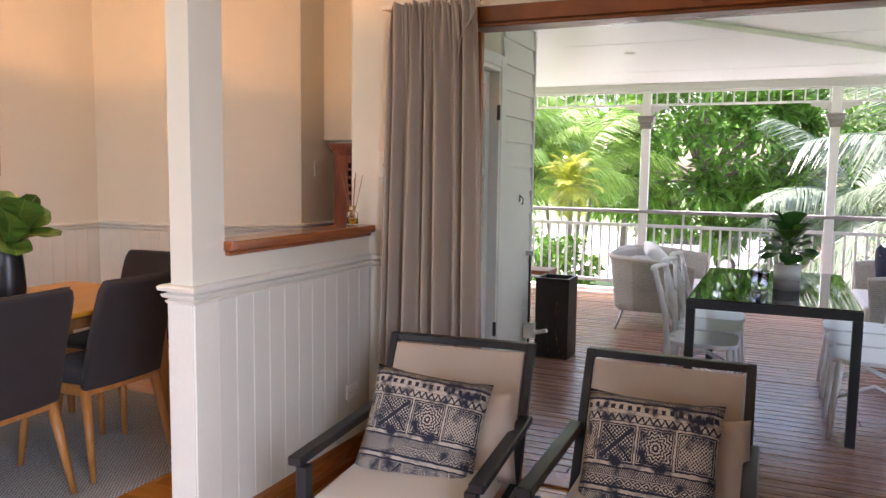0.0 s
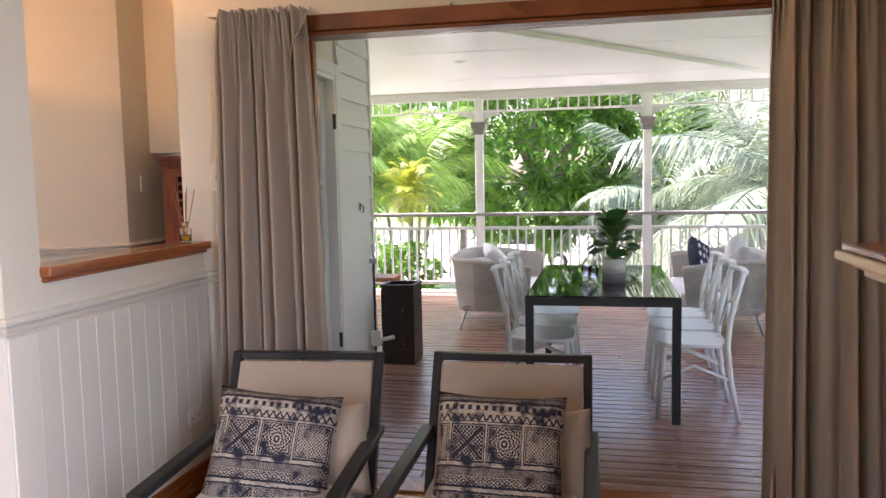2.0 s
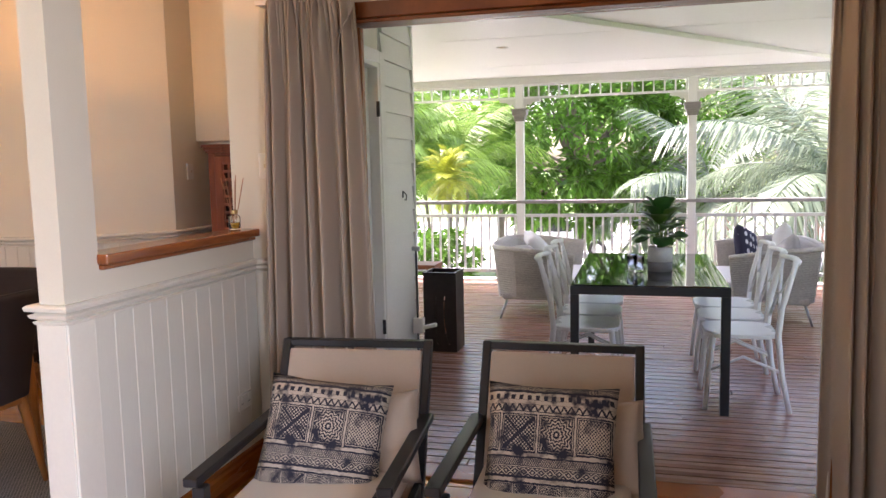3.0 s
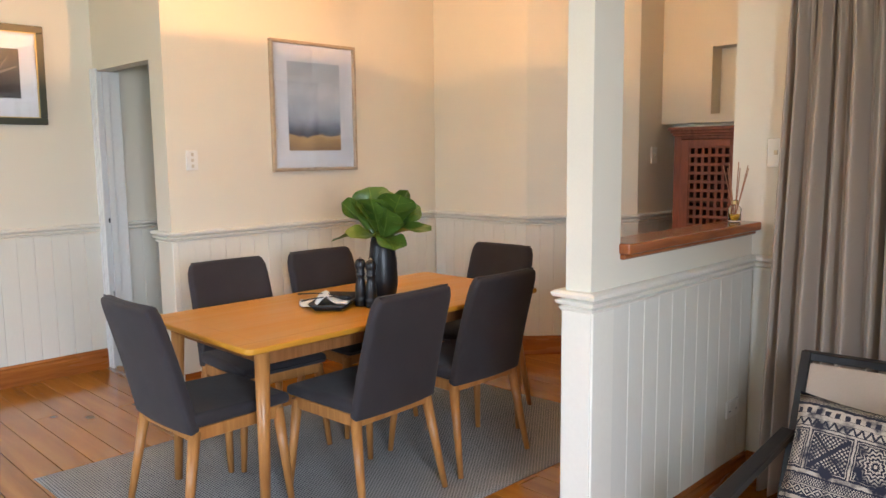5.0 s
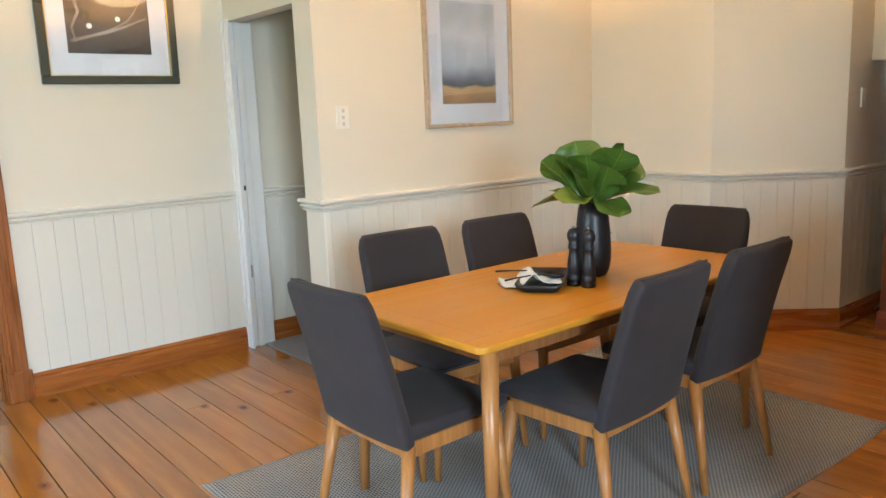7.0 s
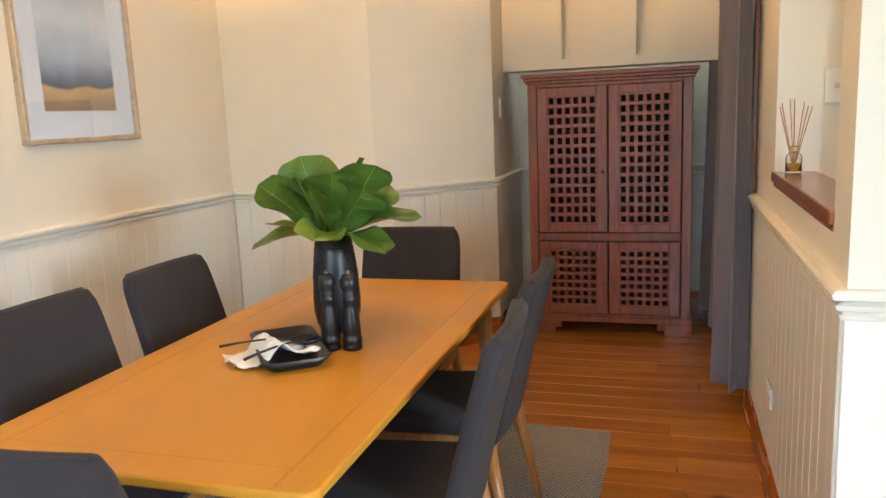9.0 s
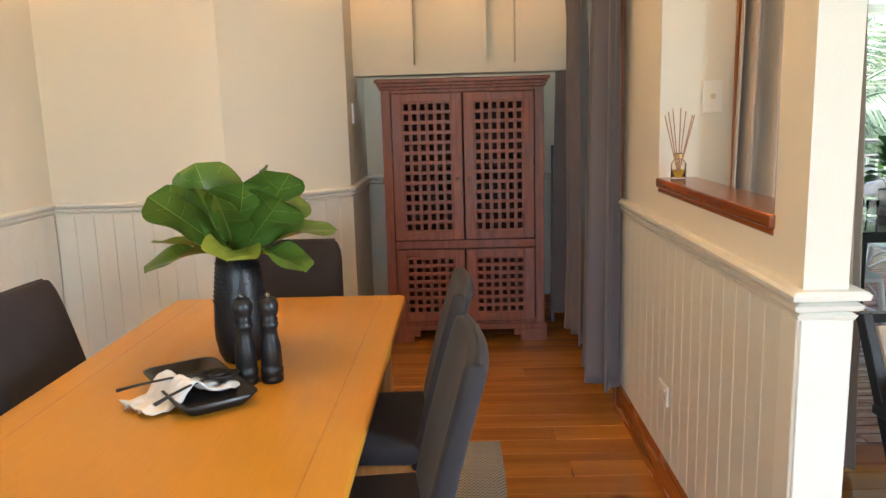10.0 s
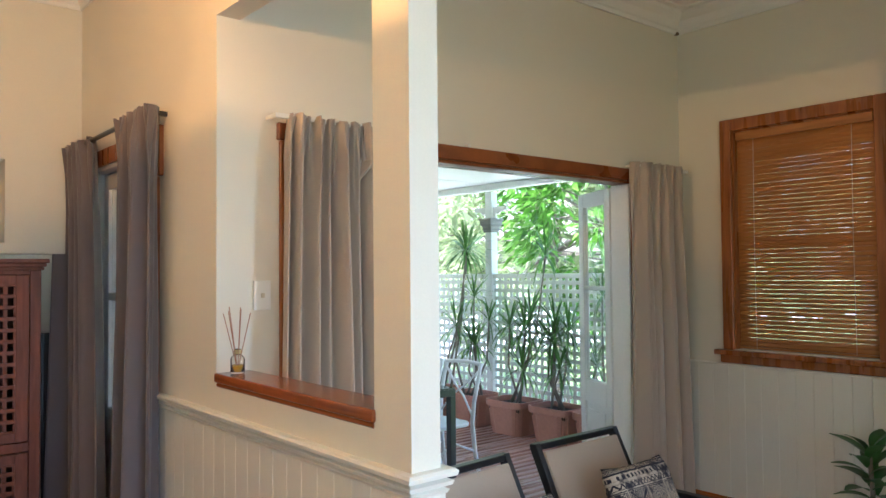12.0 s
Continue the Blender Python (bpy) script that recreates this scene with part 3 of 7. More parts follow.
# bedroom beyond the west door
BW = -9.05
structure("bedroom_floor", boxes((BW, XL - 0.11, -2.2, 2.1, -0.05, -0.002)), M_FLOOR, "varnished pine bedroom floor", "floor")
bedroom_wall = structure("bedroom_wall", boxes((BW - 0.1, BW, -2.2, -0.35, 0, 2.9), (BW - 0.1, BW, 1.28, 2.2, 0, 2.9), (BW - 0.1, BW, -0.35, 1.28, 0, 1.06), (BW - 0.1, BW, -0.35, 1.28, 1.76, 2.9), (BW, XL - 0.11, 2.1, 2.2, 0, 2.9), (BW, XL - 0.11, -2.3, -2.2, 0, 2.9)), M_WALL, "pale bedroom walls", "wall")
structure("bedroom_ceiling", boxes((BW - 0.1, XL - 0.11, -2.3, 2.2, 2.9, 3.0)), M_CEIL, "white bedroom ceiling", "ceiling")
door_3 = thing("door_3", pose(0, 0, 0), "orange-stained timber architrave of the bedroom doorway with a fanlight", "doorway", kind="structure")
ya, yb = -0.05, 0.86
part("architrave", boxes((XL, XL + 0.022, yb - 0.02, yb + 0.085, 0.16, 2.30), (XL + 0.02, XL + 0.030, yb + 0.055, yb + 0.082, 0.16, 2.30), (XL + 0.02, XL + 0.027, yb + 0.0, yb + 0.02, 0.16, 2.30), bev=0.004), M_ARCH, door_3)
part("plinth_block", boxes((XL, XL + 0.034, yb - 0.025, yb + 0.10, 0, 0.165), bev=0.004), M_ARCH, door_3)
part("architrave", boxes((XL, XL + 0.022, ya - 0.085, ya + 0.02, 0, 2.30), bev=0.004), M_ARCH, door_3)
part("head", boxes((XL - 0.12, XL + 0.018, ya + 0.02, yb - 0.02, 1.985, 2.06), bev=0.004), M_ARCH, door_3)
part("jamb", boxes((XL - 0.115, XL - 0.001, yb - 0.03, yb - 0.001, 0, 1.985), (XL - 0.075, XL - 0.04, yb - 0.045, yb - 0.03, 0, 1.985), bev=0.003), M_ARCH, door_3)
part("jamb", boxes((XL - 0.115, XL - 0.001, ya + 0.001, ya + 0.03, 0, 1.985), bev=0.003), M_ARCH, door_3)
fan = part("fanlight", boxes((XL - 0.02, XL + 0.002, ya + 0.02, yb - 0.02, 2.062, 2.24), bev=0.002), M_OAK, door_3, "honey timber fanlight panel with scrolled fretwork")
for k in range(7):
    cy, sgn = yb - 0.08 - k * 0.115, (1 if k % 2 else -1)
    pts = []
    for q in range(19):
        an, rad = 0.45 * q, 0.050 * (1 - q / 22)
        pts.append((XL + 0.005, cy + rad * math.cos(an), 2.150 + sgn * rad * math.sin(an) * 1.2))
    part("scroll", tube(pts, 0.006, 6), M_ARCH, fan, smooth=True)

# deck, beams, posts
DZ = -0.066
DFY, DSX = 9.75, 2.6
deck_ceiling = structure("deck_ceiling", boxes((DX1 + 0.03, 2.66, YF + 0.12, 5.96, 2.47, 2.50), (-5.0, 2.66, 5.96, 9.55, 2.47, 2.50)), M_WHITE, "white lined ceiling over the deck", "ceiling")
for k in range(3):
    part("cover_strip", boxes((-1.7, 2.6, 4.80 + k * 1.8, 4.82 + k * 1.8, 2.4685, 2.4705)), M_WHITE, deck_ceiling)
hip = boxes((-4.2, 4.2, -0.045, 0.045, 2.43, 2.4695), (-4.2, 4.2, 0.055, 0.075, 2.455, 2.4695), bev=0.004)
bmesh.ops.transform(hip, matrix=pose(0.35, 7.03, 0, 0, 0, 52.0), verts=hip.verts)
bmesh.ops.bisect_plane(hip, geom=list(hip.verts) + list(hip.edges) + list(hip.faces), plane_co=(0, 9.5, 0), plane_no=(0, 1, 0), clear_outer=True)
bmesh.ops.bisect_plane(hip, geom=list(hip.verts) + list(hip.edges) + list(hip.faces), plane_co=(0, 4.6, 0), plane_no=(0, -1, 0), clear_outer=True)
part("hip_batten", hip, M_WHITE, deck_ceiling)
beam = structure("deck_beam", boxes((-5.0, 2.66, 9.46, 9.58, 2.385, 2.469), (-5.0, 2.66, 9.44, 9.459, 2.43, 2.469), (2.56, 2.66, YF + 0.12, 9.459, 2.40, 2.469), bev=0.004), M_RAILG, "pale painted beam round the deck roof", "beam")


# ---- fabric patterns ----
def block_print():
    """Navy and cream block-print cloth, in bands, on local x and z."""
    m = material("block_print_cloth", (0.5, 0.5, 0.5), 0.9, scale=400, vary=0.12, bump=0.25, big=6)
    nt = m.node_tree
    n, l = nt.nodes, nt.links
    mix = next(x for x in n if x.bl_idname == "ShaderNodeMix")
    tc = next(x for x in n if x.bl_idname == "ShaderNodeTexCoord")
    sp = n.new("ShaderNodeSeparateXYZ")
    wob = n.new("ShaderNodeTexNoise")
    wob.inputs["Scale"].default_value = 60
    wv = n.new("ShaderNodeVectorMath")
    wv.operation = "MULTIPLY_ADD"
    wv.inputs[1].default_value = (0.008, 0.008, 0.008)
    l.new(tc.outputs["Object"], wob.inputs["Vector"])
    l.new(wob.outputs["Color"], wv.inputs[0])
    l.new(tc.outputs["Object"], wv.inputs[2])
    l.new(wv.outputs[0], sp.inputs[0])
    X, Z = sp.outputs[0], sp.outputs[2]

    def f(op, a, b=None, c=None):
        q = n.new("ShaderNodeMath")
        q.operation = op
        for i, v in enumerate((a, b, c)):
            if v is None:
                continue
            if isinstance(v, (int, float)):
                q.inputs[i].default_value = v
            else:
                l.new(v, q.inputs[i])
        return q.outputs[0]

    def saw(v, k):
        return f("ABSOLUTE", f("SUBTRACT", f("FRACT", f("MULTIPLY", v, k)), 0.5))

    def less(v, t):
        return f("LESS_THAN", v, t)

    def band(lo, hi):
        return f("MULTIPLY", f("GREATER_THAN", Z, lo), f("LESS_THAN", Z, hi))

    def tiles(k, zc, zh):
        u = f("SUBTRACT", f("FRACT", f("ADD", f("MULTIPLY", X, k), 0.28)), 0.5)
        v = f("DIVIDE", f("SUBTRACT", Z, zc), zh)
        au, av = f("ABSOLUTE", u), f("ABSOLUTE", v)
        rad = f("SQRT", f("ADD", f("MULTIPLY", u, u), f("MULTIPLY", v, v)))
        ang = f("ARCTAN2", v, u)
        octo = f("ADD", f("MULTIPLY", f("MAXIMUM", au, av), 0.62), f("MULTIPLY", f("ADD", au, av), 0.27))
        star = f("GREATER_THAN", f("SINE", f("ADD", f("MULTIPLY", octo, 74), f("MULTIPLY", f("SINE", f("MULTIPLY", ang, 12)), f("MULTIPLY", rad, 7.0)))), 0.15)
        weave = f("GREATER_THAN", f("MULTIPLY", f("SINE", f("MULTIPLY", u, 74)), f("COSINE", f("MULTIPLY", v, 66))), -0.10)
        dots = f("GREATER_THAN", f("MULTIPLY", f("SINE", f("MULTIPLY", u, 62)), f("SINE", f("MULTIPLY", v, 62))), 0.18)
        rays = f("MULTIPLY", dots, f("GREATER_THAN", f("ABSOLUTE", f("SUBTRACT", au, av)), 0.045))
        which = f("FRACT", f("MULTIPLY", f("FLOOR", f("ADD", f("MULTIPLY", X, k), 0.28)), 0.3334))
        first, second = less(which, 0.2), f("MULTIPLY", f("GREATER_THAN", which, 0.2), less(which, 0.5))
        third = f("GREATER_THAN", which, 0.5)
        inner = f("ADD", f("ADD", f("MULTIPLY", first, star), f("MULTIPLY", second, weave)), f("MULTIPLY", third, rays))
        edge = f("MAXIMUM", au, av)
        inner = f("MULTIPLY", inner, less(edge, 0.40))
        line = f("MULTIPLY", f("GREATER_THAN", edge, 0.425), less(edge, 0.445))
        gap = f("GREATER_THAN", au, 0.475)
        return f("MAXIMUM", inner, f("MAXIMUM", line, gap))

    def chain(k, zc, zh):
        u = saw(X, k)
        v = f("ABSOLUTE", f("DIVIDE", f("SUBTRACT", Z, zc), zh))
        return f("GREATER_THAN", f("SINE", f("MULTIPLY", f("ADD", u, v), 16)), 0.2)

    teeth = f("GREATER_THAN", saw(X, 38), 0.24)
    zig = f("GREATER_THAN", f("ABSOLUTE", f("SUBTRACT", f("MULTIPLY", saw(X, 42), 2.0), f("DIVIDE", f("SUBTRACT", Z, 0.103), 0.022))), 0.26)
    hatch = f("GREATER_THAN", f("MULTIPLY", f("SINE", f("MULTIPLY", X, 900)), f("SINE", f("MULTIPLY", Z, 520))), 0.10)
    total = None
    for lo, hi, motif in ((0.172, 0.188, chain(52, 0.180, 0.016)), (0.140, 0.156, teeth), (0.103, 0.125, zig), (-0.026, 0.094, tiles(8.4, 0.034, 0.125)),
                          (-0.068, -0.044, hatch), (-0.098, -0.074, chain(36, -0.086, 0.024)), (-0.215, -0.122, tiles(12.5, -0.160, 0.082))):
        v = f("MULTIPLY", band(lo, hi), motif)
        total = v if total is None else f("MAXIMUM", total, v)
    for lo, hi in ((0.156, 0.164), (0.126, 0.139), (0.094, 0.100), (-0.039, -0.028), (-0.072, -0.0695), (-0.117, -0.106), (0.192, 0.195)):
        total = f("MAXIMUM", total, band(lo, hi))
    worn = n.new("ShaderNodeTexNoise")
    worn.inputs["Scale"].default_value, worn.inputs["Detail"].default_value = 18, 5
    l.new(tc.outputs["Object"], worn.inputs["Vector"])
    total = f("MULTIPLY", total, f("MINIMUM", f("ADD", f("MULTIPLY", f("SUBTRACT", worn.outputs[0], 0.42), 8), 0.35), 1.0))
    cm = n.new("ShaderNodeMix")
    cm.data_type = "RGBA"
    cm.inputs[6].default_value, cm.inputs[7].default_value = (0.017, 0.019, 0.037, 1), (0.50, 0.44, 0.37, 1)
    l.new(f("MAXIMUM", total, 0.0), cm.inputs[0])
    l.new(cm.outputs[2], mix.inputs[6])
    return m


def woven_rug():
    m = material("woven_rug", (0.4, 0.4, 0.4), 0.95, scale=300, vary=0.2, bump=0.6, big=3)
    nt = m.node_tree
    n, l = nt.nodes, nt.links
    mix = next(x for x in n if x.bl_idname == "ShaderNodeMix")
    tc = next(x for x in n if x.bl_idname == "ShaderNodeTexCoord")
    ch = n.new("ShaderNodeTexBrick")
    ch.inputs["Scale"].default_value = 36
    ch.inputs["Mortar Size"].default_value = 0.11
    ch.inputs["Brick Width"].default_value, ch.inputs["Row Height"].default_value = 0.6, 0.42
    ch.inputs["Color1"].default_value, ch.inputs["Color2"].default_value = (0.040, 0.044, 0.058, 1), (0.07, 0.07, 0.082, 1)
    ch.inputs["Mortar"].default_value = (0.36, 0.36, 0.345, 1)
    l.new(tc.outputs["Object"], ch.inputs["Vector"])
    l.new(ch.outputs["Color"], mix.inputs[6])
    return m


def seascape():
    m = material("abstract_landscape_print", (0.5, 0.5, 0.5), 0.35, scale=9, vary=0.12, bump=0.0, big=5)
    nt = m.node_tree
    n, l = nt.nodes, nt.links
    mix = next(x for x in n if x.bl_idname == "ShaderNodeMix")
    tc = next(x for x in n if x.bl_idname == "ShaderNodeTexCoord")
    sp = n.new("ShaderNodeSeparateXYZ")
    no = n.new("ShaderNodeTexNoise")
    no.inputs["Scale"].default_value, no.inputs["Detail"].default_value = 6, 6
    l.new(tc.outputs["Object"], no.inputs["Vector"])
    l.new(tc.outputs["Object"], sp.inputs[0])
    ad = n.new("ShaderNodeMath")
    ad.operation = "MULTIPLY_ADD"
    ad.inputs[1].default_value = 0.10
    l.new(no.outputs[0], ad.inputs[0])
    l.new(sp.outputs[2], ad.inputs[2])
    rp = n.new("ShaderNodeValToRGB")
    rp.color_ramp.elements[0].position, rp.color_ramp.elements[0].color = 0.0, (0.25, 0.15, 0.08, 1)
    rp.color_ramp.elements[1].position, rp.color_ramp.elements[1].color = 1.0, (0.33, 0.34, 0.34, 1)
    for p, c in ((0.13, (0.42, 0.26, 0.11, 1)), (0.155, (0.07, 0.075, 0.09, 1)), (0.22, (0.12, 0.13, 0.15, 1)), (0.36, (0.31, 0.32, 0.33, 1)), (0.62, (0.44, 0.43, 0.41, 1)), (0.85, (0.34, 0.33, 0.31, 1))):
        e = rp.color_ramp.elements.new(p)
        e.color = c
    rg = n.new("ShaderNodeMapRange")
    rg.inputs[1].default_value, rg.inputs[2].default_value = -0.225, 0.36
    l.new(ad.outputs[0], rg.inputs[0])
    l.new(rg.outputs[0], rp.inputs[0])
    l.new(rp.outputs[0], mix.inputs[6])
    return m


M_PRINT, M_RUG, M_SEA = block_print(), woven_rug(), seascape()
M_DARKART = material("dark_photograph", (0.030, 0.028, 0.026), 0.3, scale=14, vary=0.6, bump=0.0, big=5)


# ---- soft shapes ----
def pillow_bm(w, h, d, n=14, pinch=0.06):
    """A stuffed square cushion standing in local x and z."""
    def side(s):
        def fn(u, v):
            a, b = 2 * u - 1, 2 * v - 1
            t = max(0.0, (1 - a ** 4) * (1 - b ** 4)) ** 0.45
            x = a * w / 2 * (1 - pinch * (1 - b * b) * abs(a) ** 3)
            z = b * h / 2 * (1 - pinch * (1 - a * a) * abs(b) ** 3)
            wr = 0.004 * math.sin(9 * a + 4 * b) * t
            return (x, s * (d / 2 * t + wr * s), z)
        return fn
    bm = grid(side(1), n, n)
    me = bpy.data.meshes.new("tmp")
    b2 = grid(side(-1), n, n)
    b2.to_mesh(me)
    b2.free()
    bm.from_mesh(me)
    bpy.data.meshes.remove(me)
    bmesh.ops.remove_doubles(bm, verts=bm.verts, dist=0.001)
    return bm


def cushion(m, mat, w, h, d, label, category="cushion", group=""):
    ob = tagged(part("cushion", pillow_bm(w, h, d), mat, None, smooth=True), label, category, group)
    ob.matrix_basis = m
    return ob


def curtain_bm(w_top, w_bot, h, folds, amp, shear=0.0, seed=1, nu=150, nv=40, hook=None):
    """Hanging pleated cloth along local x from the heading at z = h down to 0."""
    rg = random.Random(seed)
    ph = [rg.uniform(0, 6.28) for _ in range(6)]

    def fn(u, v):
        z = h * (1 - v) + 0.007 * math.sin(2 * math.pi * folds * 2.15 * u + ph[3]) * max(0.0, 1 - v / 0.06)
        k = v ** 0.7
        w = w_top + (w_bot - w_top) * k
        warp = u + 0.025 * math.sin(2 * math.pi * 2 * u + ph[0]) * k + 0.018 * math.sin(2 * math.pi * 3 * u + ph[1])
        a = 2 * math.pi * folds * warp
        head = max(0.0, 1 - v / 0.07)
        gather = 0.75 * math.sin(4.3 * a + ph[0] + 0.8 * math.sin(0.9 * a + ph[1])) * max(0.0, 1 - v / 0.20) ** 1.5
        rip = math.sin(a + 0.7 * math.sin(a + 0.9) + 0.5 * math.sin(2.2 * v + ph[2]) + 0.6 * math.sin(0.37 * a + ph[5]))
        wave = (rip - 0.18 * math.sin(2 * a + ph[2])) * (1 - 0.55 * head) + 0.30 * math.sin(2.7 * a + ph[3]) * (0.25 + head) + 0.35 * math.sin(0.5 * a + ph[4]) * k
        y = amp * (0.75 + 0.45 * k) * (wave * (0.85 + 0.35 * math.sin(0.61 * a + ph[3])) + gather)
        x = u * w + shear * k + 0.15 * amp * math.cos(a) + 0.10 * amp * math.sin(3.1 * a + ph[4]) * max(0.0, 1 - v / 0.2)
        if hook and u > hook[0]:
            x -= hook[1] * (u - hook[0]) / (1 - hook[0]) * math.sin(math.pi * min(1, v * 1.6)) 
        return (x, y, z)
    return grid(fn, nu, nv)


def curtain(name, m, mat, label, **k):
    ob = part(name, curtain_bm(**k), mat, None, smooth=True)
    s = ob.modifiers.new("cloth", "SOLIDIFY")
    s.thickness = 0.004
    ob.matrix_basis = m
    return tagged(ob, label, "curtain")


def leaf_width(t, blunt):
    if blunt:
        return 0.5 * (t + 0.01) ** 0.62 * max(0.0, 1 - t ** 7) ** 0.5 * 1.12
    return math.sin(math.pi * min(1, t * 0.93 + 0.05)) ** 0.7 * (0.72 + 0.5 * t) * 0.5


def leaf_bm(length, width, curl=0.25, n=8, cup=0.12, wave=0.0, bm=None, m=None, blunt=False):
    """One broad leaf along local y, cupped and drooping."""
    bm = bm or bmesh.new()
    rows = []
    for i in range(n + 1):
        t = i / n
        w = width * leaf_width(t, blunt)
        y = length * t * (1 - 0.15 * curl * t)
        z = -curl * length * t * t
        row = []
        for s in ((-1, -0.66, -0.33, 0, 0.33, 0.66, 1) if blunt else (-1, -0.5, 0, 0.5, 1)):
            p = Vector((s * w, y, z + cup * abs(s) * w * 1.5 + wave * math.sin(9 * t + 3 * s) * abs(s) * w))
            row.append(bm.verts.new(m @ p if m else p))
        rows.append(row)
    for a, b in zip(rows, rows[1:]):
        for k in range(len(a) - 1):
            bm.faces.new((a[k], a[k + 1], b[k + 1], b[k]))
    return bm


def vein_bm(length, width, curl, wave, cup=0.12):
    """Raised midrib and side veins that follow leaf_bm's surface."""
    def at(t, s):
        w = width * leaf_width(t, True)
        return Vector((s * w, length * t * (1 - 0.15 * curl * t), -curl * length * t * t + cup * abs(s) * w * 1.5 + wave * math.sin(9 * t + 3 * s) * abs(s) * w))
    bm = bmesh.new()
    tube([at(k / 8, 0) for k in range(9)], 0.0014, 5, bm)
    for t in (0.2, 0.4, 0.6, 0.78):
        for s in (-1, 1):
            tube([at(t, 0), at(t + 0.06, s * 0.5), at(t + 0.13, s * 0.92)], 0.0006, 4, bm)
    return bm


# ---- dining room ----
def dining_chair(m):
    c = thing("dining_chair", m, "charcoal upholstered dining chair with splayed oak legs", "chair", "chairs round the dining table")
    bm = bmesh.new()
    box(bm, -0.225, 0.225, -0.19, 0.245, 0.425, 0.485, bev=0.022, seg=3)
    for v in bm.verts:
        if v.co.z > 0.46:
            v.co.z -= 0.018 * max(0, (v.co.y - 0.08) / 0.17) ** 2 + 0.006 * (1 - (v.co.x / 0.225) ** 2)
    part("seat", bm, M_GREY, c, smooth=True)

    def back(u, v):
        a = 2 * u - 1
        w = (0.226 - 0.012 * v) * (1 if v < 0.85 else math.sqrt(max(0.0, 1 - ((v - 0.85) / 0.15 * 0.42) ** 2)))
        y = -0.175 - 0.105 * v - 0.025 * v * v + 0.030 * (1 - a * a) * -0.6
        return (a * w, y, 0.405 + 0.495 * v)
    bb = part("backrest", grid(back, 12, 12), M_GREY, c, smooth=True)
    s = bb.modifiers.new("pad", "SOLIDIFY")
    s.thickness, s.offset = 0.048, 0
    bv = bb.modifiers.new("edge", "BEVEL")
    bv.width, bv.segments, bv.limit_method = 0.016, 3, "ANGLE"
    part("piping", tube([(x, *back((x / 0.226 + 1) / 2 if abs(x) < 0.226 else (0 if x < 0 else 1), 1.0)[1:]) for x in (-0.19, -0.1, 0, 0.1, 0.19)], 0.004, 6), M_GREY, bb)
    part("apron", boxes((-0.20, 0.20, 0.19, 0.215, 0.375, 0.424), (-0.20, 0.20, -0.19, -0.165, 0.375, 0.424), (-0.215, -0.19, -0.165, 0.19, 0.375, 0.424), (0.19, 0.215, -0.165, 0.19, 0.375, 0.424), bev=0.003), M_OAK, c)
    for sx in (-1, 1):
        for y0, y1 in ((0.195, 0.225), (-0.17, -0.245)):
            part("leg", tube([(sx * 0.236, y1, 0.0), (sx * 0.20, y0, 0.41)], [0.013, 0.024], 10), M_OAK, c, smooth=True)
    return c


RUG_Z = 0.010
chair = dining_chair(pose(-2.925, 2.757, RUG_Z, 0, 0, 90))
for x, y, a in ((-2.905, 2.165, 93), (-3.665, 2.14, -92), (-3.645, 2.712, -91), (-3.25, 1.635, 1), (-3.30, 3.262, 183)):
    copy_thing(chair, pose(x, y, RUG_Z, 0, 0, a))

TX0, TX1, TY0, TY1 = -3.665, -2.822, 1.572, 3.27
table = thing("dining_table", pose((TX0 + TX1) / 2, (TY0 + TY1) / 2, RUG_Z), "honey oak dining table with rounded corners and round tapered legs", "table")
hw, hl = (TX1 - TX0) / 2, (TY1 - TY0) / 2


def slab(x0, x1, y0, y1, z0, z1, r, bev):
    bm = bmesh.new()
    pts = []
    for cx, cy, a0 in ((x1 - r, y1 - r, 0), (x0 + r, y1 - r, 90), (x0 + r, y0 + r, 180), (x1 - r, y0 + r, 270)):
        for k in range(7):
            a = radians(a0 + 15 * k)
            pts.append((cx + r * math.cos(a), cy + r * math.sin(a)))
    f = bm.faces.new([bm.verts.new((x, y, z0)) for x, y in pts])
    ex = bmesh.ops.extrude_face_region(bm, geom=[f])
    bmesh.ops.translate(bm, vec=(0, 0, z1 - z0), verts=[v for v in ex["geom"] if isinstance(v, bmesh.types.BMVert)])
    if bev:
        es = [e for e in bm.edges if abs(e.verts[0].co.z - e.verts[1].co.z) < 1e-6]
        bmesh.ops.bevel(bm, geom=es, offset=bev, segments=3, affect="EDGES", profile=0.6)
    return bm


part("tabletop", slab(-hw, hw, -hl, hl, 0.716, 0.740, 0.035, 0.009), M_TABLE, table)
part("joint", boxes((-hw + 0.085, -hw + 0.0875, -hl + 0.01, hl - 0.01, 0.7398, 0.7403), (hw - 0.0875, hw - 0.085, -hl + 0.01, hl - 0.01, 0.7398, 0.7403), (-hw + 0.088, hw - 0.088, -hl + 0.09, -hl + 0.0912, 0.7398, 0.7402)), M_OAK, table)
# apron oak is darkened: shade under the tabletop is put into its colour
part("apron", boxes((-hw + 0.12, hw - 0.12, -hl + 0.13, -hl + 0.15, 0.64, 0.716), (-hw + 0.12, hw - 0.12, hl - 0.15, hl - 0.13, 0.64, 0.716), (-hw + 0.10, -hw + 0.12, -hl + 0.13, hl - 0.13, 0.64, 0.716), (hw - 0.12, hw - 0.10, -hl + 0.13, hl - 0.13, 0.64, 0.716), bev=0.002), M_DARKLEG, table)
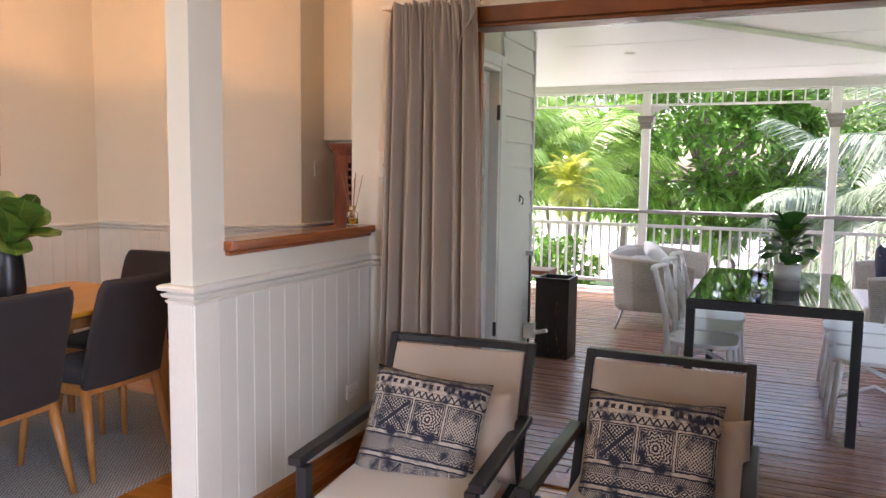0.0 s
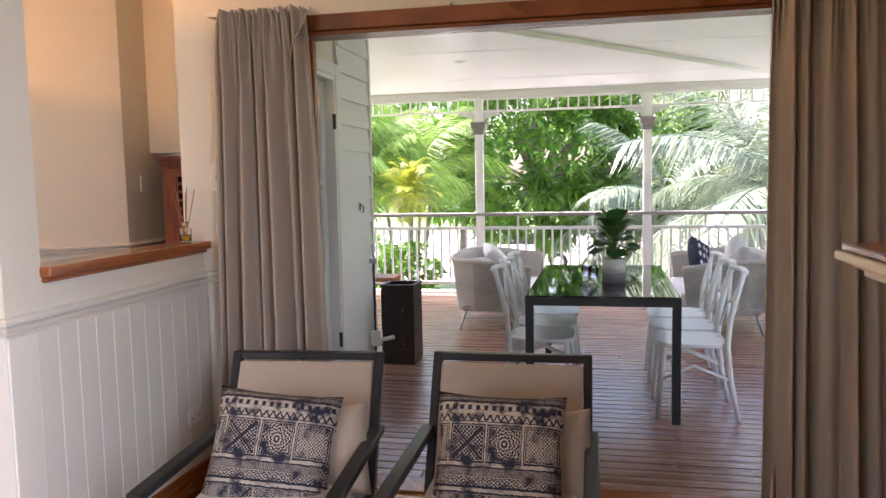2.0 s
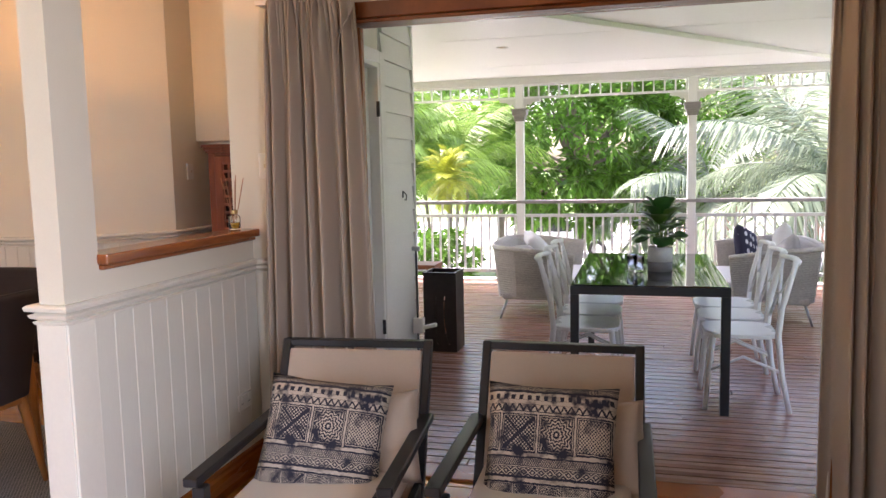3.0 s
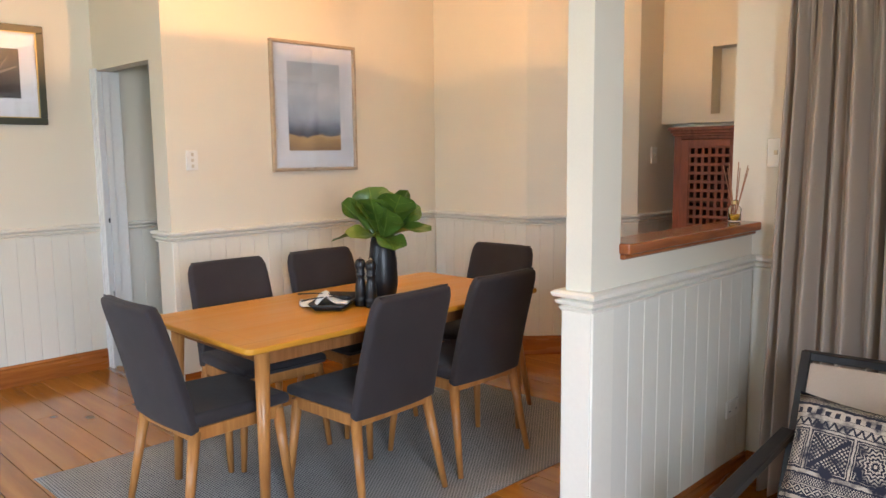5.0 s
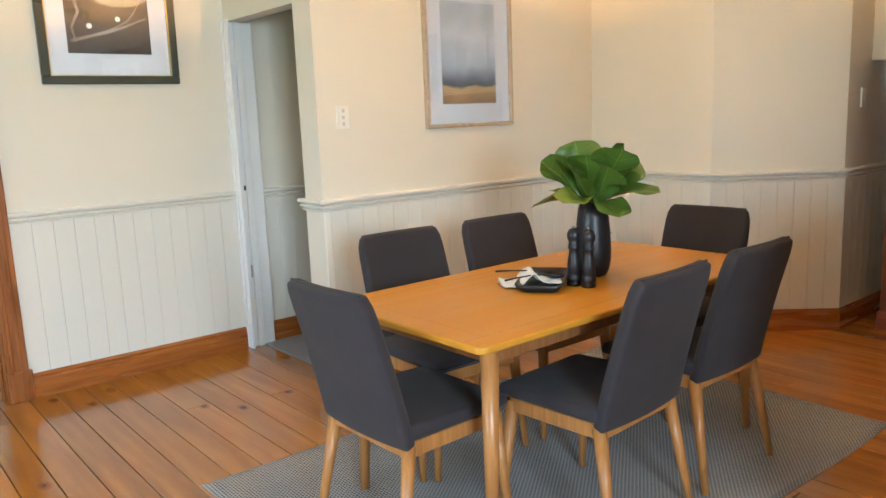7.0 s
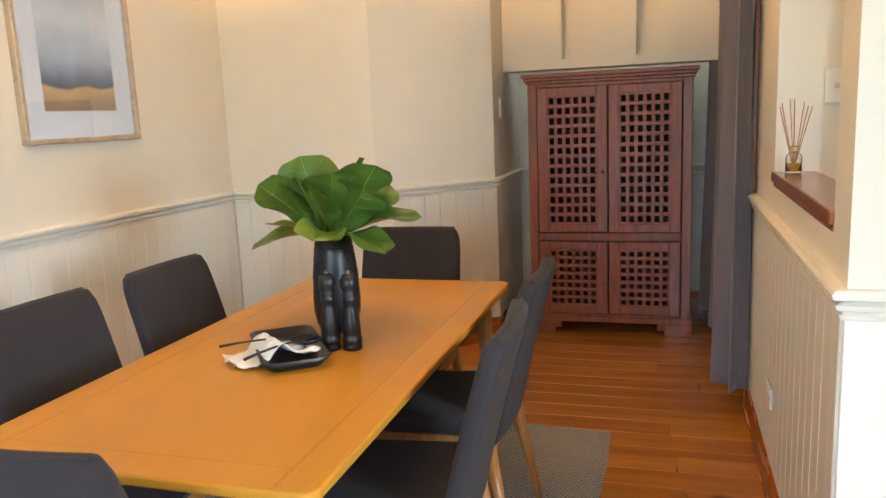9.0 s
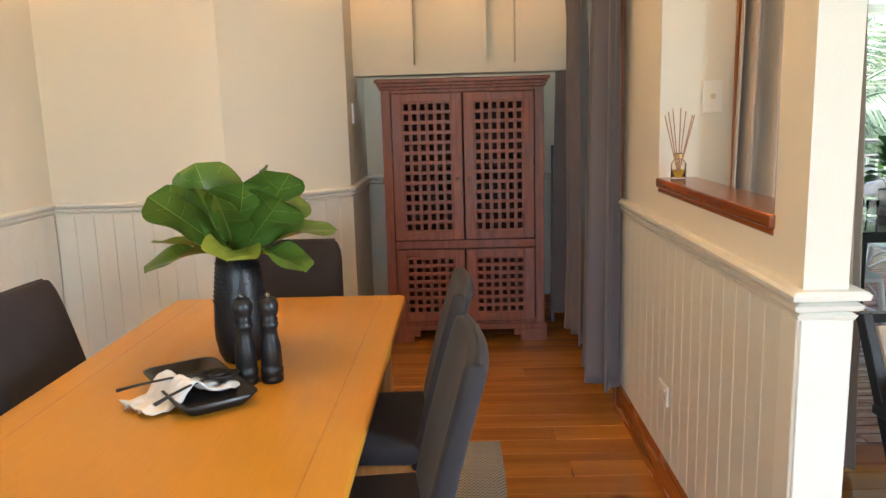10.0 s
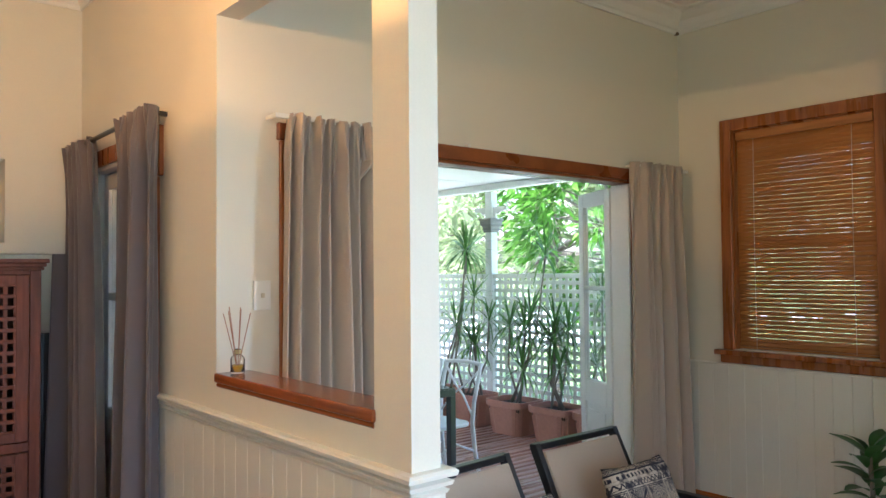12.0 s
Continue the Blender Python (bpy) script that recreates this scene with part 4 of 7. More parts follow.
for sx in (-1, 1):
    for sy in (-1, 1):
        part("leg", tube([(sx * (hw - 0.065), sy * (hl - 0.085), 0), (sx * (hw - 0.085), sy * (hl - 0.11), 0.716)], [0.017, 0.030], 14), M_OAK, table, smooth=True)
TT = RUG_Z + 0.740

rug_bm = grid(lambda u, v: (-4.09 + 1.61 * u + 0.012 * math.sin(9 * v), 1.207 + 2.455 * v + 0.008 * math.sin(11 * u), 0.003 + 0.007 * (1 if 0.01 < u < 0.99 and 0.006 < v < 0.994 else 0) + 0.002 * math.sin(13 * u + 5 * v) * math.sin(7 * v) * (1 if 0.02 < u < 0.98 else 0)), 60, 90)
rug = part("rug", rug_bm, M_RUG)
rug.modifiers.new("cloth", "SOLIDIFY").thickness = 0.003
tagged(rug, "grey and white flat-woven rug under the dining table", "rug")

vase = thing("vase", pose(-3.213, 2.55, TT), "black vase with large green fiddle-leaf stems", "vase")
part("body", lathe([(0, 0.004), (0.044, 0), (0.054, 0.006), (0.064, 0.028), (0.071, 0.065), (0.072, 0.10), (0.068, 0.17), (0.060, 0.245), (0.053, 0.297), (0.049, 0.297), (0.054, 0.24), (0.058, 0.18), (0.0, 0.17)], 32), M_BLACK, vase, smooth=True)
bm = bmesh.new()
for r in range(9):
    for k in range(26):
        a = 2 * math.pi * (k + 0.5 * (r % 2)) / 26
        z = 0.17 + r * 0.0125
        rad = 0.0685 - (z - 0.17) * 0.118
        bmesh.ops.create_cube(bm, size=0.0036, matrix=Matrix.Translation((rad * math.cos(a), rad * math.sin(a), z)) @ Matrix.Rotation(a, 4, "Z") @ Matrix.Rotation(0.78, 4, "X"))
part("knobbled_band", bm, M_BLACK, vase)
rl = random.Random(11)
TIERS = ((6, 22, 0.225, 0.200, 0.05, 0.30), (6, 44, 0.235, 0.190, 0.16, 0.299), (7, 72, 0.230, 0.150, 0.22, 0.295))   # count, lean, length, width, curl, base height
turn = 0.5
for count, lean, ln0, wd0, cu0, bz in TIERS:
    turn += 0.55
    for i in range(count):
        a = turn + 2 * math.pi * i / count + rl.uniform(-0.18, 0.18)
        tilt = lean + rl.uniform(-9, 9)
        ln, wd, cu = ln0 * rl.uniform(0.86, 1.1), wd0 * rl.uniform(0.85, 1.08), cu0 * rl.uniform(0.4, 1.7)
        base = Vector((0.024 * math.cos(a), 0.024 * math.sin(a), bz))
        lf = part("leaf", leaf_bm(ln, wd, curl=cu, wave=0.22, n=18, cup=0.22, blunt=True), M_FIG2 if rl.random() < 0.25 else M_FIG, vase, smooth=True)
        lf.matrix_basis = Matrix.Translation(base) @ Matrix.Rotation(a - math.pi / 2, 4, "Z") @ Matrix.Rotation(radians(90 - tilt), 4, "X") @ Matrix.Rotation(rl.uniform(-1, 1) * (1.1 if lean < 60 else 0.4), 4, "Y")
        part("vein", vein_bm(ln, wd, cu, 0.22, 0.22), M_FIG2, lf)
        part("stem", tube([(0, 0, 0.2), base * 0.98], 0.004, 6), M_FIG, vase)

mill_profile = [(0, 0), (0.027, 0), (0.028, 0.012), (0.0255, 0.016), (0.028, 0.020), (0.028, 0.034), (0.025, 0.038), (0.0265, 0.045), (0.025, 0.085), (0.019, 0.115), (0.018, 0.130), (0.022, 0.136), (0.022, 0.143), (0.018, 0.147), (0.022, 0.152), (0.018, 0.157), (0.0245, 0.172), (0.0255, 0.188), (0.019, 0.203), (0.008, 0.208), (0, 0.208)]
for x, y, h in ((-3.152, 2.362, 1.05), (-3.092, 2.374, 1.04)):
    mill = thing("pepper_mill", pose(x, y, TT), "black turned wooden pepper mill", "pepper mill", "mills on the table")
    part("body", lathe([(r, z * h) for r, z in mill_profile], 22), M_BLACK, mill, smooth=True)
    part("finial", lathe([(0, 0.206 * h), (0.006, 0.206 * h), (0.007, 0.213 * h), (0.0, 0.218 * h)], 10), M_STEEL, mill, "small steel finial")

tray = thing("serving_tray", pose(-3.253, 2.300, TT, 0, 0, -53.6) @ Matrix.Diagonal((1.07, 1.07, 1.1, 1)), "square black serving tray with a cloth and salad servers", "tray")
bm = bmesh.new()
rings = []
for half, z, r in ((0.060, 0.0, 0.02), (0.086, 0.028, 0.03), (0.080, 0.028, 0.028), (0.055, 0.008, 0.02)):
    ring = []
    for cx, cy, a0 in ((1, 1, 0), (-1, 1, 90), (-1, -1, 180), (1, -1, 270)):
        for k in range(5):
            a = radians(a0 + 22.5 * k)
            ring.append(bm.verts.new((cx * (half + 0.078 - r) + r * math.cos(a), cy * (half - r) + r * math.sin(a), z)))
    rings.append(ring)
for a, b in zip(rings, rings[1:]):
    for k in range(20):
        bm.faces.new((a[k], a[(k + 1) % 20], b[(k + 1) % 20], b[k]))
bm.faces.new(rings[0][::-1])
bm.faces.new(rings[-1])
part("dish", bm, M_BLACK, tray, smooth=True)


def napkin_at(u, v):
    over = max(0.0, min(1.0, (u - 0.45) / 0.25))
    lie = 0.014 * (1 - over) + 0.004 * over + 0.030 * math.exp(-((u - 0.52) / 0.13) ** 2)
    ruck = 0.006 * math.sin(15 * v + 5 * u) + 0.004 * math.sin(31 * v - 8 * u) + 0.003 * math.sin(23 * u)
    return (0.004 + 0.035 * u + (v - 0.5) * (0.125 - 0.02 * u) + 0.006 * math.sin(9 * u), 0.055 - 0.205 * u + 0.035 * (v - 0.5) + 0.006 * math.sin(14 * v), lie + abs(ruck) + 0.002)


nap = part("napkin", grid(napkin_at, 30, 26), M_CUSHW, tray, "crumpled white cloth with a frayed edge", smooth=True)
nap.modifiers.new("cloth", "SOLIDIFY").thickness = 0.003
for tip, end, lift in (((0.018, 0.022), (0.003, -0.172), 0.044), ((0.040, 0.036), (0.110, -0.122), 0.034)):
    p0, p1 = Vector((*tip, 0.036)), Vector((*end, lift))
    mid = p0.lerp(p1, 0.45) + Vector((0, 0, 0.010))
    sv = part("salad_server", tube([p0, p0.lerp(mid, 0.5) + Vector((0, 0, 0.004)), mid, p0.lerp(p1, 0.75) + Vector((0, 0, 0.006)), p1], [0.007, 0.0045, 0.0038, 0.0045, 0.006], 8, flat=0.6), M_BLACK, tray, smooth=True)
    bowl = lathe([(0, 0.0), (0.014, 0.002), (0.022, 0.007), (0.026, 0.014), (0.0245, 0.015), (0.020, 0.009), (0.0, 0.004)], 16)
    bmesh.ops.transform(bowl, matrix=Matrix.Translation(p0 + Vector((0, 0.012, -0.006))) @ Matrix.Diagonal((0.95, 1.35, 1, 1)), verts=bowl.verts)
    part("spoon_bowl", bowl, M_BLACK, sv, smooth=True)

pend = thing("pendant_lamp", pose(-3.2, 2.42, 2.314), "shallow glass bowl pendant lamp", "lamp")
M_BOWL = leafmat("alabaster_bowl", (0.80, 0.72, 0.55), 0.04, 0.05, 0.35)
M_BOWL.node_tree.nodes["Principled BSDF"].inputs["Emission Color"].default_value = (1.0, 0.72, 0.36, 1)
M_BOWL.node_tree.nodes["Principled BSDF"].inputs["Emission Strength"].default_value = 0.9
part("bowl", lathe([(0, 0), (0.08, 0.006), (0.16, 0.028), (0.225, 0.062), (0.262, 0.088), (0.268, 0.094), (0.258, 0.096), (0.22, 0.072), (0.15, 0.036), (0.0, 0.010)], 40), M_BOWL, pend, smooth=True)
for k in range(3):
    a = 2 * math.pi * k / 3 + 0.4
    part("rod", tube([(0.25 * math.cos(a), 0.25 * math.sin(a), 0.092), (0.03 * math.cos(a), 0.03 * math.sin(a), 0.62)], 0.003, 6), M_BRASS, pend)
part("canopy", lathe([(0, 0.60), (0.035, 0.60), (0.03, 0.66), (0.012, 0.68), (0.012, CEIL - 2.324), (0.06, CEIL - 2.315), (0, CEIL - 2.315)], 20), M_BRASS, pend)


def framed(name, m, w, h, bar, depth, fm, mw, art, label, slip=None):
    """A framed picture facing local -y, centred on its own middle."""
    t = thing(name, m, label, "picture")
    part("frame", boxes((-w / 2, w / 2, -depth, 0, h / 2 - bar, h / 2), (-w / 2, w / 2, -depth, 0, -h / 2, -h / 2 + bar), (-w / 2, -w / 2 + bar, -depth, 0, -h / 2 + bar, h / 2 - bar), (w / 2 - bar, w / 2, -depth, 0, -h / 2 + bar, h / 2 - bar), bev=0.004), fm, t)
    part("mount", boxes((-w / 2 + bar, w / 2 - bar, -0.010, -0.004, -h / 2 + bar, h / 2 - bar)), M_MAT, t)
    iw, ih, dz = art[1], art[2], art[3]
    part("print", boxes((-iw / 2, iw / 2, -0.0125, -0.0102, -ih / 2 + dz, ih / 2 + dz)), art[0], t)
    if slip:
        b = bar - 0.002
        part("slip", boxes((-w / 2 + b, w / 2 - b, -depth + 0.004, -0.012, h / 2 - b - 0.008, h / 2 - b), (-w / 2 + b, w / 2 - b, -depth + 0.004, -0.012, -h / 2 + b, -h / 2 + b + 0.008), (-w / 2 + b, -w / 2 + b + 0.008, -depth + 0.004, -0.012, -h / 2 + b, h / 2 - b), (w / 2 - b - 0.008, w / 2 - b, -depth + 0.004, -0.012, -h / 2 + b, h / 2 - b)), slip, t, "thin gold slip")
    g = part("pane", boxes((-w / 2 + bar, w / 2 - bar, -0.017, -0.0145, -h / 2 + bar, h / 2 - bar)), M_GLASS, t)
    g.visible_shadow = False
    return t


pic2 = framed("picture", pose(XP, 3.259, 1.757, 0, 0, 90), 0.685, 0.842, 0.022, 0.034, M_PFRAME, 0.1, (M_SEA, 0.422, 0.576, 0.002), "tall abstract landscape print in a pale timber frame")
pic1 = framed("picture", pose(XL + 0.0075, 1.548, 1.951, 1.3, 0, 90), 0.722, 0.607, 0.042, 0.032, M_FRAMEG, 0.1, (M_DARKART, 0.435, 0.30, 0.007), "dark nature photograph in a green-black frame", M_GOLD)
for pts, r in (([(-0.2, -0.09), (-0.05, -0.05), (0.08, -0.01), (0.2, 0.04)], 0.009), ([(-0.17, 0.15), (-0.15, 0.06), (-0.19, -0.02), (-0.17, -0.1)], 0.007), ([(0.0, -0.03), (0.1, 0.02), (0.16, 0.1)], 0.004)):
    br = tube([(x, 0, z + 0.01) for x, z in pts], [r, r * 1.2, r * 0.9, r * 0.5][:len(pts)], 6)
    bmesh.ops.transform(br, matrix=Matrix.Translation((0, -0.0129, 0)) @ Matrix.Diagonal((1, 0.03, 1, 1)), verts=br.verts)
    part("printed_branch", br, M_BARK, pic1)
for x, z in ((-0.1, -0.02), (0.05, 0.02)):
    b = lathe([(0, 0), (0.014, 0.0003), (0, 0.0006)], 12)
    bmesh.ops.transform(b, matrix=pose(x, -0.0128, z + 0.02, 90), verts=b.verts)
    part("printed_spot", b, M_CONCRETE, pic1)


def switch_plate(m, label, w=0.072, h=0.116, rockers=2):
    t = thing("light_switch", m, label, "light switch")
    part("plate", boxes((-w / 2, w / 2, -0.012, 0, -h / 2, h / 2), bev=0.002), M_PLASTIC, t)
    for k in range(rockers):
        z = (k - (rockers - 1) / 2) * 0.034
        part("rocker", boxes((-0.008, 0.008, -0.017, -0.0122, z - 0.009, z + 0.009), bev=0.0015), M_CORD, t)


switch_plate(pose(XP, 2.365, 1.417, 0, 0, 90), "cream light switch plate on the painted wall", rockers=3)
switch_plate(pose(-1.70, YF, 1.43, 0, 0, 0), "cream light switch plate beside the curtain", rockers=1)
switch_plate(pose(BXD, 5.17, 1.415, 0, 0, 90), "cream light switch plate beside the recess", rockers=1)


def socket(m, label):
    t = thing("power_socket", m, label, "power socket")
    part("plate", boxes((-0.058, 0.058, -0.009, 0, -0.036, 0.036), bev=0.003), M_PLASTIC, t)
    for k in (-1, 1):
        part("pin_slots", boxes((k * 0.03 - 0.006, k * 0.03 - 0.004, -0.0097, -0.0091, -0.012, -0.004), (k * 0.03 + 0.004, k * 0.03 + 0.006, -0.0097, -0.0091, -0.012, -0.004)), M_METAL, t)
        part("rocker", boxes((k * 0.03 - 0.006, k * 0.03 + 0.006, -0.012, -0.0091, 0.012, 0.024), bev=0.001), M_PLASTIC, t)


socket(pose(DX0 - 0.012, 3.20, 0.385, 0, 0, -90), "white double power socket on the boards")
socket(pose(DX1 + 0.012, 3.22, 0.37, 0, 0, 90), "cream double power socket on the boards")


# lattice-door cabinet in the recess
CX0, CX1, CY0, CY1, CH = -3.078, -2.118, 5.15, 5.62, 1.605
# inside colour darkened: the shade behind the lattice is painted into it
M_SHADED_INSIDE = material("shaded_cabinet_inside", (0.070, 0.028, 0.018), 0.7, vary=0.2)
cab = thing("lattice_cabinet", pose((CX0 + CX1) / 2, CY0, 0), "red-brown timber cabinet with four lattice doors", "cabinet")
W2, DEP = (CX1 - CX0) / 2, CY1 - CY0
for sx in (-1, 1):
    part("side", boxes((sx * (W2 - 0.0175) - 0.0125, sx * (W2 - 0.0175) + 0.0125, 0.0, DEP, 0.11, CH - 0.06), bev=0.002), M_CAB, cab)
part("back", boxes((-W2 + 0.03, W2 - 0.03, DEP - 0.02, DEP, 0.11, CH - 0.06)), M_SHADED_INSIDE, cab)
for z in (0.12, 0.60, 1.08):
    part("shelf", boxes((-W2 + 0.03, W2 - 0.03, 0.06, DEP - 0.02, z, z + 0.02)), M_SHADED_INSIDE, cab)
part("face_frame", boxes((-W2, -W2 + 0.055, -0.012, 0.0, 0.11, CH - 0.06), (W2 - 0.055, W2, -0.012, 0.0, 0.11, CH - 0.06), (-W2 + 0.055, W2 - 0.055, -0.012, 0.0, 0.588, 0.640), (-W2 + 0.055, W2 - 0.055, -0.012, 0.0, 0.11, 0.130), (-W2 + 0.055, W2 - 0.055, -0.012, 0.0, 1.523, CH - 0.06), bev=0.003), M_CAB, cab)
part("crown", boxes((-W2 - 0.012, W2 + 0.012, -0.026, DEP, CH - 0.06, CH - 0.042), (-W2 - 0.022, W2 + 0.022, -0.036, DEP, CH - 0.042, CH - 0.022), (-W2 - 0.034, W2 + 0.034, -0.048, DEP, CH - 0.022, CH), bev=0.004), M_CAB, cab)
bm = boxes((-W2 - 0.012, W2 + 0.012, -0.020, 0.0, 0.075, 0.11), (-W2 - 0.012, -W2 + 0.15, -0.020, 0.0, 0.0, 0.075), (W2 - 0.15, W2 + 0.012, -0.020, 0.0, 0.0, 0.075), (-W2 + 0.15, -W2 + 0.19, -0.020, 0.0, 0.035, 0.075), (W2 - 0.19, W2 - 0.15, -0.020, 0.0, 0.035, 0.075), (-W2 - 0.008, -W2 + 0.02, 0.0, DEP, 0.0, 0.11), (W2 - 0.02, W2 + 0.008, 0.0, DEP, 0.0, 0.11), bev=0.003)
part("plinth", bm, M_CAB, cab)
for sx in (-1, 1):
    for z0, z1, rows in ((0.645, 1.520, 13), (0.135, 0.585, 7)):
        dx0, dx1 = (-W2 + 0.06, -0.004) if sx < 0 else (0.004, W2 - 0.06)
        dr = part("door", boxes((dx0, dx0 + 0.062, -0.030, -0.012, z0, z1), (dx1 - 0.062, dx1, -0.030, -0.012, z0, z1), (dx0 + 0.062, dx1 - 0.062, -0.030, -0.012, z0, z0 + 0.05), (dx0 + 0.062, dx1 - 0.062, -0.030, -0.012, z1 - 0.05, z1), bev=0.003), M_CAB, cab)
        ax0, ax1, az0, az1 = dx0 + 0.062, dx1 - 0.062, z0 + 0.05, z1 - 0.05
        cols = 6
        px, pz = (ax1 - ax0) / cols, (az1 - az0) / rows
        vm = mesh_of("slat", boxes((-0.0105, 0.0105, -0.024, -0.017, az0, az1), bev=0.0015), M_CAB)
        hm = mesh_of("slat", boxes((ax0, ax1, -0.0275, -0.0205, -0.0105, 0.0105), bev=0.0015), M_CAB)
        for k in range(cols + 1):
            part("slat", vm, None, dr, at=pose(ax0 + k * px, 0, 0))
        for k in range(rows + 1):
            part("slat", hm, None, dr, at=pose(0, 0, az0 + k * pz))
        kx = dx1 - 0.03 if sx < 0 else dx0 + 0.03
        kn = lathe([(0, 0), (0.008, 0), (0.008, 0.004), (0.004, 0.007), (0.011, 0.016), (0.008, 0.022), (0, 0.023)], 14)
        bmesh.ops.transform(kn, matrix=pose(kx, -0.030, z0 + (z1 - z0) * 0.42, 90), verts=kn.verts)
        part("knob", kn, M_BRASS, dr, "dark metal knob")

screen = thing("leaning_frame", pose(-1.985, 5.50, 0.0, -5, 0, -8), "black framed panel leaning in the recess", "panel")
part("frame", boxes((-0.05, -0.03, -0.02, 0.0, 0.012, 1.18), (0.065, 0.085, -0.02, 0.0, 0.012, 1.18), (-0.03, 0.065, -0.02, 0.0, 1.12, 1.18), (-0.03, 0.065, -0.02, 0.0, 0.22, 0.26), bev=0.003), M_METAL, screen)
part("panel", boxes((-0.03, 0.065, -0.012, -0.006, 0.26, 1.12)), M_HEAD, screen)

# glazed side door behind the grey curtains
gdoor = thing("door_4", pose(0, 0, 0), "glazed white side door with dark timber trim indoors", "door", kind="structure")
part("architrave", boxes((DX0 - 0.022, DX0, GD0 - 0.03, GD0 + 0.01, 0, GDH - 0.15), (DX0 - 0.022, DX0, GD0 - 0.075, GD0 + 0.01, GDH - 0.149, GDH + 0.075), (DX0 - 0.022, DX0, GD1 - 0.01, GD1 + 0.075, 0, GDH + 0.075), (DX0 - 0.022, DX0, GD0 + 0.01, GD1 - 0.01, GDH - 0.01, GDH + 0.075), bev=0.004), M_TIMBER, gdoor)
GX = DX1 - 0.02
part("door_frame", boxes((DX0 + 0.002, WBX + 0.045, GD0, GD0 + 0.03, -0.02, GDH), (DX0 + 0.002, WBX + 0.045, GD1 - 0.03, GD1, -0.02, GDH), (DX0 + 0.002, WBX + 0.045, GD0 + 0.03, GD1 - 0.03, GDH - 0.03, GDH), bev=0.003), M_WHITE, gdoor)
part("outer_trim", boxes((WBX, WBX + 0.05, GD1, GD1 + 0.10, -0.06, GDH + 0.08), (WBX, WBX + 0.05, GD0 - 0.10, GD0, -0.06, GDH + 0.08), (WBX, WBX + 0.05, GD0, GD1, GDH, GDH + 0.08), bev=0.003), M_WHITE, gdoor)
for a, b in ((GD0 + 0.032, (GD0 + GD1) / 2 - 0.002), ((GD0 + GD1) / 2 + 0.002, GD1 - 0.032)):
    lf = part("leaf", boxes((GX - 0.02, GX + 0.02, a, a + 0.075, 0.01, GDH - 0.033), (GX - 0.02, GX + 0.02, b - 0.075, b, 0.01, GDH - 0.033), (GX - 0.02, GX + 0.02, a + 0.075, b - 0.075, 0.01, 0.80), (GX - 0.02, GX + 0.02, a + 0.075, b - 0.075, GDH - 0.12, GDH - 0.033), (GX - 0.02, GX + 0.02, a + 0.075, b - 0.075, 1.38, 1.42), bev=0.003), M_WHITE, gdoor)
    for z0, z1 in ((0.80, 1.38), (1.42, GDH - 0.12)):
        g = part("pane", boxes((GX - 0.002, GX + 0.002, a + 0.075, b - 0.075, z0, z1)), M_GLASS, lf)
        g.visible_shadow = False
for z in (0.28, 1.75):
    part("hinge", boxes((WBX + 0.03, WBX + 0.052, GD1 - 0.035, GD1 - 0.028, z, z + 0.1)), M_METAL, gdoor)

curtain("grey_curtain", pose(DX0 - 0.075, 3.86, 0.13, 0, 0, 90), M_GCURT, "grey eyelet curtain hanging almost to the floor", w_top=0.44, w_bot=0.46, h=2.11, folds=4, amp=0.048, seed=3, nu=90)
curtain("grey_curtain", pose(DX0 - 0.075, 4.78, 0.13, 0, 0, 90), M_GCURT, "grey eyelet curtain half drawn across the side door", w_top=0.55, w_bot=0.80, h=2.10, folds=4.5, amp=0.048, shear=-0.22, seed=8, nu=90)
rod = thing("curtain_rod", pose(0, 0, 0), "dark curtain rod over the side door", "curtain rod")
part("rod", tube([(DX0 - 0.075, 3.88, 2.215), (DX0 - 0.075, 5.40, 2.215)], 0.012, 10), M_METAL, rod)
for y in (3.92, 5.36):
    part("bracket", boxes((DX0 - 0.075, DX0 - 0.001, y - 0.008, y + 0.008, 2.205, 2.225)), M_METAL, rod)


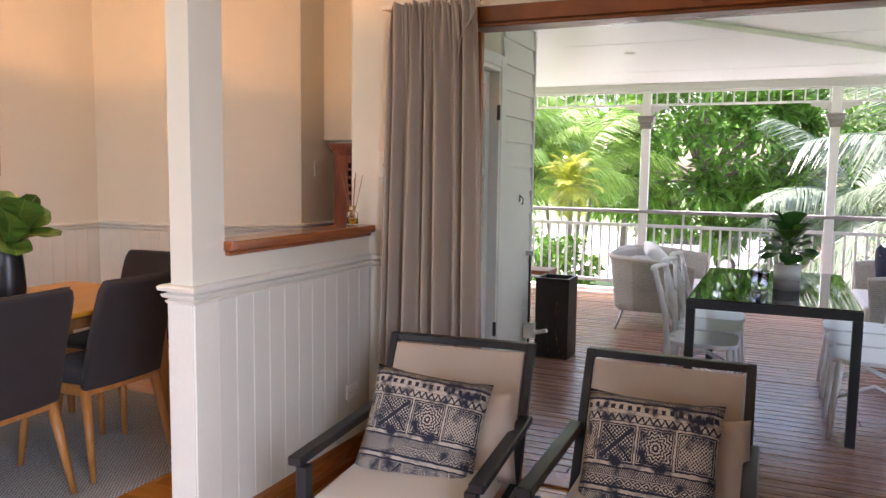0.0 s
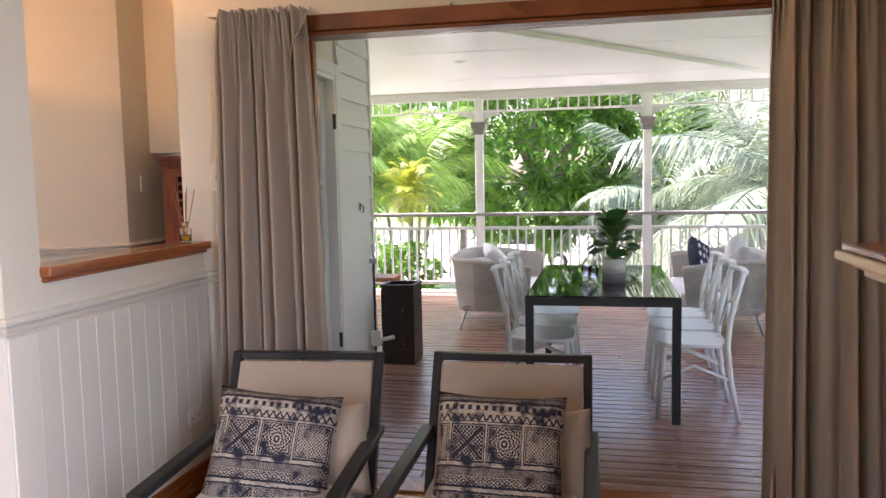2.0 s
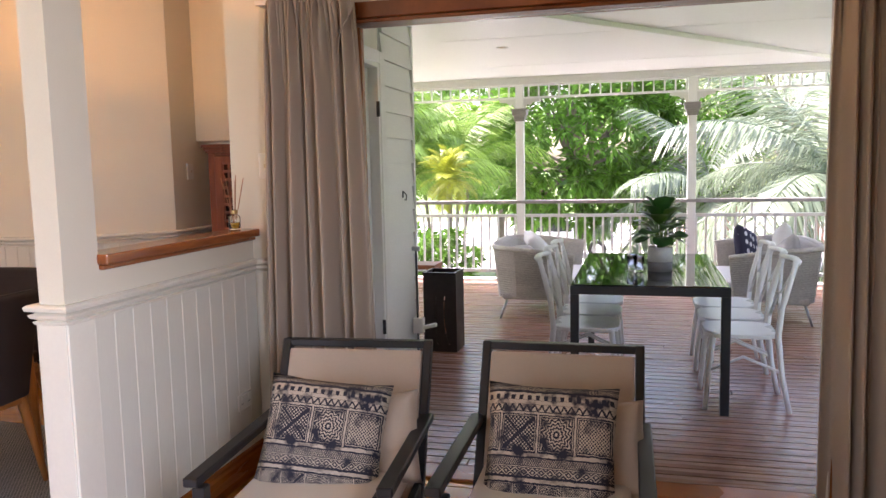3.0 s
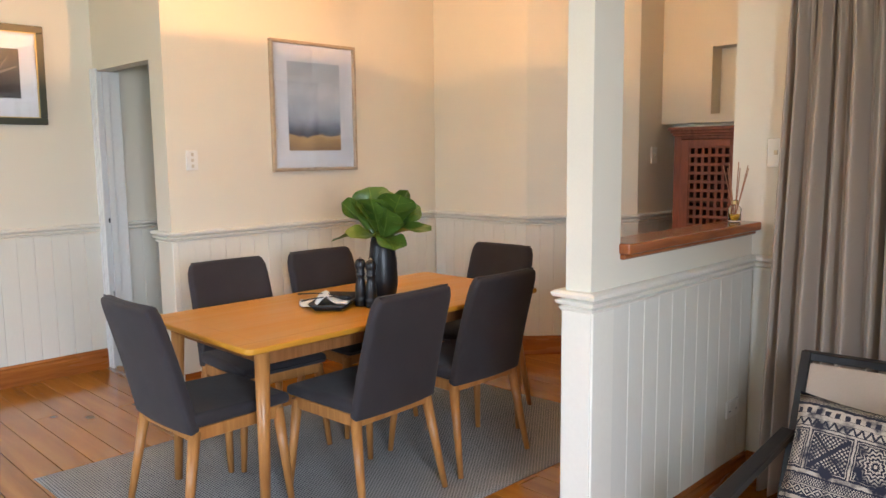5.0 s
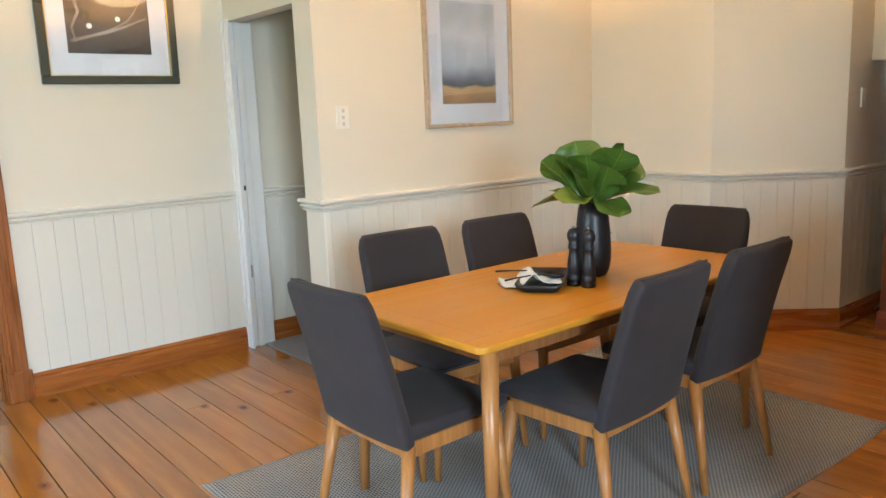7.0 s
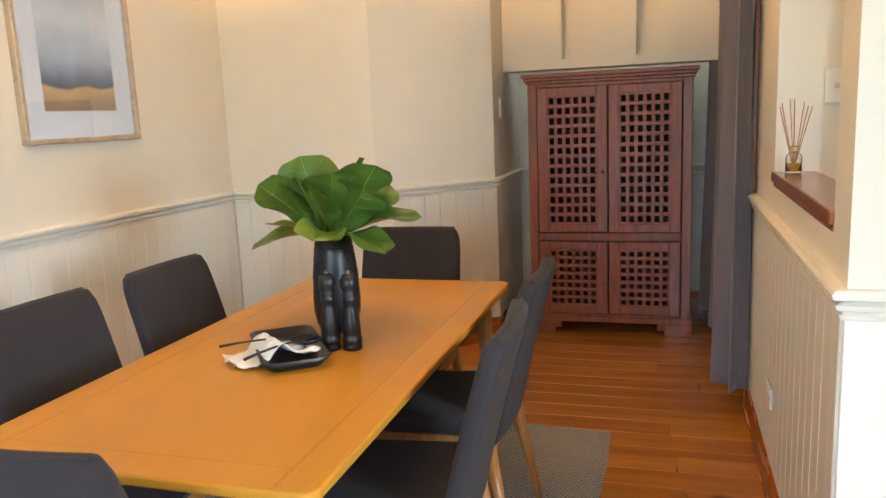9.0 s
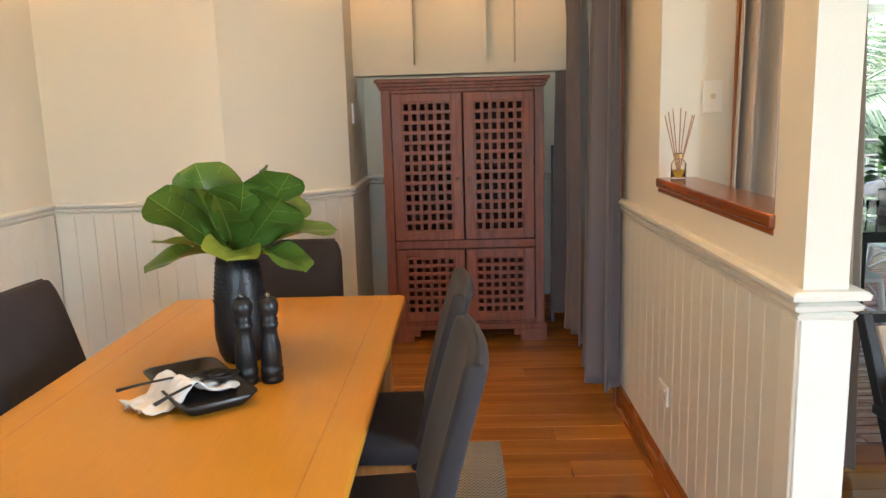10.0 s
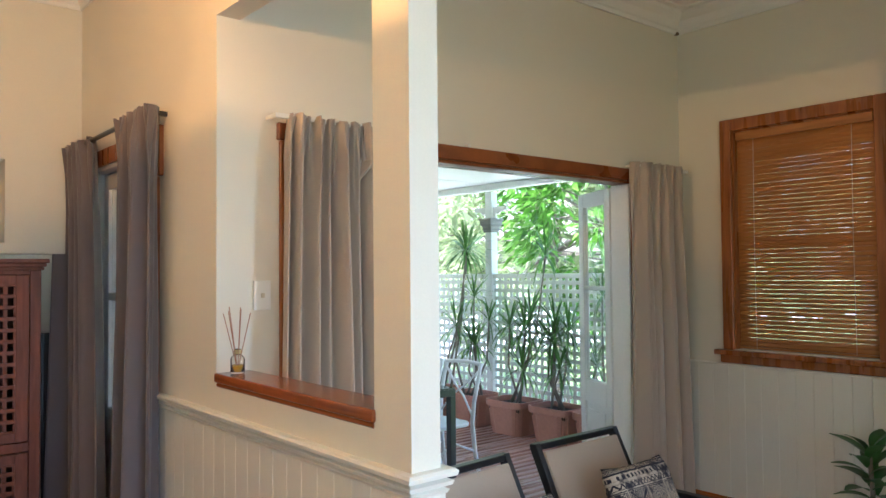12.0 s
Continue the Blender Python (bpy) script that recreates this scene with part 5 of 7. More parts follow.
# ---- sitting room ----
def armchair(m):
    """Facing local -y; origin on the floor under the middle of the back's top rail."""
    c = thing("armchair", m, "black-framed armchair with beige linen back and seat", "armchair", "armchairs by the deck opening")
    w = 0.295

    def bar(a, b, t=0.021, d=0.016):
        bm = bmesh.new()
        a, b = Vector(a), Vector(b)
        L = (b - a).length
        box(bm, -t, t, -d, d, 0, L, bev=0.003)
        bmesh.ops.transform(bm, matrix=Matrix.Translation(a) @ (b - a).to_track_quat("Z", "Y").to_matrix().to_4x4(), verts=bm.verts)
        return bm
    top, low = Vector((0, 0.0, 0.745)), Vector((0, -0.27, 0.20))
    for s in (-1, 1):
        part("back_post", bar((s * (w - 0.016), low.y, low.z), (s * (w - 0.016), top.y, top.z), 0.016, 0.021), M_BLACKWOOD, c)
        part("arm", boxes((s * w - 0.026, s * w + 0.022, -0.80, -0.13, 0.478, 0.508), bev=0.004), M_BLACKWOOD, c)
        part("front_leg", boxes((s * (w - 0.02) - 0.02, s * (w - 0.02) + 0.02, -0.795, -0.755, 0, 0.478), bev=0.003), M_BLACKWOOD, c)
        part("rear_leg", bar((s * (w - 0.016), -0.06, 0.0), (s * (w - 0.016), -0.245, 0.25), 0.016, 0.02), M_BLACKWOOD, c)
        part("seat_rail", boxes((s * (w - 0.02) - 0.014, s * (w - 0.02) + 0.014, -0.755, -0.23, 0.235, 0.285), bev=0.003), M_BLACKWOOD, c)
    part("top_rail", boxes((-w, w, -0.022, 0.016, 0.722, 0.750), bev=0.003), M_BLACKWOOD, c)
    part("front_rail", boxes((-w + 0.04, w - 0.04, -0.79, -0.76, 0.235, 0.285), bev=0.003), M_BLACKWOOD, c)
    back = bmesh.new()
    box(back, -w + 0.034, w - 0.034, -0.028, 0.012, 0.0, 0.575, bev=0.010, seg=2)
    ang = math.degrees(math.atan2(0.27, 0.545))
    bmesh.ops.transform(back, matrix=pose(0, -0.275, 0.195, -ang, 0, 0), verts=back.verts)
    part("back_pad", back, M_LINEN, c)
    seat = bmesh.new()
    box(seat, -w + 0.045, w - 0.045, -0.785, -0.24, 0.286, 0.385, bev=0.03, seg=3)
    part("seat_cushion", seat, M_SEATLINEN, c, "pale linen seat cushion", smooth=True)
    return c


ac1 = armchair(pose(-1.095, 2.916, 0, 0, 0, 5.2))
ac2 = copy_thing(ac1, pose(-0.312, 2.979, 0, 0, 0, 0.8))
cushion(pose(-1.075, 2.515, 0.502, -27, 6, 9), M_PRINT, 0.43, 0.40, 0.13, "navy and cream block-print cushion leaning in the armchair", group="block-print cushions")
cushion(pose(-0.312, 2.580, 0.502, -26, 1, 1), M_PRINT, 0.43, 0.40, 0.13, "navy and cream block-print cushion leaning in the armchair", group="block-print cushions")
cushion(pose(-0.935, 2.62, 0.465, -27, -8, 4), M_LINEN, 0.34, 0.32, 0.10, "beige linen cushion behind the patterned one", group="linen cushions")
cushion(pose(-0.175, 2.68, 0.460, -26, -6, 0), M_LINEN, 0.34, 0.32, 0.10, "beige linen cushion behind the patterned one", group="linen cushions")

curtain("curtain", pose(-1.625, YF - 0.085, 0.02), M_CURTAIN, "taupe pencil-pleat curtain gathered beside the opening", w_top=0.405, w_bot=0.535, h=2.125, folds=6.5, amp=0.050, seed=5, nu=200, shear=-0.055)
curtain("curtain", pose(0.645, YF - 0.085, 0.02), M_CURTAIN, "taupe pencil-pleat curtain gathered beside the opening", w_top=0.46, w_bot=0.56, h=2.135, folds=6.5, amp=0.046, seed=9, nu=180)
flap = part("curtain_flap", grid(lambda u, v: (0.075 * u * (1 - 0.55 * v) + 0.012 * math.sin(5 * v), -0.01 + 0.03 * math.sin(2.5 * u + 2 * v), -0.24 * v * (1 - 0.3 * u)), 8, 14), M_CURTAIN, None, smooth=True)
flap.modifiers.new("cloth", "SOLIDIFY").thickness = 0.004
flap.matrix_basis = pose(-1.285, YF - 0.10, 2.135)
tagged(flap, "loose turned-back corner of the taupe curtain", "curtain")
track = thing("curtain_track", pose(0, 0, 0), "white curtain track over the opening", "curtain track")
for a, b in ((-1.68, -1.20), (0.66, 1.20)):
    part("track", boxes((a, b, YF - 0.085, YF - 0.065, 2.13, 2.148), (a, a + 0.012, YF - 0.07, YF - 0.001, 2.132, 2.146)), M_PLASTIC, track)

# timber door leaf folded against the jamb behind the curtain
folded = thing("door_leaf", pose(OX0 + 0.022, YF + 0.035, 0.014), "orange-stained timber door leaf folded open behind the curtain", "door")
part("stile", boxes((0.265, 0.318, 0, 0.038, 0, 2.015), bev=0.004), M_ARCH, folded)
part("stile", boxes((0.0, 0.055, 0, 0.038, 0, 2.015), bev=0.004), M_ARCH, folded)
part("panel", boxes((0.055, 0.265, 0.008, 0.030, 0, 2.015)), M_ARCH, folded)

# folded-back french door leaf
leaf_d = thing("door_leaf", pose(0.705, YF + 0.135, DZ + 0.03, 0, 0, 64), "white french door leaf with glass, folded open", "door")
LW, LH = 0.45, 2.06
part("door_frame", boxes((0, 0.07, -0.02, 0.02, 0, LH), (LW - 0.07, LW, -0.02, 0.02, 0, LH), (0.07, LW - 0.07, -0.02, 0.02, LH - 0.09, LH), (0.07, LW - 0.07, -0.02, 0.02, 0.0, 0.16), (0.07, LW - 0.07, -0.02, 0.02, 0.70, 0.85), (0.07, LW - 0.07, -0.02, 0.02, 1.43, 1.455), bev=0.004), M_WHITE, leaf_d)
part("panel", boxes((0.07, LW - 0.07, -0.010, 0.010, 0.16, 0.70), (0.10, LW - 0.10, -0.014, 0.014, 0.20, 0.66), bev=0.004), M_WHITE, leaf_d)
for z0, z1 in ((0.85, 1.43), (1.455, LH - 0.09)):
    g = part("pane", boxes((0.07, LW - 0.07, -0.002, 0.002, z0, z1)), M_GLASS, leaf_d)
    g.visible_shadow = False
part("handle", tube([(0.035, -0.02, 1.0), (0.035, -0.05, 1.0), (0.09, -0.05, 1.0)], 0.007, 8), M_BRASS, leaf_d)

# east window and cedar venetian blind
win = thing("window_1", pose(0, 0, 0), "cedar-framed window behind a lowered timber venetian blind", "window", kind="structure")
part("window_frame", boxes((XR - 0.024, XR - 0.001, WY1 - 0.012, WY1 + 0.058, WZ0 - 0.005, WZ1 + 0.06), (XR - 0.024, XR - 0.001, WY0 - 0.058, WY0 + 0.012, WZ0 - 0.005, WZ1 + 0.06), (XR - 0.024, XR - 0.001, WY0 + 0.012, WY1 - 0.012, WZ1 - 0.012, WZ1 + 0.06), bev=0.004), M_ARCH, win)
part("reveal", boxes((XR, XR + 0.11, WY1 - 0.02, WY1 - 0.001, WZ0, WZ1), (XR, XR + 0.11, WY0 + 0.001, WY0 + 0.02, WZ0, WZ1), (XR, XR + 0.11, WY0 + 0.02, WY1 - 0.02, WZ1 - 0.02, WZ1 - 0.001)), M_ARCH, win)
part("window_sill", boxes((XR - 0.055, XR + 0.11, WY0 - 0.10, WY1 + 0.105, WZ0 - 0.035, WZ0 - 0.006), (XR - 0.030, XR - 0.001, WY0 - 0.07, WY1 + 0.075, WZ0 - 0.085, WZ0 - 0.035), bev=0.005), M_ARCH, win)
part("sash", boxes((XR + 0.06, XR + 0.09, WY0 + 0.02, WY0 + 0.06, WZ0, WZ1 - 0.02), (XR + 0.06, XR + 0.09, WY1 - 0.06, WY1 - 0.02, WZ0, WZ1 - 0.02), (XR + 0.06, XR + 0.09, WY0 + 0.06, WY1 - 0.06, 1.655, 1.70), (XR + 0.06, XR + 0.09, WY0 + 0.06, WY1 - 0.06, WZ0, WZ0 + 0.05)), M_ARCH, win)
g = part("pane", boxes((XR + 0.072, XR + 0.076, WY0 + 0.06, WY1 - 0.06, WZ0 + 0.05, WZ1 - 0.02)), M_GLASS, win)
g.visible_shadow = False
blind = thing("venetian_blind", pose(XR + 0.030, (WY0 + WY1) / 2, WZ0), "orange-brown timber venetian blind, closed", "blind")
bl = (WY1 - WY0) / 2 - 0.028
slat_me = mesh_of("slat", boxes((-0.0142, 0.0142, -bl, bl, -0.0011, 0.0011)), M_BLIND)
ns = 48
for k in range(ns):
    z = 0.034 + k * (1.262 / ns)
    part("slat", slat_me, None, blind, at=pose(0, 0, z, 0, -46 - 27 * k / ns + 1.5 * math.sin(k * 2.3), 0.12 * math.sin(k * 1.7)))
part("head_rail", boxes((-0.02, 0.02, -bl, bl, 1.266, 1.334), bev=0.002), M_BLIND, blind)
part("bottom_rail", boxes((-0.012, 0.012, -bl, bl, 0.006, 0.018), bev=0.002), M_BLIND, blind)
for y in (-0.28, 0.28):
    part("cord", tube([(-0.014, y, 0.01), (-0.014, y + 0.004, 0.65), (-0.014, y, 1.28)], 0.0014, 5), M_CORD, blind)

# small picture hook left high in the wall corner
nail = thing("wall_hook", pose(XR - 0.022, YF - 0.010, 3.035), "small dark metal hook high in the wall corner", "hook")
part("boss", lathe([(0, 0), (0.014, 0.002), (0.017, 0.010), (0.012, 0.020), (0, 0.023)], 14), M_BRASS, nail, smooth=True)

# unseen windows added behind the walker to hold the fill lamps
for nm, cx, cy, cz, wh, hx, hy in (("window_2", XR + 0.06, (SY0 + SY1) / 2, 1.0, 1.4, 0.0, (SY1 - SY0) / 2), ("window_3", -3.0, YB - 0.05, 0.45, 1.65, 1.2, 0.0)):
    w2 = thing(nm, pose(cx, cy, cz), "white timber frame of an added, unseen window", "window", kind="structure")
    a, b = max(hx, 0.02), max(hy, 0.02)
    part("window_frame", boxes((-a, a, -b, b, 0.0, 0.05), (-a, a, -b, b, wh - 0.05, wh), (-0.02 if hx else -a, 0.02 if hx else a, -0.02, 0.02, 0.05, wh - 0.05)), M_WHITE, w2)

# potted houseplant near the window
hp = thing("potted_plant", pose(0.98, 2.18, 0), "dark green leafy houseplant in a concrete pot", "plant")
part("pot", lathe([(0, 0), (0.10, 0), (0.125, 0.02), (0.14, 0.22), (0.145, 0.24), (0.13, 0.24), (0.125, 0.21), (0, 0.20)], 28), M_CONCRETE, hp, smooth=True)
rh = random.Random(21)
for i in range(26):
    a, lv = i * 2.399, i / 25
    base = Vector((0.02 * math.cos(a), 0.02 * math.sin(a), 0.25 + 0.36 * lv))
    lf = part("leaf", leaf_bm(0.15 + 0.07 * rh.random(), 0.07 + 0.02 * rh.random(), curl=0.5, n=6), M_ZEBRA, hp, smooth=True)
    lf.matrix_basis = Matrix.Translation(base) @ Matrix.Rotation(a, 4, "Z") @ Matrix.Rotation(radians(12 + 55 * lv), 4, "X")
part("stem", tube([(0, 0, 0.2), (0.01, 0, 0.4), (0, 0.01, 0.62)], 0.012, 8), M_BARK, hp)

# reed diffuser on the sill
rd = thing("reed_diffuser", pose(-1.835, 3.318, 1.142), "glass reed diffuser with brown sticks on the sill", "diffuser")
part("bottle", lathe([(0, 0.002), (0.024, 0.0), (0.027, 0.004), (0.027, 0.055), (0.020, 0.066), (0.0125, 0.070), (0.0125, 0.092), (0.010, 0.092), (0.010, 0.07), (0.022, 0.058), (0.022, 0.008), (0, 0.007)], 20), M_DIFF, rd, smooth=True)
part("oil", lathe([(0, 0.008), (0.0215, 0.008), (0.0215, 0.030), (0, 0.030)], 20), M_OIL, rd, "amber oil")
part("collar", lathe([(0.0135, 0.074), (0.015, 0.074), (0.015, 0.09), (0.0135, 0.09)], 20), M_GOLD, rd)
for k in range(7):
    a = k * 0.9
    part("reed", tube([(0, 0, 0.012), (0.052 * math.cos(a), 0.05 * math.sin(a), 0.225 + 0.012 * (k % 3))], 0.0018, 6), M_REED, rd)

# ---- bedroom ----
bed = thing("bed", pose(-7.14, 0.20, 0), "double bed with white quilt, sage throw and oatmeal base", "bed")
part("base", boxes((-1.88, 0.0, -0.78, 0.78, 0.03, 0.30), bev=0.02, seg=2), M_VALANCE, bed)
qb = bmesh.new()
box(qb, -1.80, 0.035, -0.83, 0.83, 0.27, 0.545, bev=0.06, seg=3)
bmesh.ops.subdivide_edges(qb, edges=qb.edges, cuts=3, use_grid_fill=True)
for v in qb.verts:
    v.co += Vector((0.012 * math.sin(9 * v.co.y + 3 * v.co.z), 0.012 * math.sin(8 * v.co.x), 0.014 * math.sin(7 * v.co.x + 5 * v.co.y)))
part("quilt", qb, M_BED, bed, smooth=True)
part("throw", boxes((-0.55, -0.25, -0.845, 0.845, 0.40, 0.566), bev=0.02, seg=2), M_THROW, bed, "folded sage throw")
part("headboard", boxes((-1.905, -1.85, -0.82, 0.70, 0.0, 1.08), bev=0.03, seg=2), M_HEAD, bed, "dark grey padded headboard")
cushion(pose(-8.80, 0.62, 0.75, 0, -18, 90), M_BED, 0.62, 0.42, 0.18, "white pillow propped on the bed", "pillow", "bed pillows")
cushion(pose(-8.62, 0.25, 0.71, 0, -24, 90), M_CUSHW, 0.46, 0.40, 0.16, "white pillow propped on the bed", "pillow", "bed pillows")
nt_ = thing("bedside_table", pose(-8.78, 1.22, 0), "small timber bedside table", "table")
part("top", boxes((-0.2, 0.2, -0.18, 0.20, 0.50, 0.525), bev=0.004), M_DARKLEG, nt_)
for sx in (-0.17, 0.17):
    for sy in (-0.15, 0.17):
        part("leg", boxes((sx - 0.018, sx + 0.018, sy - 0.018, sy + 0.018, 0, 0.50), bev=0.003), M_DARKLEG, nt_)
bl_ = thing("bedside_lamp", pose(-8.80, 1.17, 0.525), "black bedside lamp with a lit tilted shade", "lamp")
part("stand", tube([(0, 0.06, 0.0), (0, 0.06, 0.28), (0, 0.0, 0.32)], 0.008, 8), M_METAL, bl_)
part("foot", lathe([(0, 0), (0.07, 0), (0.07, 0.012), (0, 0.016)], 20), M_METAL, bl_)
shade = lathe([(0.075, 0.20), (0.068, 0.27), (0.045, 0.325), (0.012, 0.345), (0, 0.345)], 24)
part("shade", shade, M_METAL, bl_, "black metal shade", smooth=True)
part("bulb", lathe([(0, 0.205), (0.03, 0.215), (0.035, 0.24), (0.02, 0.27), (0, 0.275)], 14), M_LAMPGLOW, bl_, "glowing bulb")
bw = thing("window_4", pose(BW, 0, 0), "timber-framed bedroom window with a louvred top", "window", kind="structure")
part("window_frame", boxes((0, 0.03, 1.20, 1.30, 1.0, 1.80), (0, 0.03, -0.43, -0.33, 1.0, 1.80), (0, 0.03, -0.33, 1.20, 1.70, 1.80), (0, 0.05, -0.45, 1.34, 0.94, 1.06), (-0.07, -0.02, -0.33, 1.20, 1.58, 1.64), bev=0.004), M_TIMBER, bw)
part("rolled_blind", tube([(0.02, -0.34, 1.72), (0.02, 1.22, 1.72)], 0.03, 10), M_CEIL, bw)

# ---- deck ----
def deck_chair(m):
    c = thing("crossback_chair", m, "white resin cross-back bistro chair", "chair", "chairs round the deck table")
    for s in (-1, 1):
        part("rear_post", tube([(s * 0.20, -0.26, 0), (s * 0.19, -0.215, 0.22), (s * 0.185, -0.19, 0.45), (s * 0.195, -0.205, 0.62), (s * 0.20, -0.25, 0.80), (s * 0.195, -0.275, 0.89)], [0.014, 0.017, 0.018, 0.017, 0.016, 0.015], 8), M_CHAIRWHITE, c, smooth=True)
        part("front_leg", tube([(s * 0.205, 0.21, 0), (s * 0.19, 0.19, 0.25), (s * 0.17, 0.165, 0.45)], [0.013, 0.017, 0.018], 8), M_CHAIRWHITE, c, smooth=True)
        part("arch_brace", tube([(s * 0.185, 0.17, 0.28), (s * 0.13, 0.165, 0.36), (s * 0.04, 0.16, 0.40), (0, 0.16, 0.405)], 0.008, 6), M_CHAIRWHITE, c, smooth=True)
        part("side_stretcher", tube([(s * 0.195, 0.19, 0.24), (s * 0.20, 0.0, 0.33), (s * 0.19, -0.215, 0.24)], 0.009, 6), M_CHAIRWHITE, c, smooth=True)
        part("cross_brace", tube([(s * 0.185, -0.195, 0.50), (s * 0.06, -0.215, 0.64), (-s * 0.06, -0.235, 0.72), (-s * 0.19, -0.262, 0.84)], 0.011, 6, flat=0.6), M_CHAIRWHITE, c, smooth=True)
    part("top_rail", tube([(-0.20, -0.272, 0.88), (-0.1, -0.298, 0.885), (0, -0.305, 0.887), (0.1, -0.298, 0.885), (0.20, -0.272, 0.88)], 0.024, 8, flat=0.62), M_CHAIRWHITE, c, smooth=True)
    part("seat", slab(-0.205, 0.205, -0.20, 0.215, 0.435, 0.462, 0.11, 0.008), M_CHAIRWHITE, c)
    return c


dc = deck_chair(pose(0.555, 5.06, DZ, 0, 0, 90))
for y in (5.52, 5.98):
    copy_thing(dc, pose(0.56, y, DZ, 0, 0, 90))
for y in (5.10, 5.56, 6.0):
    copy_thing(dc, pose(-0.37, y, DZ, 0, 0, -90))

M_TABGLASS = material("dark_table_glass", (0.012, 0.016, 0.016), 0.03, vary=0.05, bump=0.0, spec=0.8)
dt = thing("deck_table", pose(0.015, 5.57, DZ), "dark steel outdoor table with a glossy glass top", "table")
tw, tl = 0.455, 0.83
part("top_frame", boxes((-tw, tw, -tl, -tl + 0.05, 0.70, 0.752), (-tw, tw, tl - 0.05, tl, 0.70, 0.752), (-tw, -tw + 0.05, -tl + 0.05, tl - 0.05, 0.70, 0.752), (tw - 0.05, tw, -tl + 0.05, tl - 0.05, 0.70, 0.752), bev=0.003), M_METAL, dt)
part("glass_top", boxes((-tw + 0.004, tw - 0.004, -tl + 0.004, tl - 0.004, 0.7525, 0.760), bev=0.002), M_TABGLASS, dt, "reflective dark glass top")
for sx in (-1, 1):
    for sy in (-1, 1):
        part("leg", boxes((sx * (tw - 0.025) - 0.025, sx * (tw - 0.025) + 0.025, sy * (tl - 0.025) - 0.025, sy * (tl - 0.025) + 0.025, 0, 0.70), bev=0.003), M_METAL, dt)
M_THIN = glass("thin_tumbler_glass")
M_THIN.node_tree.nodes["Principled BSDF"].inputs["IOR"].default_value = 1.12
DT = DZ + 0.760
pp = thing("potted_plant", pose(0.093, 5.40, DT), "broad-leaved plant in a white and grey pot on the deck table", "plant")
part("pot", lathe([(0, 0.065), (0.079, 0.065), (0.08, 0.16), (0.072, 0.16), (0.07, 0.13), (0, 0.125)], 28), M_CONCRETE, pp, smooth=True)
part("pot_base", lathe([(0, 0), (0.078, 0), (0.079, 0.0645), (0, 0.0645)], 28), M_POTBASE, pp, "dark grey lower band", smooth=True)
rp_ = random.Random(31)
for i in range(26):
    a, lv = i * 2.399, i / 25
    base = Vector((0.055 * math.cos(a) * (1 - 0.5 * lv), 0.055 * math.sin(a) * (1 - 0.5 * lv), 0.21 + 0.17 * lv))
    lf = part("leaf", leaf_bm(0.13 + 0.04 * rp_.random(), 0.15, curl=0.55 - 0.3 * lv, n=9, wave=0.12, blunt=True), M_ZEBRA if i % 3 else M_FIG, pp, smooth=True)
    lf.matrix_basis = Matrix.Translation(base) @ Matrix.Rotation(a - math.pi / 2, 4, "Z") @ Matrix.Rotation(radians(8 + 66 * lv), 4, "X")
    part("stem", tube([(0, 0, 0.12), base], 0.003, 5), M_FIG, pp)
for x, y in ((-0.045, 5.36), (-0.085, 5.46)):
    tagged(part("tumbler", lathe([(0, 0), (0.030, 0), (0.038, 0.10), (0.035, 0.10), (0.028, 0.012), (0, 0.010)], 18), M_THIN, None, smooth=True), "clear glass tumbler on the deck table", "glass", "tumblers").matrix_basis = pose(x, y, DT)


def sofa(m):
    """Wicker loveseat open towards local +x, long in y."""
    c = thing("wicker_sofa", m, "pale wicker two-seat sofa with white seat cushion", "sofa", "deck sofas")
    path = []
    for k in range(25):
        t = k / 24
        if t < 0.3:
            path.append((0.36 - t / 0.3 * 0.52, -0.62, 0))
        elif t > 0.7:
            path.append((0.36 - (1 - t) / 0.3 * 0.52, 0.62, 0))
        else:
            a = (t - 0.5) / 0.2
            path.append((-0.16 - 0.20 * math.sqrt(max(0, 1 - a ** 4)), 0.62 * a, 0))

    def shell(u, v):
        i = min(23, int(u * 24))
        f = u * 24 - i
        x = path[i][0] * (1 - f) + path[i + 1][0] * f
        y = path[i][1] * (1 - f) + path[i + 1][1] * f
        hgt = 0.62 + 0.08 * math.sin(math.pi * u) + 0.015 * math.sin(u * 60) * 0
        flare = 1 + 0.14 * v
        return (x * flare - 0.02, y * (1 + 0.10 * v), 0.20 + (hgt - 0.20) * v)
    sh = part("shell", grid(shell, 72, 14), M_WICKER, c, smooth=True)
    s = sh.modifiers.new("thick", "SOLIDIFY")
    s.thickness = 0.045
    strand = bmesh.new()
    for r in range(22):
        tube([tuple(Vector(shell(k / 36, (r + 0.5) / 22)) + Vector((-0.012 if 8 < k < 28 else 0, -0.012 if k <= 8 else (0.012 if k >= 28 else 0), 0))) for k in range(37)], 0.007, 5, strand)
    part("weave", strand, M_WICKER, c)["kind"] = "stuff"
    part("rim", tube([shell(k / 36, 1.0) for k in range(37)], 0.026, 8), M_WICKER, c, smooth=True)
    part("base", boxes((-0.30, 0.36, -0.60, 0.60, 0.19, 0.25), bev=0.02, seg=2), M_WICKER, c)
    part("seat_cushion", boxes((-0.28, 0.40, -0.57, 0.57, 0.25, 0.39), bev=0.035, seg=3), M_CUSHW, c, "white seat cushion", smooth=True)
    for sx, sy in ((-0.26, -0.52), (0.30, -0.52), (-0.26, 0.52), (0.30, 0.52)):
        part("leg", tube([(sx * 1.25, sy * 1.12, 0), (sx, sy, 0.21)], [0.010, 0.014], 8), M_STEEL, c, smooth=True)
    return c


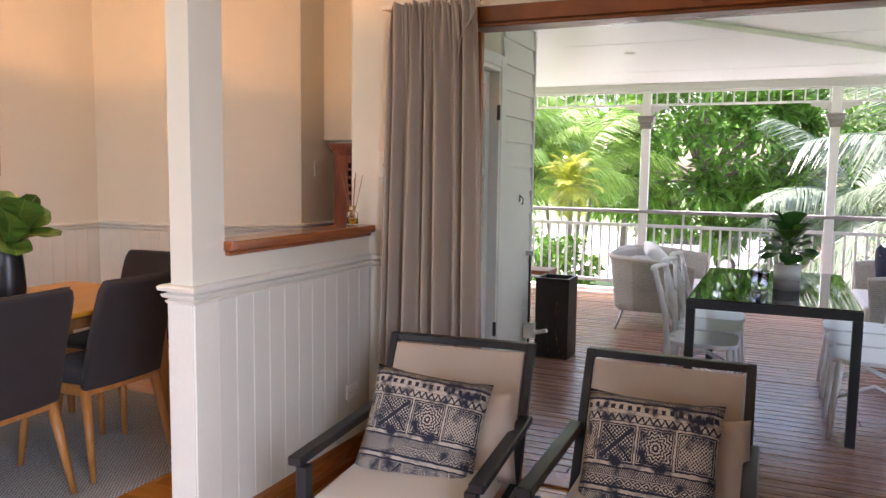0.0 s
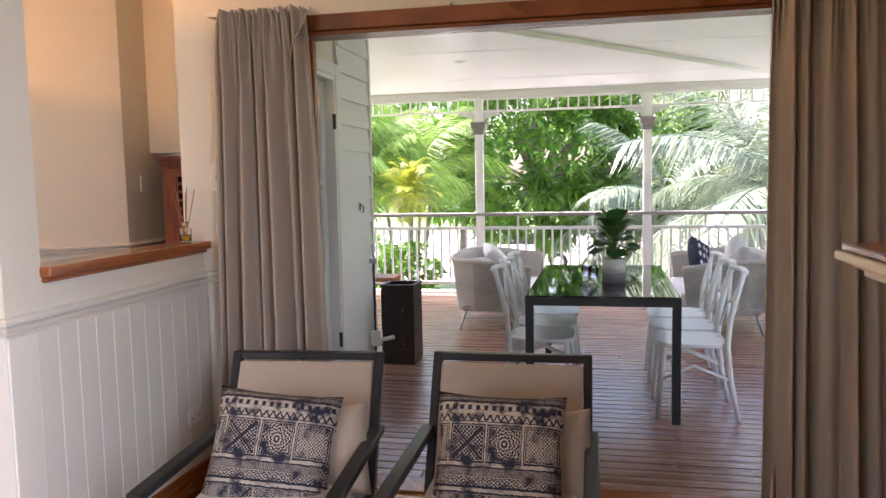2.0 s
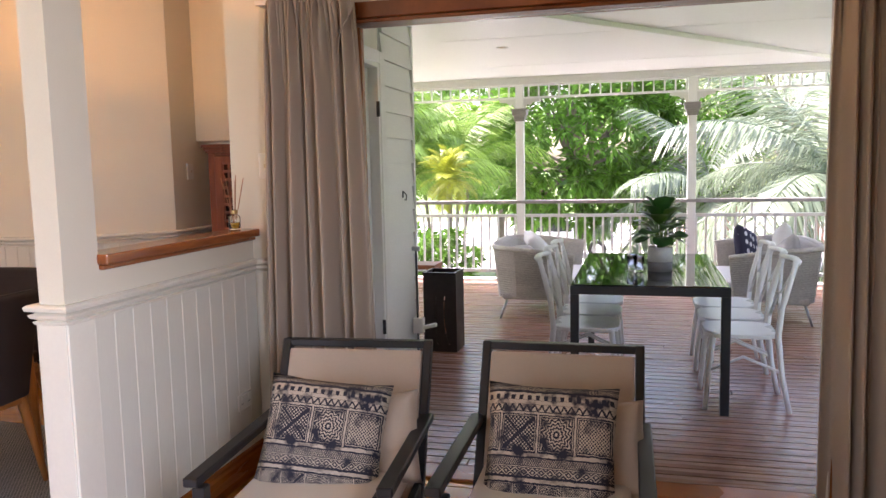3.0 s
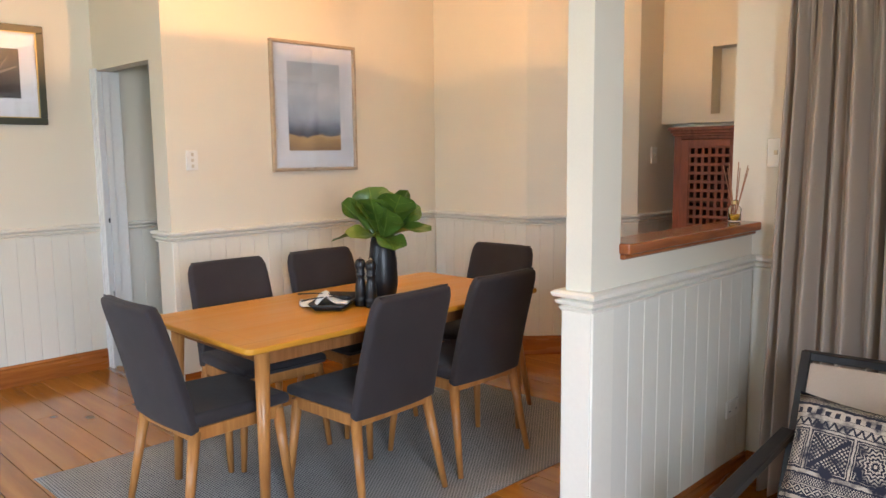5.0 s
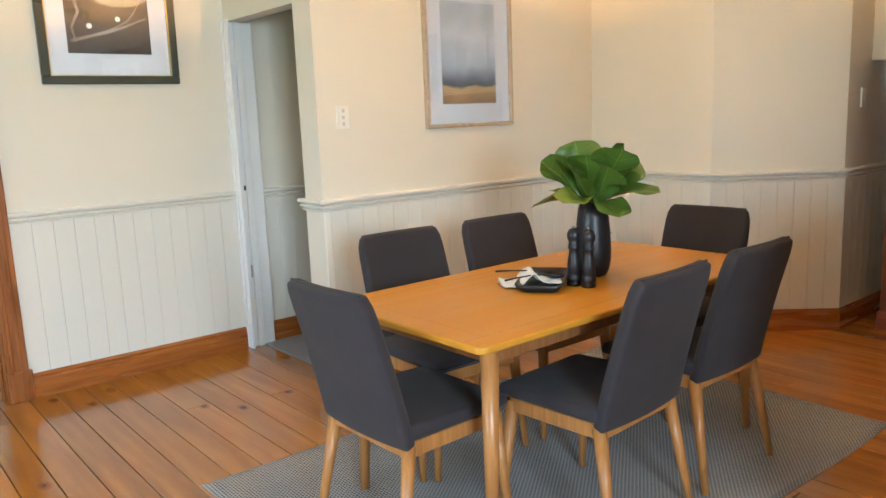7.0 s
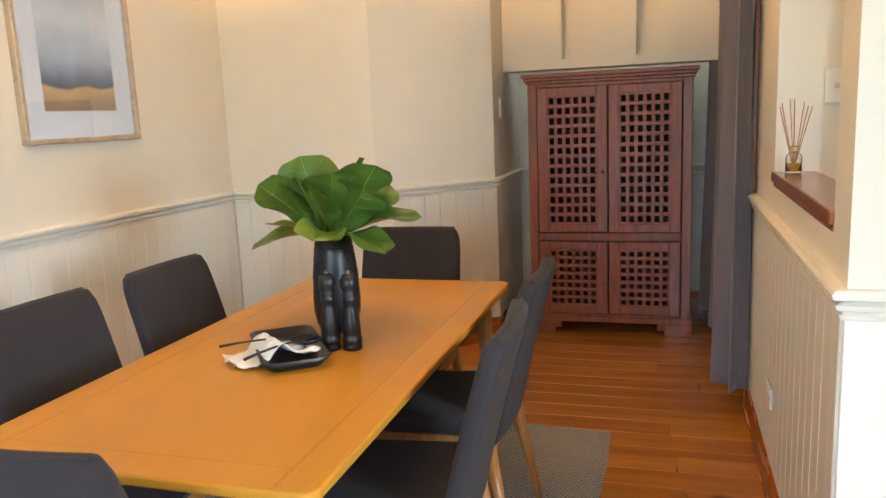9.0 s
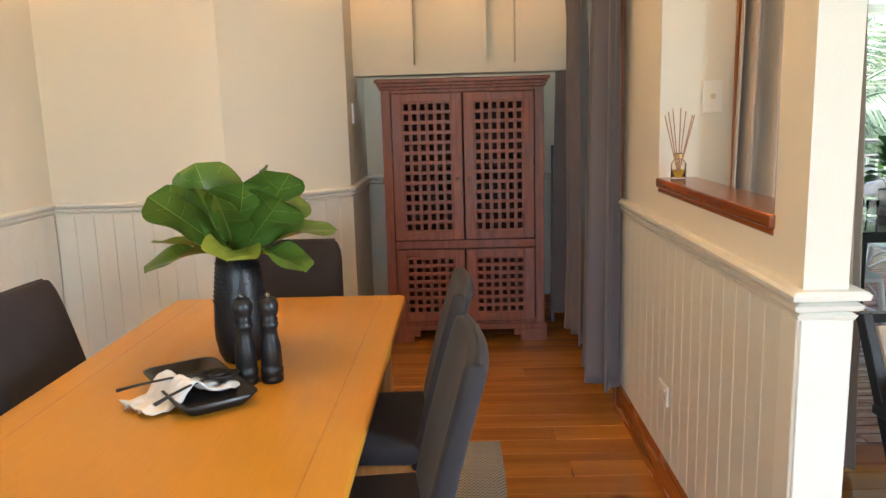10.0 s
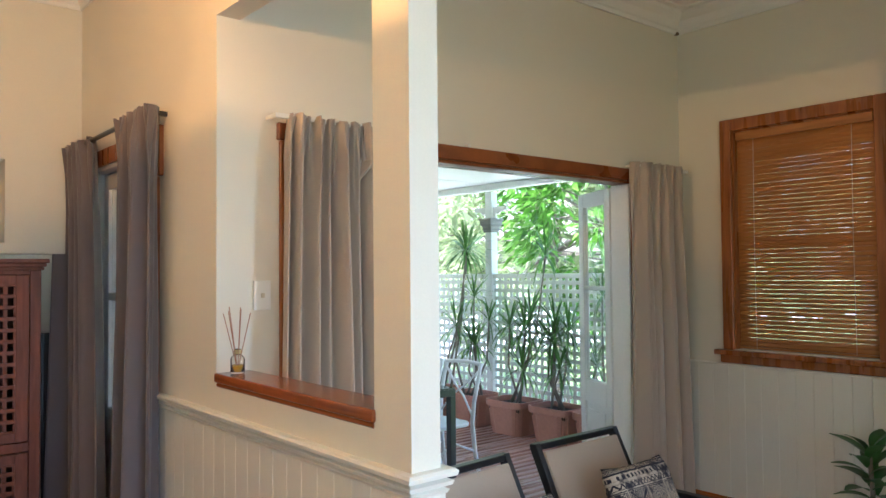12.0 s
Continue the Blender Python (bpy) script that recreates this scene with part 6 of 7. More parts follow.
sf = sofa(pose(-1.02, 7.95, DZ))
copy_thing(sf, pose(1.12, 7.98, DZ, 0, 0, 180))
M_DOTS = material("navy_dotted_cloth", (0.03, 0.03, 0.06), 0.9, vary=0.1, bump=0.2)
nd = M_DOTS.node_tree
vo = nd.nodes.new("ShaderNodeTexVoronoi")
vo.inputs["Scale"].default_value, vo.inputs["Randomness"].default_value = 12, 0.3
gt = nd.nodes.new("ShaderNodeMath")
gt.operation = "LESS_THAN"
gt.inputs[1].default_value = 0.3
mx = next(x for x in nd.nodes if x.bl_idname == "ShaderNodeMix")
cmx = nd.nodes.new("ShaderNodeMix")
cmx.data_type = "RGBA"
cmx.inputs[6].default_value, cmx.inputs[7].default_value = (0.03, 0.03, 0.06, 1), (0.7, 0.7, 0.72, 1)
nd.links.new(next(x for x in nd.nodes if x.bl_idname == "ShaderNodeTexCoord").outputs["Object"], vo.inputs["Vector"])
nd.links.new(vo.outputs["Distance"], gt.inputs[0])
nd.links.new(gt.outputs[0], cmx.inputs[0])
nd.links.new(cmx.outputs[2], mx.inputs[6])
cushion(pose(-1.10, 7.60, DZ + 0.545, -48, 4, 72), M_CUSHG, 0.42, 0.38, 0.15, "grey cushion on the wicker sofa")
cushion(pose(-1.05, 8.12, DZ + 0.60, -44, -6, 104), M_CUSHW, 0.46, 0.42, 0.16, "white cushion on the wicker sofa")
cushion(pose(1.0, 8.32, DZ + 0.60, -12, 18, 62), M_DOTS, 0.44, 0.42, 0.15, "navy cushion with white spots on the wicker sofa")
cushion(pose(1.30, 8.10, DZ + 0.62, 0, 18, 88), M_CUSHW, 0.46, 0.44, 0.16, "white cushion on the wicker sofa")
cushion(pose(1.28, 7.66, DZ + 0.58, 0, 18, 95), M_CUSHG, 0.46, 0.38, 0.15, "pale grey cushion on the wicker sofa")

lan = thing("fire_box", pose(-1.58, 6.10, DZ), "tall dark steel box with curved slots cut through", "planter")
bs, bh = 0.135, 0.63
part("side", boxes((-bs, -bs + 0.006, -bs, bs, 0, bh)), M_RUST, lan)
part("side", boxes((bs - 0.006, bs, -bs, bs, 0, bh)), M_RUST, lan)
part("rim", boxes((-bs - 0.004, bs + 0.004, -bs - 0.004, -bs + 0.02, bh, bh + 0.012), (-bs - 0.004, bs + 0.004, bs - 0.02, bs + 0.004, bh, bh + 0.012), (-bs - 0.004, -bs + 0.02, -bs + 0.02, bs - 0.02, bh, bh + 0.012), (bs - 0.02, bs + 0.004, -bs + 0.02, bs - 0.02, bh, bh + 0.012)), M_RUST, lan)
for y0 in (-bs, bs - 0.006):
    rows = []
    for r in range(42):
        z0, z1 = r * bh / 42, (r + 1) * bh / 42
        t = (r + 0.5) / 42
        if t < 0.1 or t > 0.72 or r % 9 == 0:
            rows.append((-bs + 0.006, bs - 0.006, y0, y0 + 0.006, z0, z1))
            continue
        xa, xb = -0.035 + 0.12 * (t - 0.45) ** 2, 0.028 + 0.30 * (0.5 - t) ** 2
        rows += [(-bs + 0.006, xa - 0.005, y0, y0 + 0.006, z0, z1), (xa + 0.005, xb - 0.005, y0, y0 + 0.006, z0, z1), (xb + 0.005, bs - 0.006, y0, y0 + 0.006, z0, z1)]
    part("slotted_face", boxes(*rows), M_RUST, lan)
st = thing("timber_stool", pose(-1.88, 6.55, DZ), "orange timber stool beside the steel box", "stool")
part("seat", boxes((-0.14, 0.14, -0.14, 0.14, 0.60, 0.64), bev=0.01, seg=2), M_HAND, st)
for sx in (-0.12, 0.12):
    for sy in (-0.12, 0.12):
        part("leg", tube([(sx * 1.2, sy * 1.2, 0), (sx, sy, 0.60)], 0.018, 8), M_HAND, st)
stay = thing("door_stay", pose(WBX + 0.065, 5.74, DZ), "dark metal door bolt with a white catch", "door bolt")
part("rod", tube([(0, 0, 0.06), (0, 0, 0.86)], 0.009, 8), M_METAL, stay)
part("bracket", boxes((-0.032, 0.03, -0.012, 0.012, 0.84, 0.875), bev=0.002), M_STEEL, stay)
part("catch", boxes((-0.032, 0.05, -0.03, 0.03, 0.20, 0.32), bev=0.008, seg=2), M_PLASTIC, stay)
part("lever", tube([(0.03, 0, 0.24), (0.16, -0.05, 0.28)], 0.016, 8), M_PLASTIC, stay)
hook = thing("wall_hook", pose(WBX + 0.022, 5.575, 1.19), "small dark hook on the weatherboards", "hook")
part("plate", boxes((0, 0.006, -0.008, 0.008, 0.0, 0.05)), M_METAL, hook)
part("hook", tube([(0.006, 0, 0.045), (0.03, 0, 0.02), (0.025, 0, -0.02), (0.012, 0, -0.015)], 0.004, 6), M_METAL, hook)
dl_ = thing("downlight", pose(-1.25, 7.1, 2.4655), "small recessed downlight in the deck ceiling", "lamp")
part("ring", lathe([(0.035, 0), (0.05, -0.004), (0.055, 0.003), (0.035, 0.003)], 20), M_WHITE, dl_)
part("lens", lathe([(0, 0.001), (0.034, 0.001), (0.034, 0.003), (0, 0.003)], 20), M_GOLD, dl_)

# posts, balustrade and frieze
RY = 9.52
rail = thing("balustrade", pose(0, RY, 0), "pale painted balustrade with square balusters", "balustrade", kind="structure")
RX0, RX1 = -3.85, 2.56
part("handrail", boxes((RX0, RX1, -0.05, 0.05, 0.940, 0.985), bev=0.008), M_HANDRAIL, rail)
part("mid_rail", boxes((RX0, RX1, -0.025, 0.025, 0.775, 0.812), bev=0.004), M_RAILG, rail)
part("bottom_rail", boxes((RX0, RX1, -0.03, 0.03, 0.085, 0.125), bev=0.004), M_RAILG, rail)
bal = mesh_of("baluster", boxes((-0.012, 0.012, -0.012, 0.012, 0.125, 0.775), bev=0.002), M_RAILG)
k = 0
x = RX0 + 0.06
while x < RX1:
    part("baluster", bal, None, rail, at=pose(x, 0, 0))
    x += 0.107
stub = mesh_of("stub", boxes((-0.012, 0.012, -0.012, 0.012, 0.812, 0.945), bev=0.002), M_RAILG)
for x in (-2.47, -1.0, -0.1, 1.2, 2.0):
    part("stub", stub, None, rail, at=pose(x, 0, 0))
side = thing("side_rail", pose(2.60, 0, 0), "white square lattice screen along the deck side", "screen", kind="structure")
LZ0, LZ1, LY0, LY1 = DZ + 0.02, 1.45, 3.75, 9.4
part("frame", boxes((-0.03, 0.03, LY0, LY1, LZ1, LZ1 + 0.045), (-0.03, 0.03, LY0, LY1, LZ0, LZ0 + 0.05), (-0.03, 0.03, LY0, LY0 + 0.05, LZ0, LZ1), (-0.03, 0.03, LY1 - 0.05, LY1, LZ0, LZ1), bev=0.003), M_WHITE, side)
vs = mesh_of("slat", boxes((0.002, 0.009, -0.019, 0.019, LZ0 + 0.05, LZ1)), M_WHITE)
hs = mesh_of("slat", boxes((-0.007, 0.0, LY0 + 0.05, LY1 - 0.05, -0.019, 0.019)), M_WHITE)
for k in range(int((LY1 - LY0 - 0.1) / 0.085)):
    part("slat", vs, None, side, at=pose(0, LY0 + 0.09 + k * 0.085, 0))
for k in range(int((LZ1 - LZ0 - 0.05) / 0.085)):
    part("slat", hs, None, side, at=pose(0, 0, LZ0 + 0.09 + k * 0.085))


def post(m):
    p = thing("deck_post", m, "white turned-capital verandah post with brackets", "post", "verandah posts")
    part("shaft", boxes((-0.048, 0.048, -0.048, 0.048, 0, 2.45), bev=0.006), M_WHITE, p)
    part("capital", boxes((-0.062, 0.062, -0.062, 0.062, 2.01, 2.035), (-0.078, 0.078, -0.078, 0.078, 2.07, 2.085), (-0.088, 0.088, -0.088, 0.088, 2.085, 2.135), (-0.098, 0.098, -0.098, 0.098, 2.135, 2.16), (-0.068, 0.068, -0.068, 0.068, 2.035, 2.07), bev=0.006), M_HANDRAIL, p)
    for s in (-1, 1):
        b = bmesh.new()
        pts = [(0.048, 2.285), (0.25, 2.285), (0.25, 2.245), (0.16, 2.235), (0.12, 2.20), (0.09, 2.215), (0.07, 2.17), (0.048, 2.165)]
        f0 = [b.verts.new((s * x, -0.012, z)) for x, z in pts]
        f1 = [b.verts.new((s * x, 0.012, z)) for x, z in pts]
        for i in range(8):
            b.faces.new((f0[i], f0[(i + 1) % 8], f1[(i + 1) % 8], f1[i]))
        b.faces.new(f0)
        b.faces.new(f1[::-1])
        part("bracket", b, M_RAILG, p)
    return p


p1 = post(pose(-1.468, RY, DZ))
for x, y, a in ((0.537, RY, 0), (2.56, RY, 0), (-3.47, RY, 0), (2.60, 6.6, 90), (2.60, 4.3, 90)):
    copy_thing(p1, pose(x, y, DZ, 0, 0, a))
fz = thing("frieze", pose(0, RY, 0), "slatted white frieze under the verandah beam", "frieze", kind="structure")
part("lower_rail", boxes((RX0, RX1, -0.015, 0.015, 2.212, 2.238), bev=0.002), M_WHITE, fz)
part("upper_rail", boxes((RX0, RX1, -0.015, 0.015, 2.362, 2.385), bev=0.002), M_WHITE, fz)
fs = mesh_of("slat", boxes((-0.009, 0.009, -0.008, 0.008, 2.238, 2.362)), M_WHITE)
x = RX0 + 0.05
while x < RX1:
    part("slat", fs, None, fz, at=pose(x, 0, 0))
    x += 0.122


# ---- plants outside ----
def leaf_cloud(name, pts, dirs, size, mat, parent, seed, aspect=2.6, droop=0.3):
    """Many small pointed leaves as one mesh, two faces each, folded on the midrib."""
    r = np.random.RandomState(seed)
    n = len(pts)
    d = dirs / np.linalg.norm(dirs, axis=1)[:, None]
    up = np.tile([0.0, 0.0, 1.0], (n, 1)) + r.normal(0, 0.5, (n, 3))
    sx = np.cross(d, up)
    sx /= np.linalg.norm(sx, axis=1)[:, None] + 1e-6
    L = size * r.uniform(0.6, 1.3, n)[:, None]
    tip = pts + d * L - np.array([0, 0, 1.0]) * droop * L
    mid = pts + d * L * 0.45
    w = L / aspect / 2
    a, b = mid + sx * w, mid - sx * w
    verts = np.stack([pts, a, tip, b], 1).reshape(-1, 3)
    i = np.arange(n) * 4
    faces = np.concatenate([np.stack([i, i + 1, i + 2], 1), np.stack([i, i + 2, i + 3], 1)])
    me = bpy.data.meshes.new(name)
    me.from_pydata(verts.tolist(), [], faces.tolist())
    me.materials.append(mat)
    ob = new(name, me)
    ob.parent = parent
    ob["kind"] = "stuff"
    return ob


def tree(x, y, z, height, crown, seed, mat, label, clumps=70, per=60, size=0.22, squash=0.8, trunk=0.14):
    r = np.random.RandomState(seed)
    t = thing("tree", pose(x, y, z), label, "tree")
    cz = height - crown[2]
    pts, dirs = [], []
    bt = bmesh.new()
    tube([(0, 0, 0), (0.1, 0.05, cz * 0.5), (0, 0.1, cz)], [trunk, trunk * 0.8, trunk * 0.5], 8, bt)
    for k in range(clumps):
        v = r.normal(0, 1, 3)
        v /= np.linalg.norm(v)
        c = v * np.array(crown) * r.uniform(0.45, 1.0) ** 0.6 + np.array([0, 0, cz])
        if k % 6 == 0:
            tube([(0, 0.1, cz * 0.8), tuple(c * 0.6 + np.array([0, 0, cz * 0.35])), tuple(c)], [trunk * 0.4, trunk * 0.2, 0.01], 5, bt)
        q = r.normal(0, 1, (per, 3))
        q /= np.linalg.norm(q, axis=1)[:, None]
        pts.append(c + q * r.uniform(0.05, 0.42, (per, 1)) * crown[0] * 0.32)
        dirs.append(q + v * 0.6 + np.array([0, 0, 0.25]))
    part("trunk", bt, M_BARK, t, smooth=True)
    leaf_cloud("crown", np.concatenate(pts), np.concatenate(dirs), size, mat, t, seed)
    return t


def frond_mesh(length, leaflets, leaf_len, arch, mat, seed, hang=0.5, width=0.022):
    """A feather palm frond along local +x, arching down."""
    r = random.Random(seed)
    verts, faces = [], []
    mid = []
    for k in range(17):
        t = k / 16
        mid.append(Vector((length * (t - 0.18 * arch * t * t), 0, length * (0.42 * t - arch * t * t))))
    def at(t):
        i = min(15, int(t * 16))
        return mid[i].lerp(mid[i + 1], t * 16 - i)
    for k in range(leaflets):
        t = 0.10 + 0.89 * k / leaflets
        p = at(t)
        d = (at(min(1, t + 0.03)) - at(max(0, t - 0.03))).normalized()
        ln = leaf_len * (0.45 + 0.75 * math.sin(math.pi * (0.15 + 0.8 * t))) * r.uniform(0.85, 1.1)
        for s in (-1, 1):
            o = (d * 0.75 + Vector((0, s * 0.8, 0.25 * r.uniform(-0.4, 1)))).normalized()
            q1 = p + o * ln * 0.5 + Vector((0, 0, -hang * ln * 0.12))
            q2 = p + o * ln * 0.95 + Vector((0, 0, -hang * ln * r.uniform(0.4, 0.7)))
            wv = d.cross(o).cross(o).normalized() * width
            n = len(verts)
            verts += [p - wv * 0.5, p + wv * 0.5, q1 + wv, q1 - wv, q2]
            faces += [(n, n + 1, n + 2, n + 3), (n + 3, n + 2, n + 4)]
    seg = 5
    for k in range(16):
        rad = 0.022 * (1 - k / 17) * length / 2.5 + 0.004
        n = len(verts)
        for q, rr in ((mid[k], rad), (mid[k + 1], rad * 0.93)):
            verts += [q + Vector((0, rr * math.cos(6.283 * j / seg), rr * math.sin(6.283 * j / seg))) for j in range(seg)]
        faces += [(n + j, n + (j + 1) % seg, n + seg + (j + 1) % seg, n + seg + j) for j in range(seg)]
    me = bpy.data.meshes.new("frond")
    me.from_pydata([tuple(v) for v in verts], [], faces)
    me.materials.append(mat)
    return me


def palm(x, y, z, trunk_h, meshes, n, label, seed, lift=(10, 75), stems=1, spread=0.0, trunk=0.09, scale=1.0):
    r = random.Random(seed)
    t = thing("palm", pose(x, y, z), label, "palm")
    for s in range(stems):
        a0 = r.uniform(0, 6.28)
        ox, oy = spread * math.cos(a0), spread * math.sin(a0)
        h = trunk_h * r.uniform(0.75, 1.1) if stems > 1 else trunk_h
        part("trunk", tube([(ox * 0.4, oy * 0.4, 0), (ox * 0.7, oy * 0.7, h * 0.5), (ox, oy, h)], [trunk, trunk * 0.8, trunk * 0.75], 8), M_BARK, t, smooth=True)
        for k in range(n):
            az = k * 137.5 + r.uniform(-12, 12)
            el = lift[0] + (lift[1] - lift[0]) * (k / max(1, n - 1)) ** 1.1
            part("frond", r.choice(meshes), None, t, at=Matrix.Translation((ox, oy, h)) @ Matrix.Rotation(radians(az), 4, "Z") @ Matrix.Rotation(radians(-el + 22), 4, "Y") @ Matrix.Rotation(radians(r.uniform(-25, 25)), 4, "X") @ Matrix.Diagonal((scale * r.uniform(0.85, 1.1),) * 3 + (1,)))
    return t


GZ = -2.0
gold = [frond_mesh(2.0, 40, 0.56, 0.60, M_LPALM, s, 1.7, 0.013) for s in (1, 2, 3)]
yell = [frond_mesh(0.72, 22, 0.26, 0.50, M_YPALM, s, 0.5, 0.010) for s in (4, 5)]
silv = [frond_mesh(3.3, 58, 0.70, 0.52, M_SPALM, s, 1.5, 0.019) for s in (6, 7, 8)]
palm(-4.9, 14.3, GZ, 3.3, gold, 10, "clump of bright green golden cane palms", 41, lift=(38, 98), stems=4, spread=0.7, trunk=0.05)
palm(-4.2, 16.6, GZ, 3.7, gold, 10, "clump of bright green golden cane palms", 42, lift=(38, 98), stems=3, spread=0.6, trunk=0.05)
palm(-5.6, 13.6, GZ, 4.0, gold, 10, "clump of bright green golden cane palms", 47, lift=(30, 98), stems=3, spread=0.7, trunk=0.05)
palm(-3.10, 12.4, GZ, 3.2, yell, 30, "small yellow-green palm head", 43, lift=(-40, 110), trunk=0.06, scale=0.82)
palm(3.0, 13.2, GZ, 3.0, silv, 20, "large silver-green feather palm with long arching fronds", 44, lift=(-12, 80), trunk=0.22)
palm(4.6, 16.5, GZ, 3.8, silv, 18, "large silver-green feather palm with long arching fronds", 45, lift=(-10, 80), trunk=0.22)
palm(1.5, 17.5, GZ, 2.6, silv, 14, "large silver-green feather palm with long arching fronds", 46, lift=(-10, 80), trunk=0.2)
tree(-1.55, 18.5, GZ, 6.6, (2.3, 2.0, 2.5), 51, M_TREE, "dense dark green broad-leaved tree", clumps=150, per=80, size=0.24)
tree(0.6, 20.5, GZ, 6.5, (2.2, 2.0, 2.6), 52, M_TREE, "dense dark green broad-leaved tree", clumps=120, per=70, size=0.24)
tree(-4.4, 24.0, GZ, 8.0, (3.0, 2.5, 3.0), 53, M_TREE, "tall green tree behind the palms", clumps=110, per=70, size=0.3)
tree(-9.0, 22.0, GZ, 8.0, (3.5, 2.5, 3.2), 54, M_TREE, "tall green tree behind the palms", clumps=110, per=60, size=0.32)
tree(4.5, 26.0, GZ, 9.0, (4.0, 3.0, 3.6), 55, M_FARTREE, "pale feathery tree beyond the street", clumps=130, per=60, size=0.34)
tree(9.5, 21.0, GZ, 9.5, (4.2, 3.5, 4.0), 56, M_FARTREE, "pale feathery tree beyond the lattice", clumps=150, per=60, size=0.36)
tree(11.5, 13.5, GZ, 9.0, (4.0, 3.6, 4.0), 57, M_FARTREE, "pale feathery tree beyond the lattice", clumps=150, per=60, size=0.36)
tree(9.5, 9.6, GZ, 8.5, (3.0, 2.6, 3.4), 58, M_TREE, "green tree beyond the lattice", clumps=120, per=60, size=0.3)
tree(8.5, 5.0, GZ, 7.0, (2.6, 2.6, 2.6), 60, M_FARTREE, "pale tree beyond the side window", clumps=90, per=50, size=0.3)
for x, y, s in ((-3.6, 10.9, 0.85), (-2.9, 11.3, 0.6), (3.6, 11.5, 0.7)):
    tree(x, y, GZ, 1.9 + s, (s, s * 0.8, s), int(60 + s * 10), M_TREE, "rounded green shrub below the deck", clumps=40, per=50, size=0.14, trunk=0.04)

# pots of dracaena along the lattice
r2 = random.Random(71)
head_mesh = []
for v in range(3):
    bm = bmesh.new()
    for k in range(34):
        a, el = k * 2.399, -25 + 105 * (k / 33)
        m = Matrix.Rotation(a, 4, "Z") @ Matrix.Rotation(radians(el), 4, "X")
        leaf_bm(0.30 + 0.08 * r2.random(), 0.020, curl=0.55 * (1 - k / 40), n=5, bm=bm, m=m)
    head_mesh.append(mesh_of("leaf_head", bm, M_DRAC, True, False))


def trough(m, w, d, h, mat):
    t = thing("planter_pot", m, "ribbed terracotta-coloured planter with dracaena canes", "planter", "planters along the lattice")
    bm = bmesh.new()
    n = 44
    rings = []
    for z, s, rib in ((0, 0.80, 0.012), (0.02, 0.82, 0.012), (h * 0.80, 0.96, 0.012), (h * 0.82, 1.04, 0), (h, 1.06, 0), (h, 0.97, 0), (h * 0.88, 0.93, 0)):
        ring = []
        for k in range(n):
            a = 2 * math.pi * k / n
            e = 0.28
            cx = math.copysign(abs(math.cos(a)) ** e, math.cos(a)) * w / 2 * s
            cy = math.copysign(abs(math.sin(a)) ** e, math.sin(a)) * d / 2 * s
            f = 1 - (rib / (w / 2)) * (k % 2)
            ring.append(bm.verts.new((cx * f, cy * f, z)))
        rings.append(ring)
    for a, b in zip(rings, rings[1:]):
        for k in range(n):
            bm.faces.new((a[k], a[(k + 1) % n], b[(k + 1) % n], b[k]))
    bm.faces.new(rings[0][::-1])
    part("pot", bm, mat, t)
    part("soil", boxes((-w * 0.44, w * 0.44, -d * 0.44, d * 0.44, h * 0.7, h * 0.86), bev=0.01), M_SOIL, t)
    for k in range(5):
        a = r2.uniform(0, 6.28)
        hgt = r2.choice((0.45, 0.62, 0.8, 1.05, 1.5)) + r2.uniform(-0.08, 0.08)
        b0 = Vector((r2.uniform(-0.3, 0.3) * w, r2.uniform(-0.3, 0.3) * d, h * 0.8))
        tip = b0 + Vector((0.22 * math.cos(a) * hgt - 0.05, 0.22 * math.sin(a) * hgt, hgt))
        mid = b0.lerp(tip, 0.5) + Vector((0.08 * math.sin(a), 0.08 * math.cos(a), 0))
        part("cane", tube([b0, mid, tip], [0.014, 0.011, 0.009], 6), M_BARK, t, smooth=True)
        part("leaf_head", head_mesh[k % 3], None, t, at=Matrix.Translation(tip) @ Matrix.Rotation(a, 4, "Z") @ Matrix.Diagonal((r2.uniform(0.8, 1.1),) * 3 + (1,)))
    return t


for y, x, w in ((7.15, 2.28, 0.42), (6.55, 2.26, 0.44), (5.95, 2.27, 0.46), (5.40, 2.30, 0.46), (4.88, 2.30, 0.44)):
    trough(pose(x, y, DZ, 0, 0, 90 + r2.uniform(-5, 5)), w, 0.36, 0.33, M_TERRA)

# ground, drive, car and fences
structure("ground", boxes((-400, 400, -400, 400, GZ - 0.5, GZ)), M_GRASS, "green lawn reaching far around the house", "ground")
# slabs beside the deck are unseen, added to bounce pale light onto its ceiling
structure("road", boxes((-14, 12, 9.9, 22.5, GZ, GZ + 0.02), (-60, 60, 24.5, 30.5, GZ, GZ + 0.02), (-60, 60, 32.0, 46, GZ, GZ + 0.02), (2.8, 12, 2.0, 9.9, GZ, GZ + 0.02)), M_ROAD, "pale concrete drive and street, with unseen paving added near the deck", "road")
car = thing("car", pose(-2.9, 28.8, GZ + 0.004), "white parked car on the street", "car")
cb = bmesh.new()
prof = [(-2.1, 0.35), (2.1, 0.35), (2.12, 0.65), (1.9, 0.85), (1.0, 0.95), (0.35, 1.40), (-1.0, 1.45), (-1.75, 1.0), (-2.1, 0.9)]
s0 = [cb.verts.new((x, -0.85, z)) for x, z in prof]
s1 = [cb.verts.new((x, 0.85, z)) for x, z in prof]
for i in range(9):
    cb.faces.new((s0[i], s0[(i + 1) % 9], s1[(i + 1) % 9], s1[i]))
cb.faces.new(s0)
cb.faces.new(s1[::-1])
bmesh.ops.bevel(cb, geom=list(cb.edges), offset=0.06, segments=2, affect="EDGES")
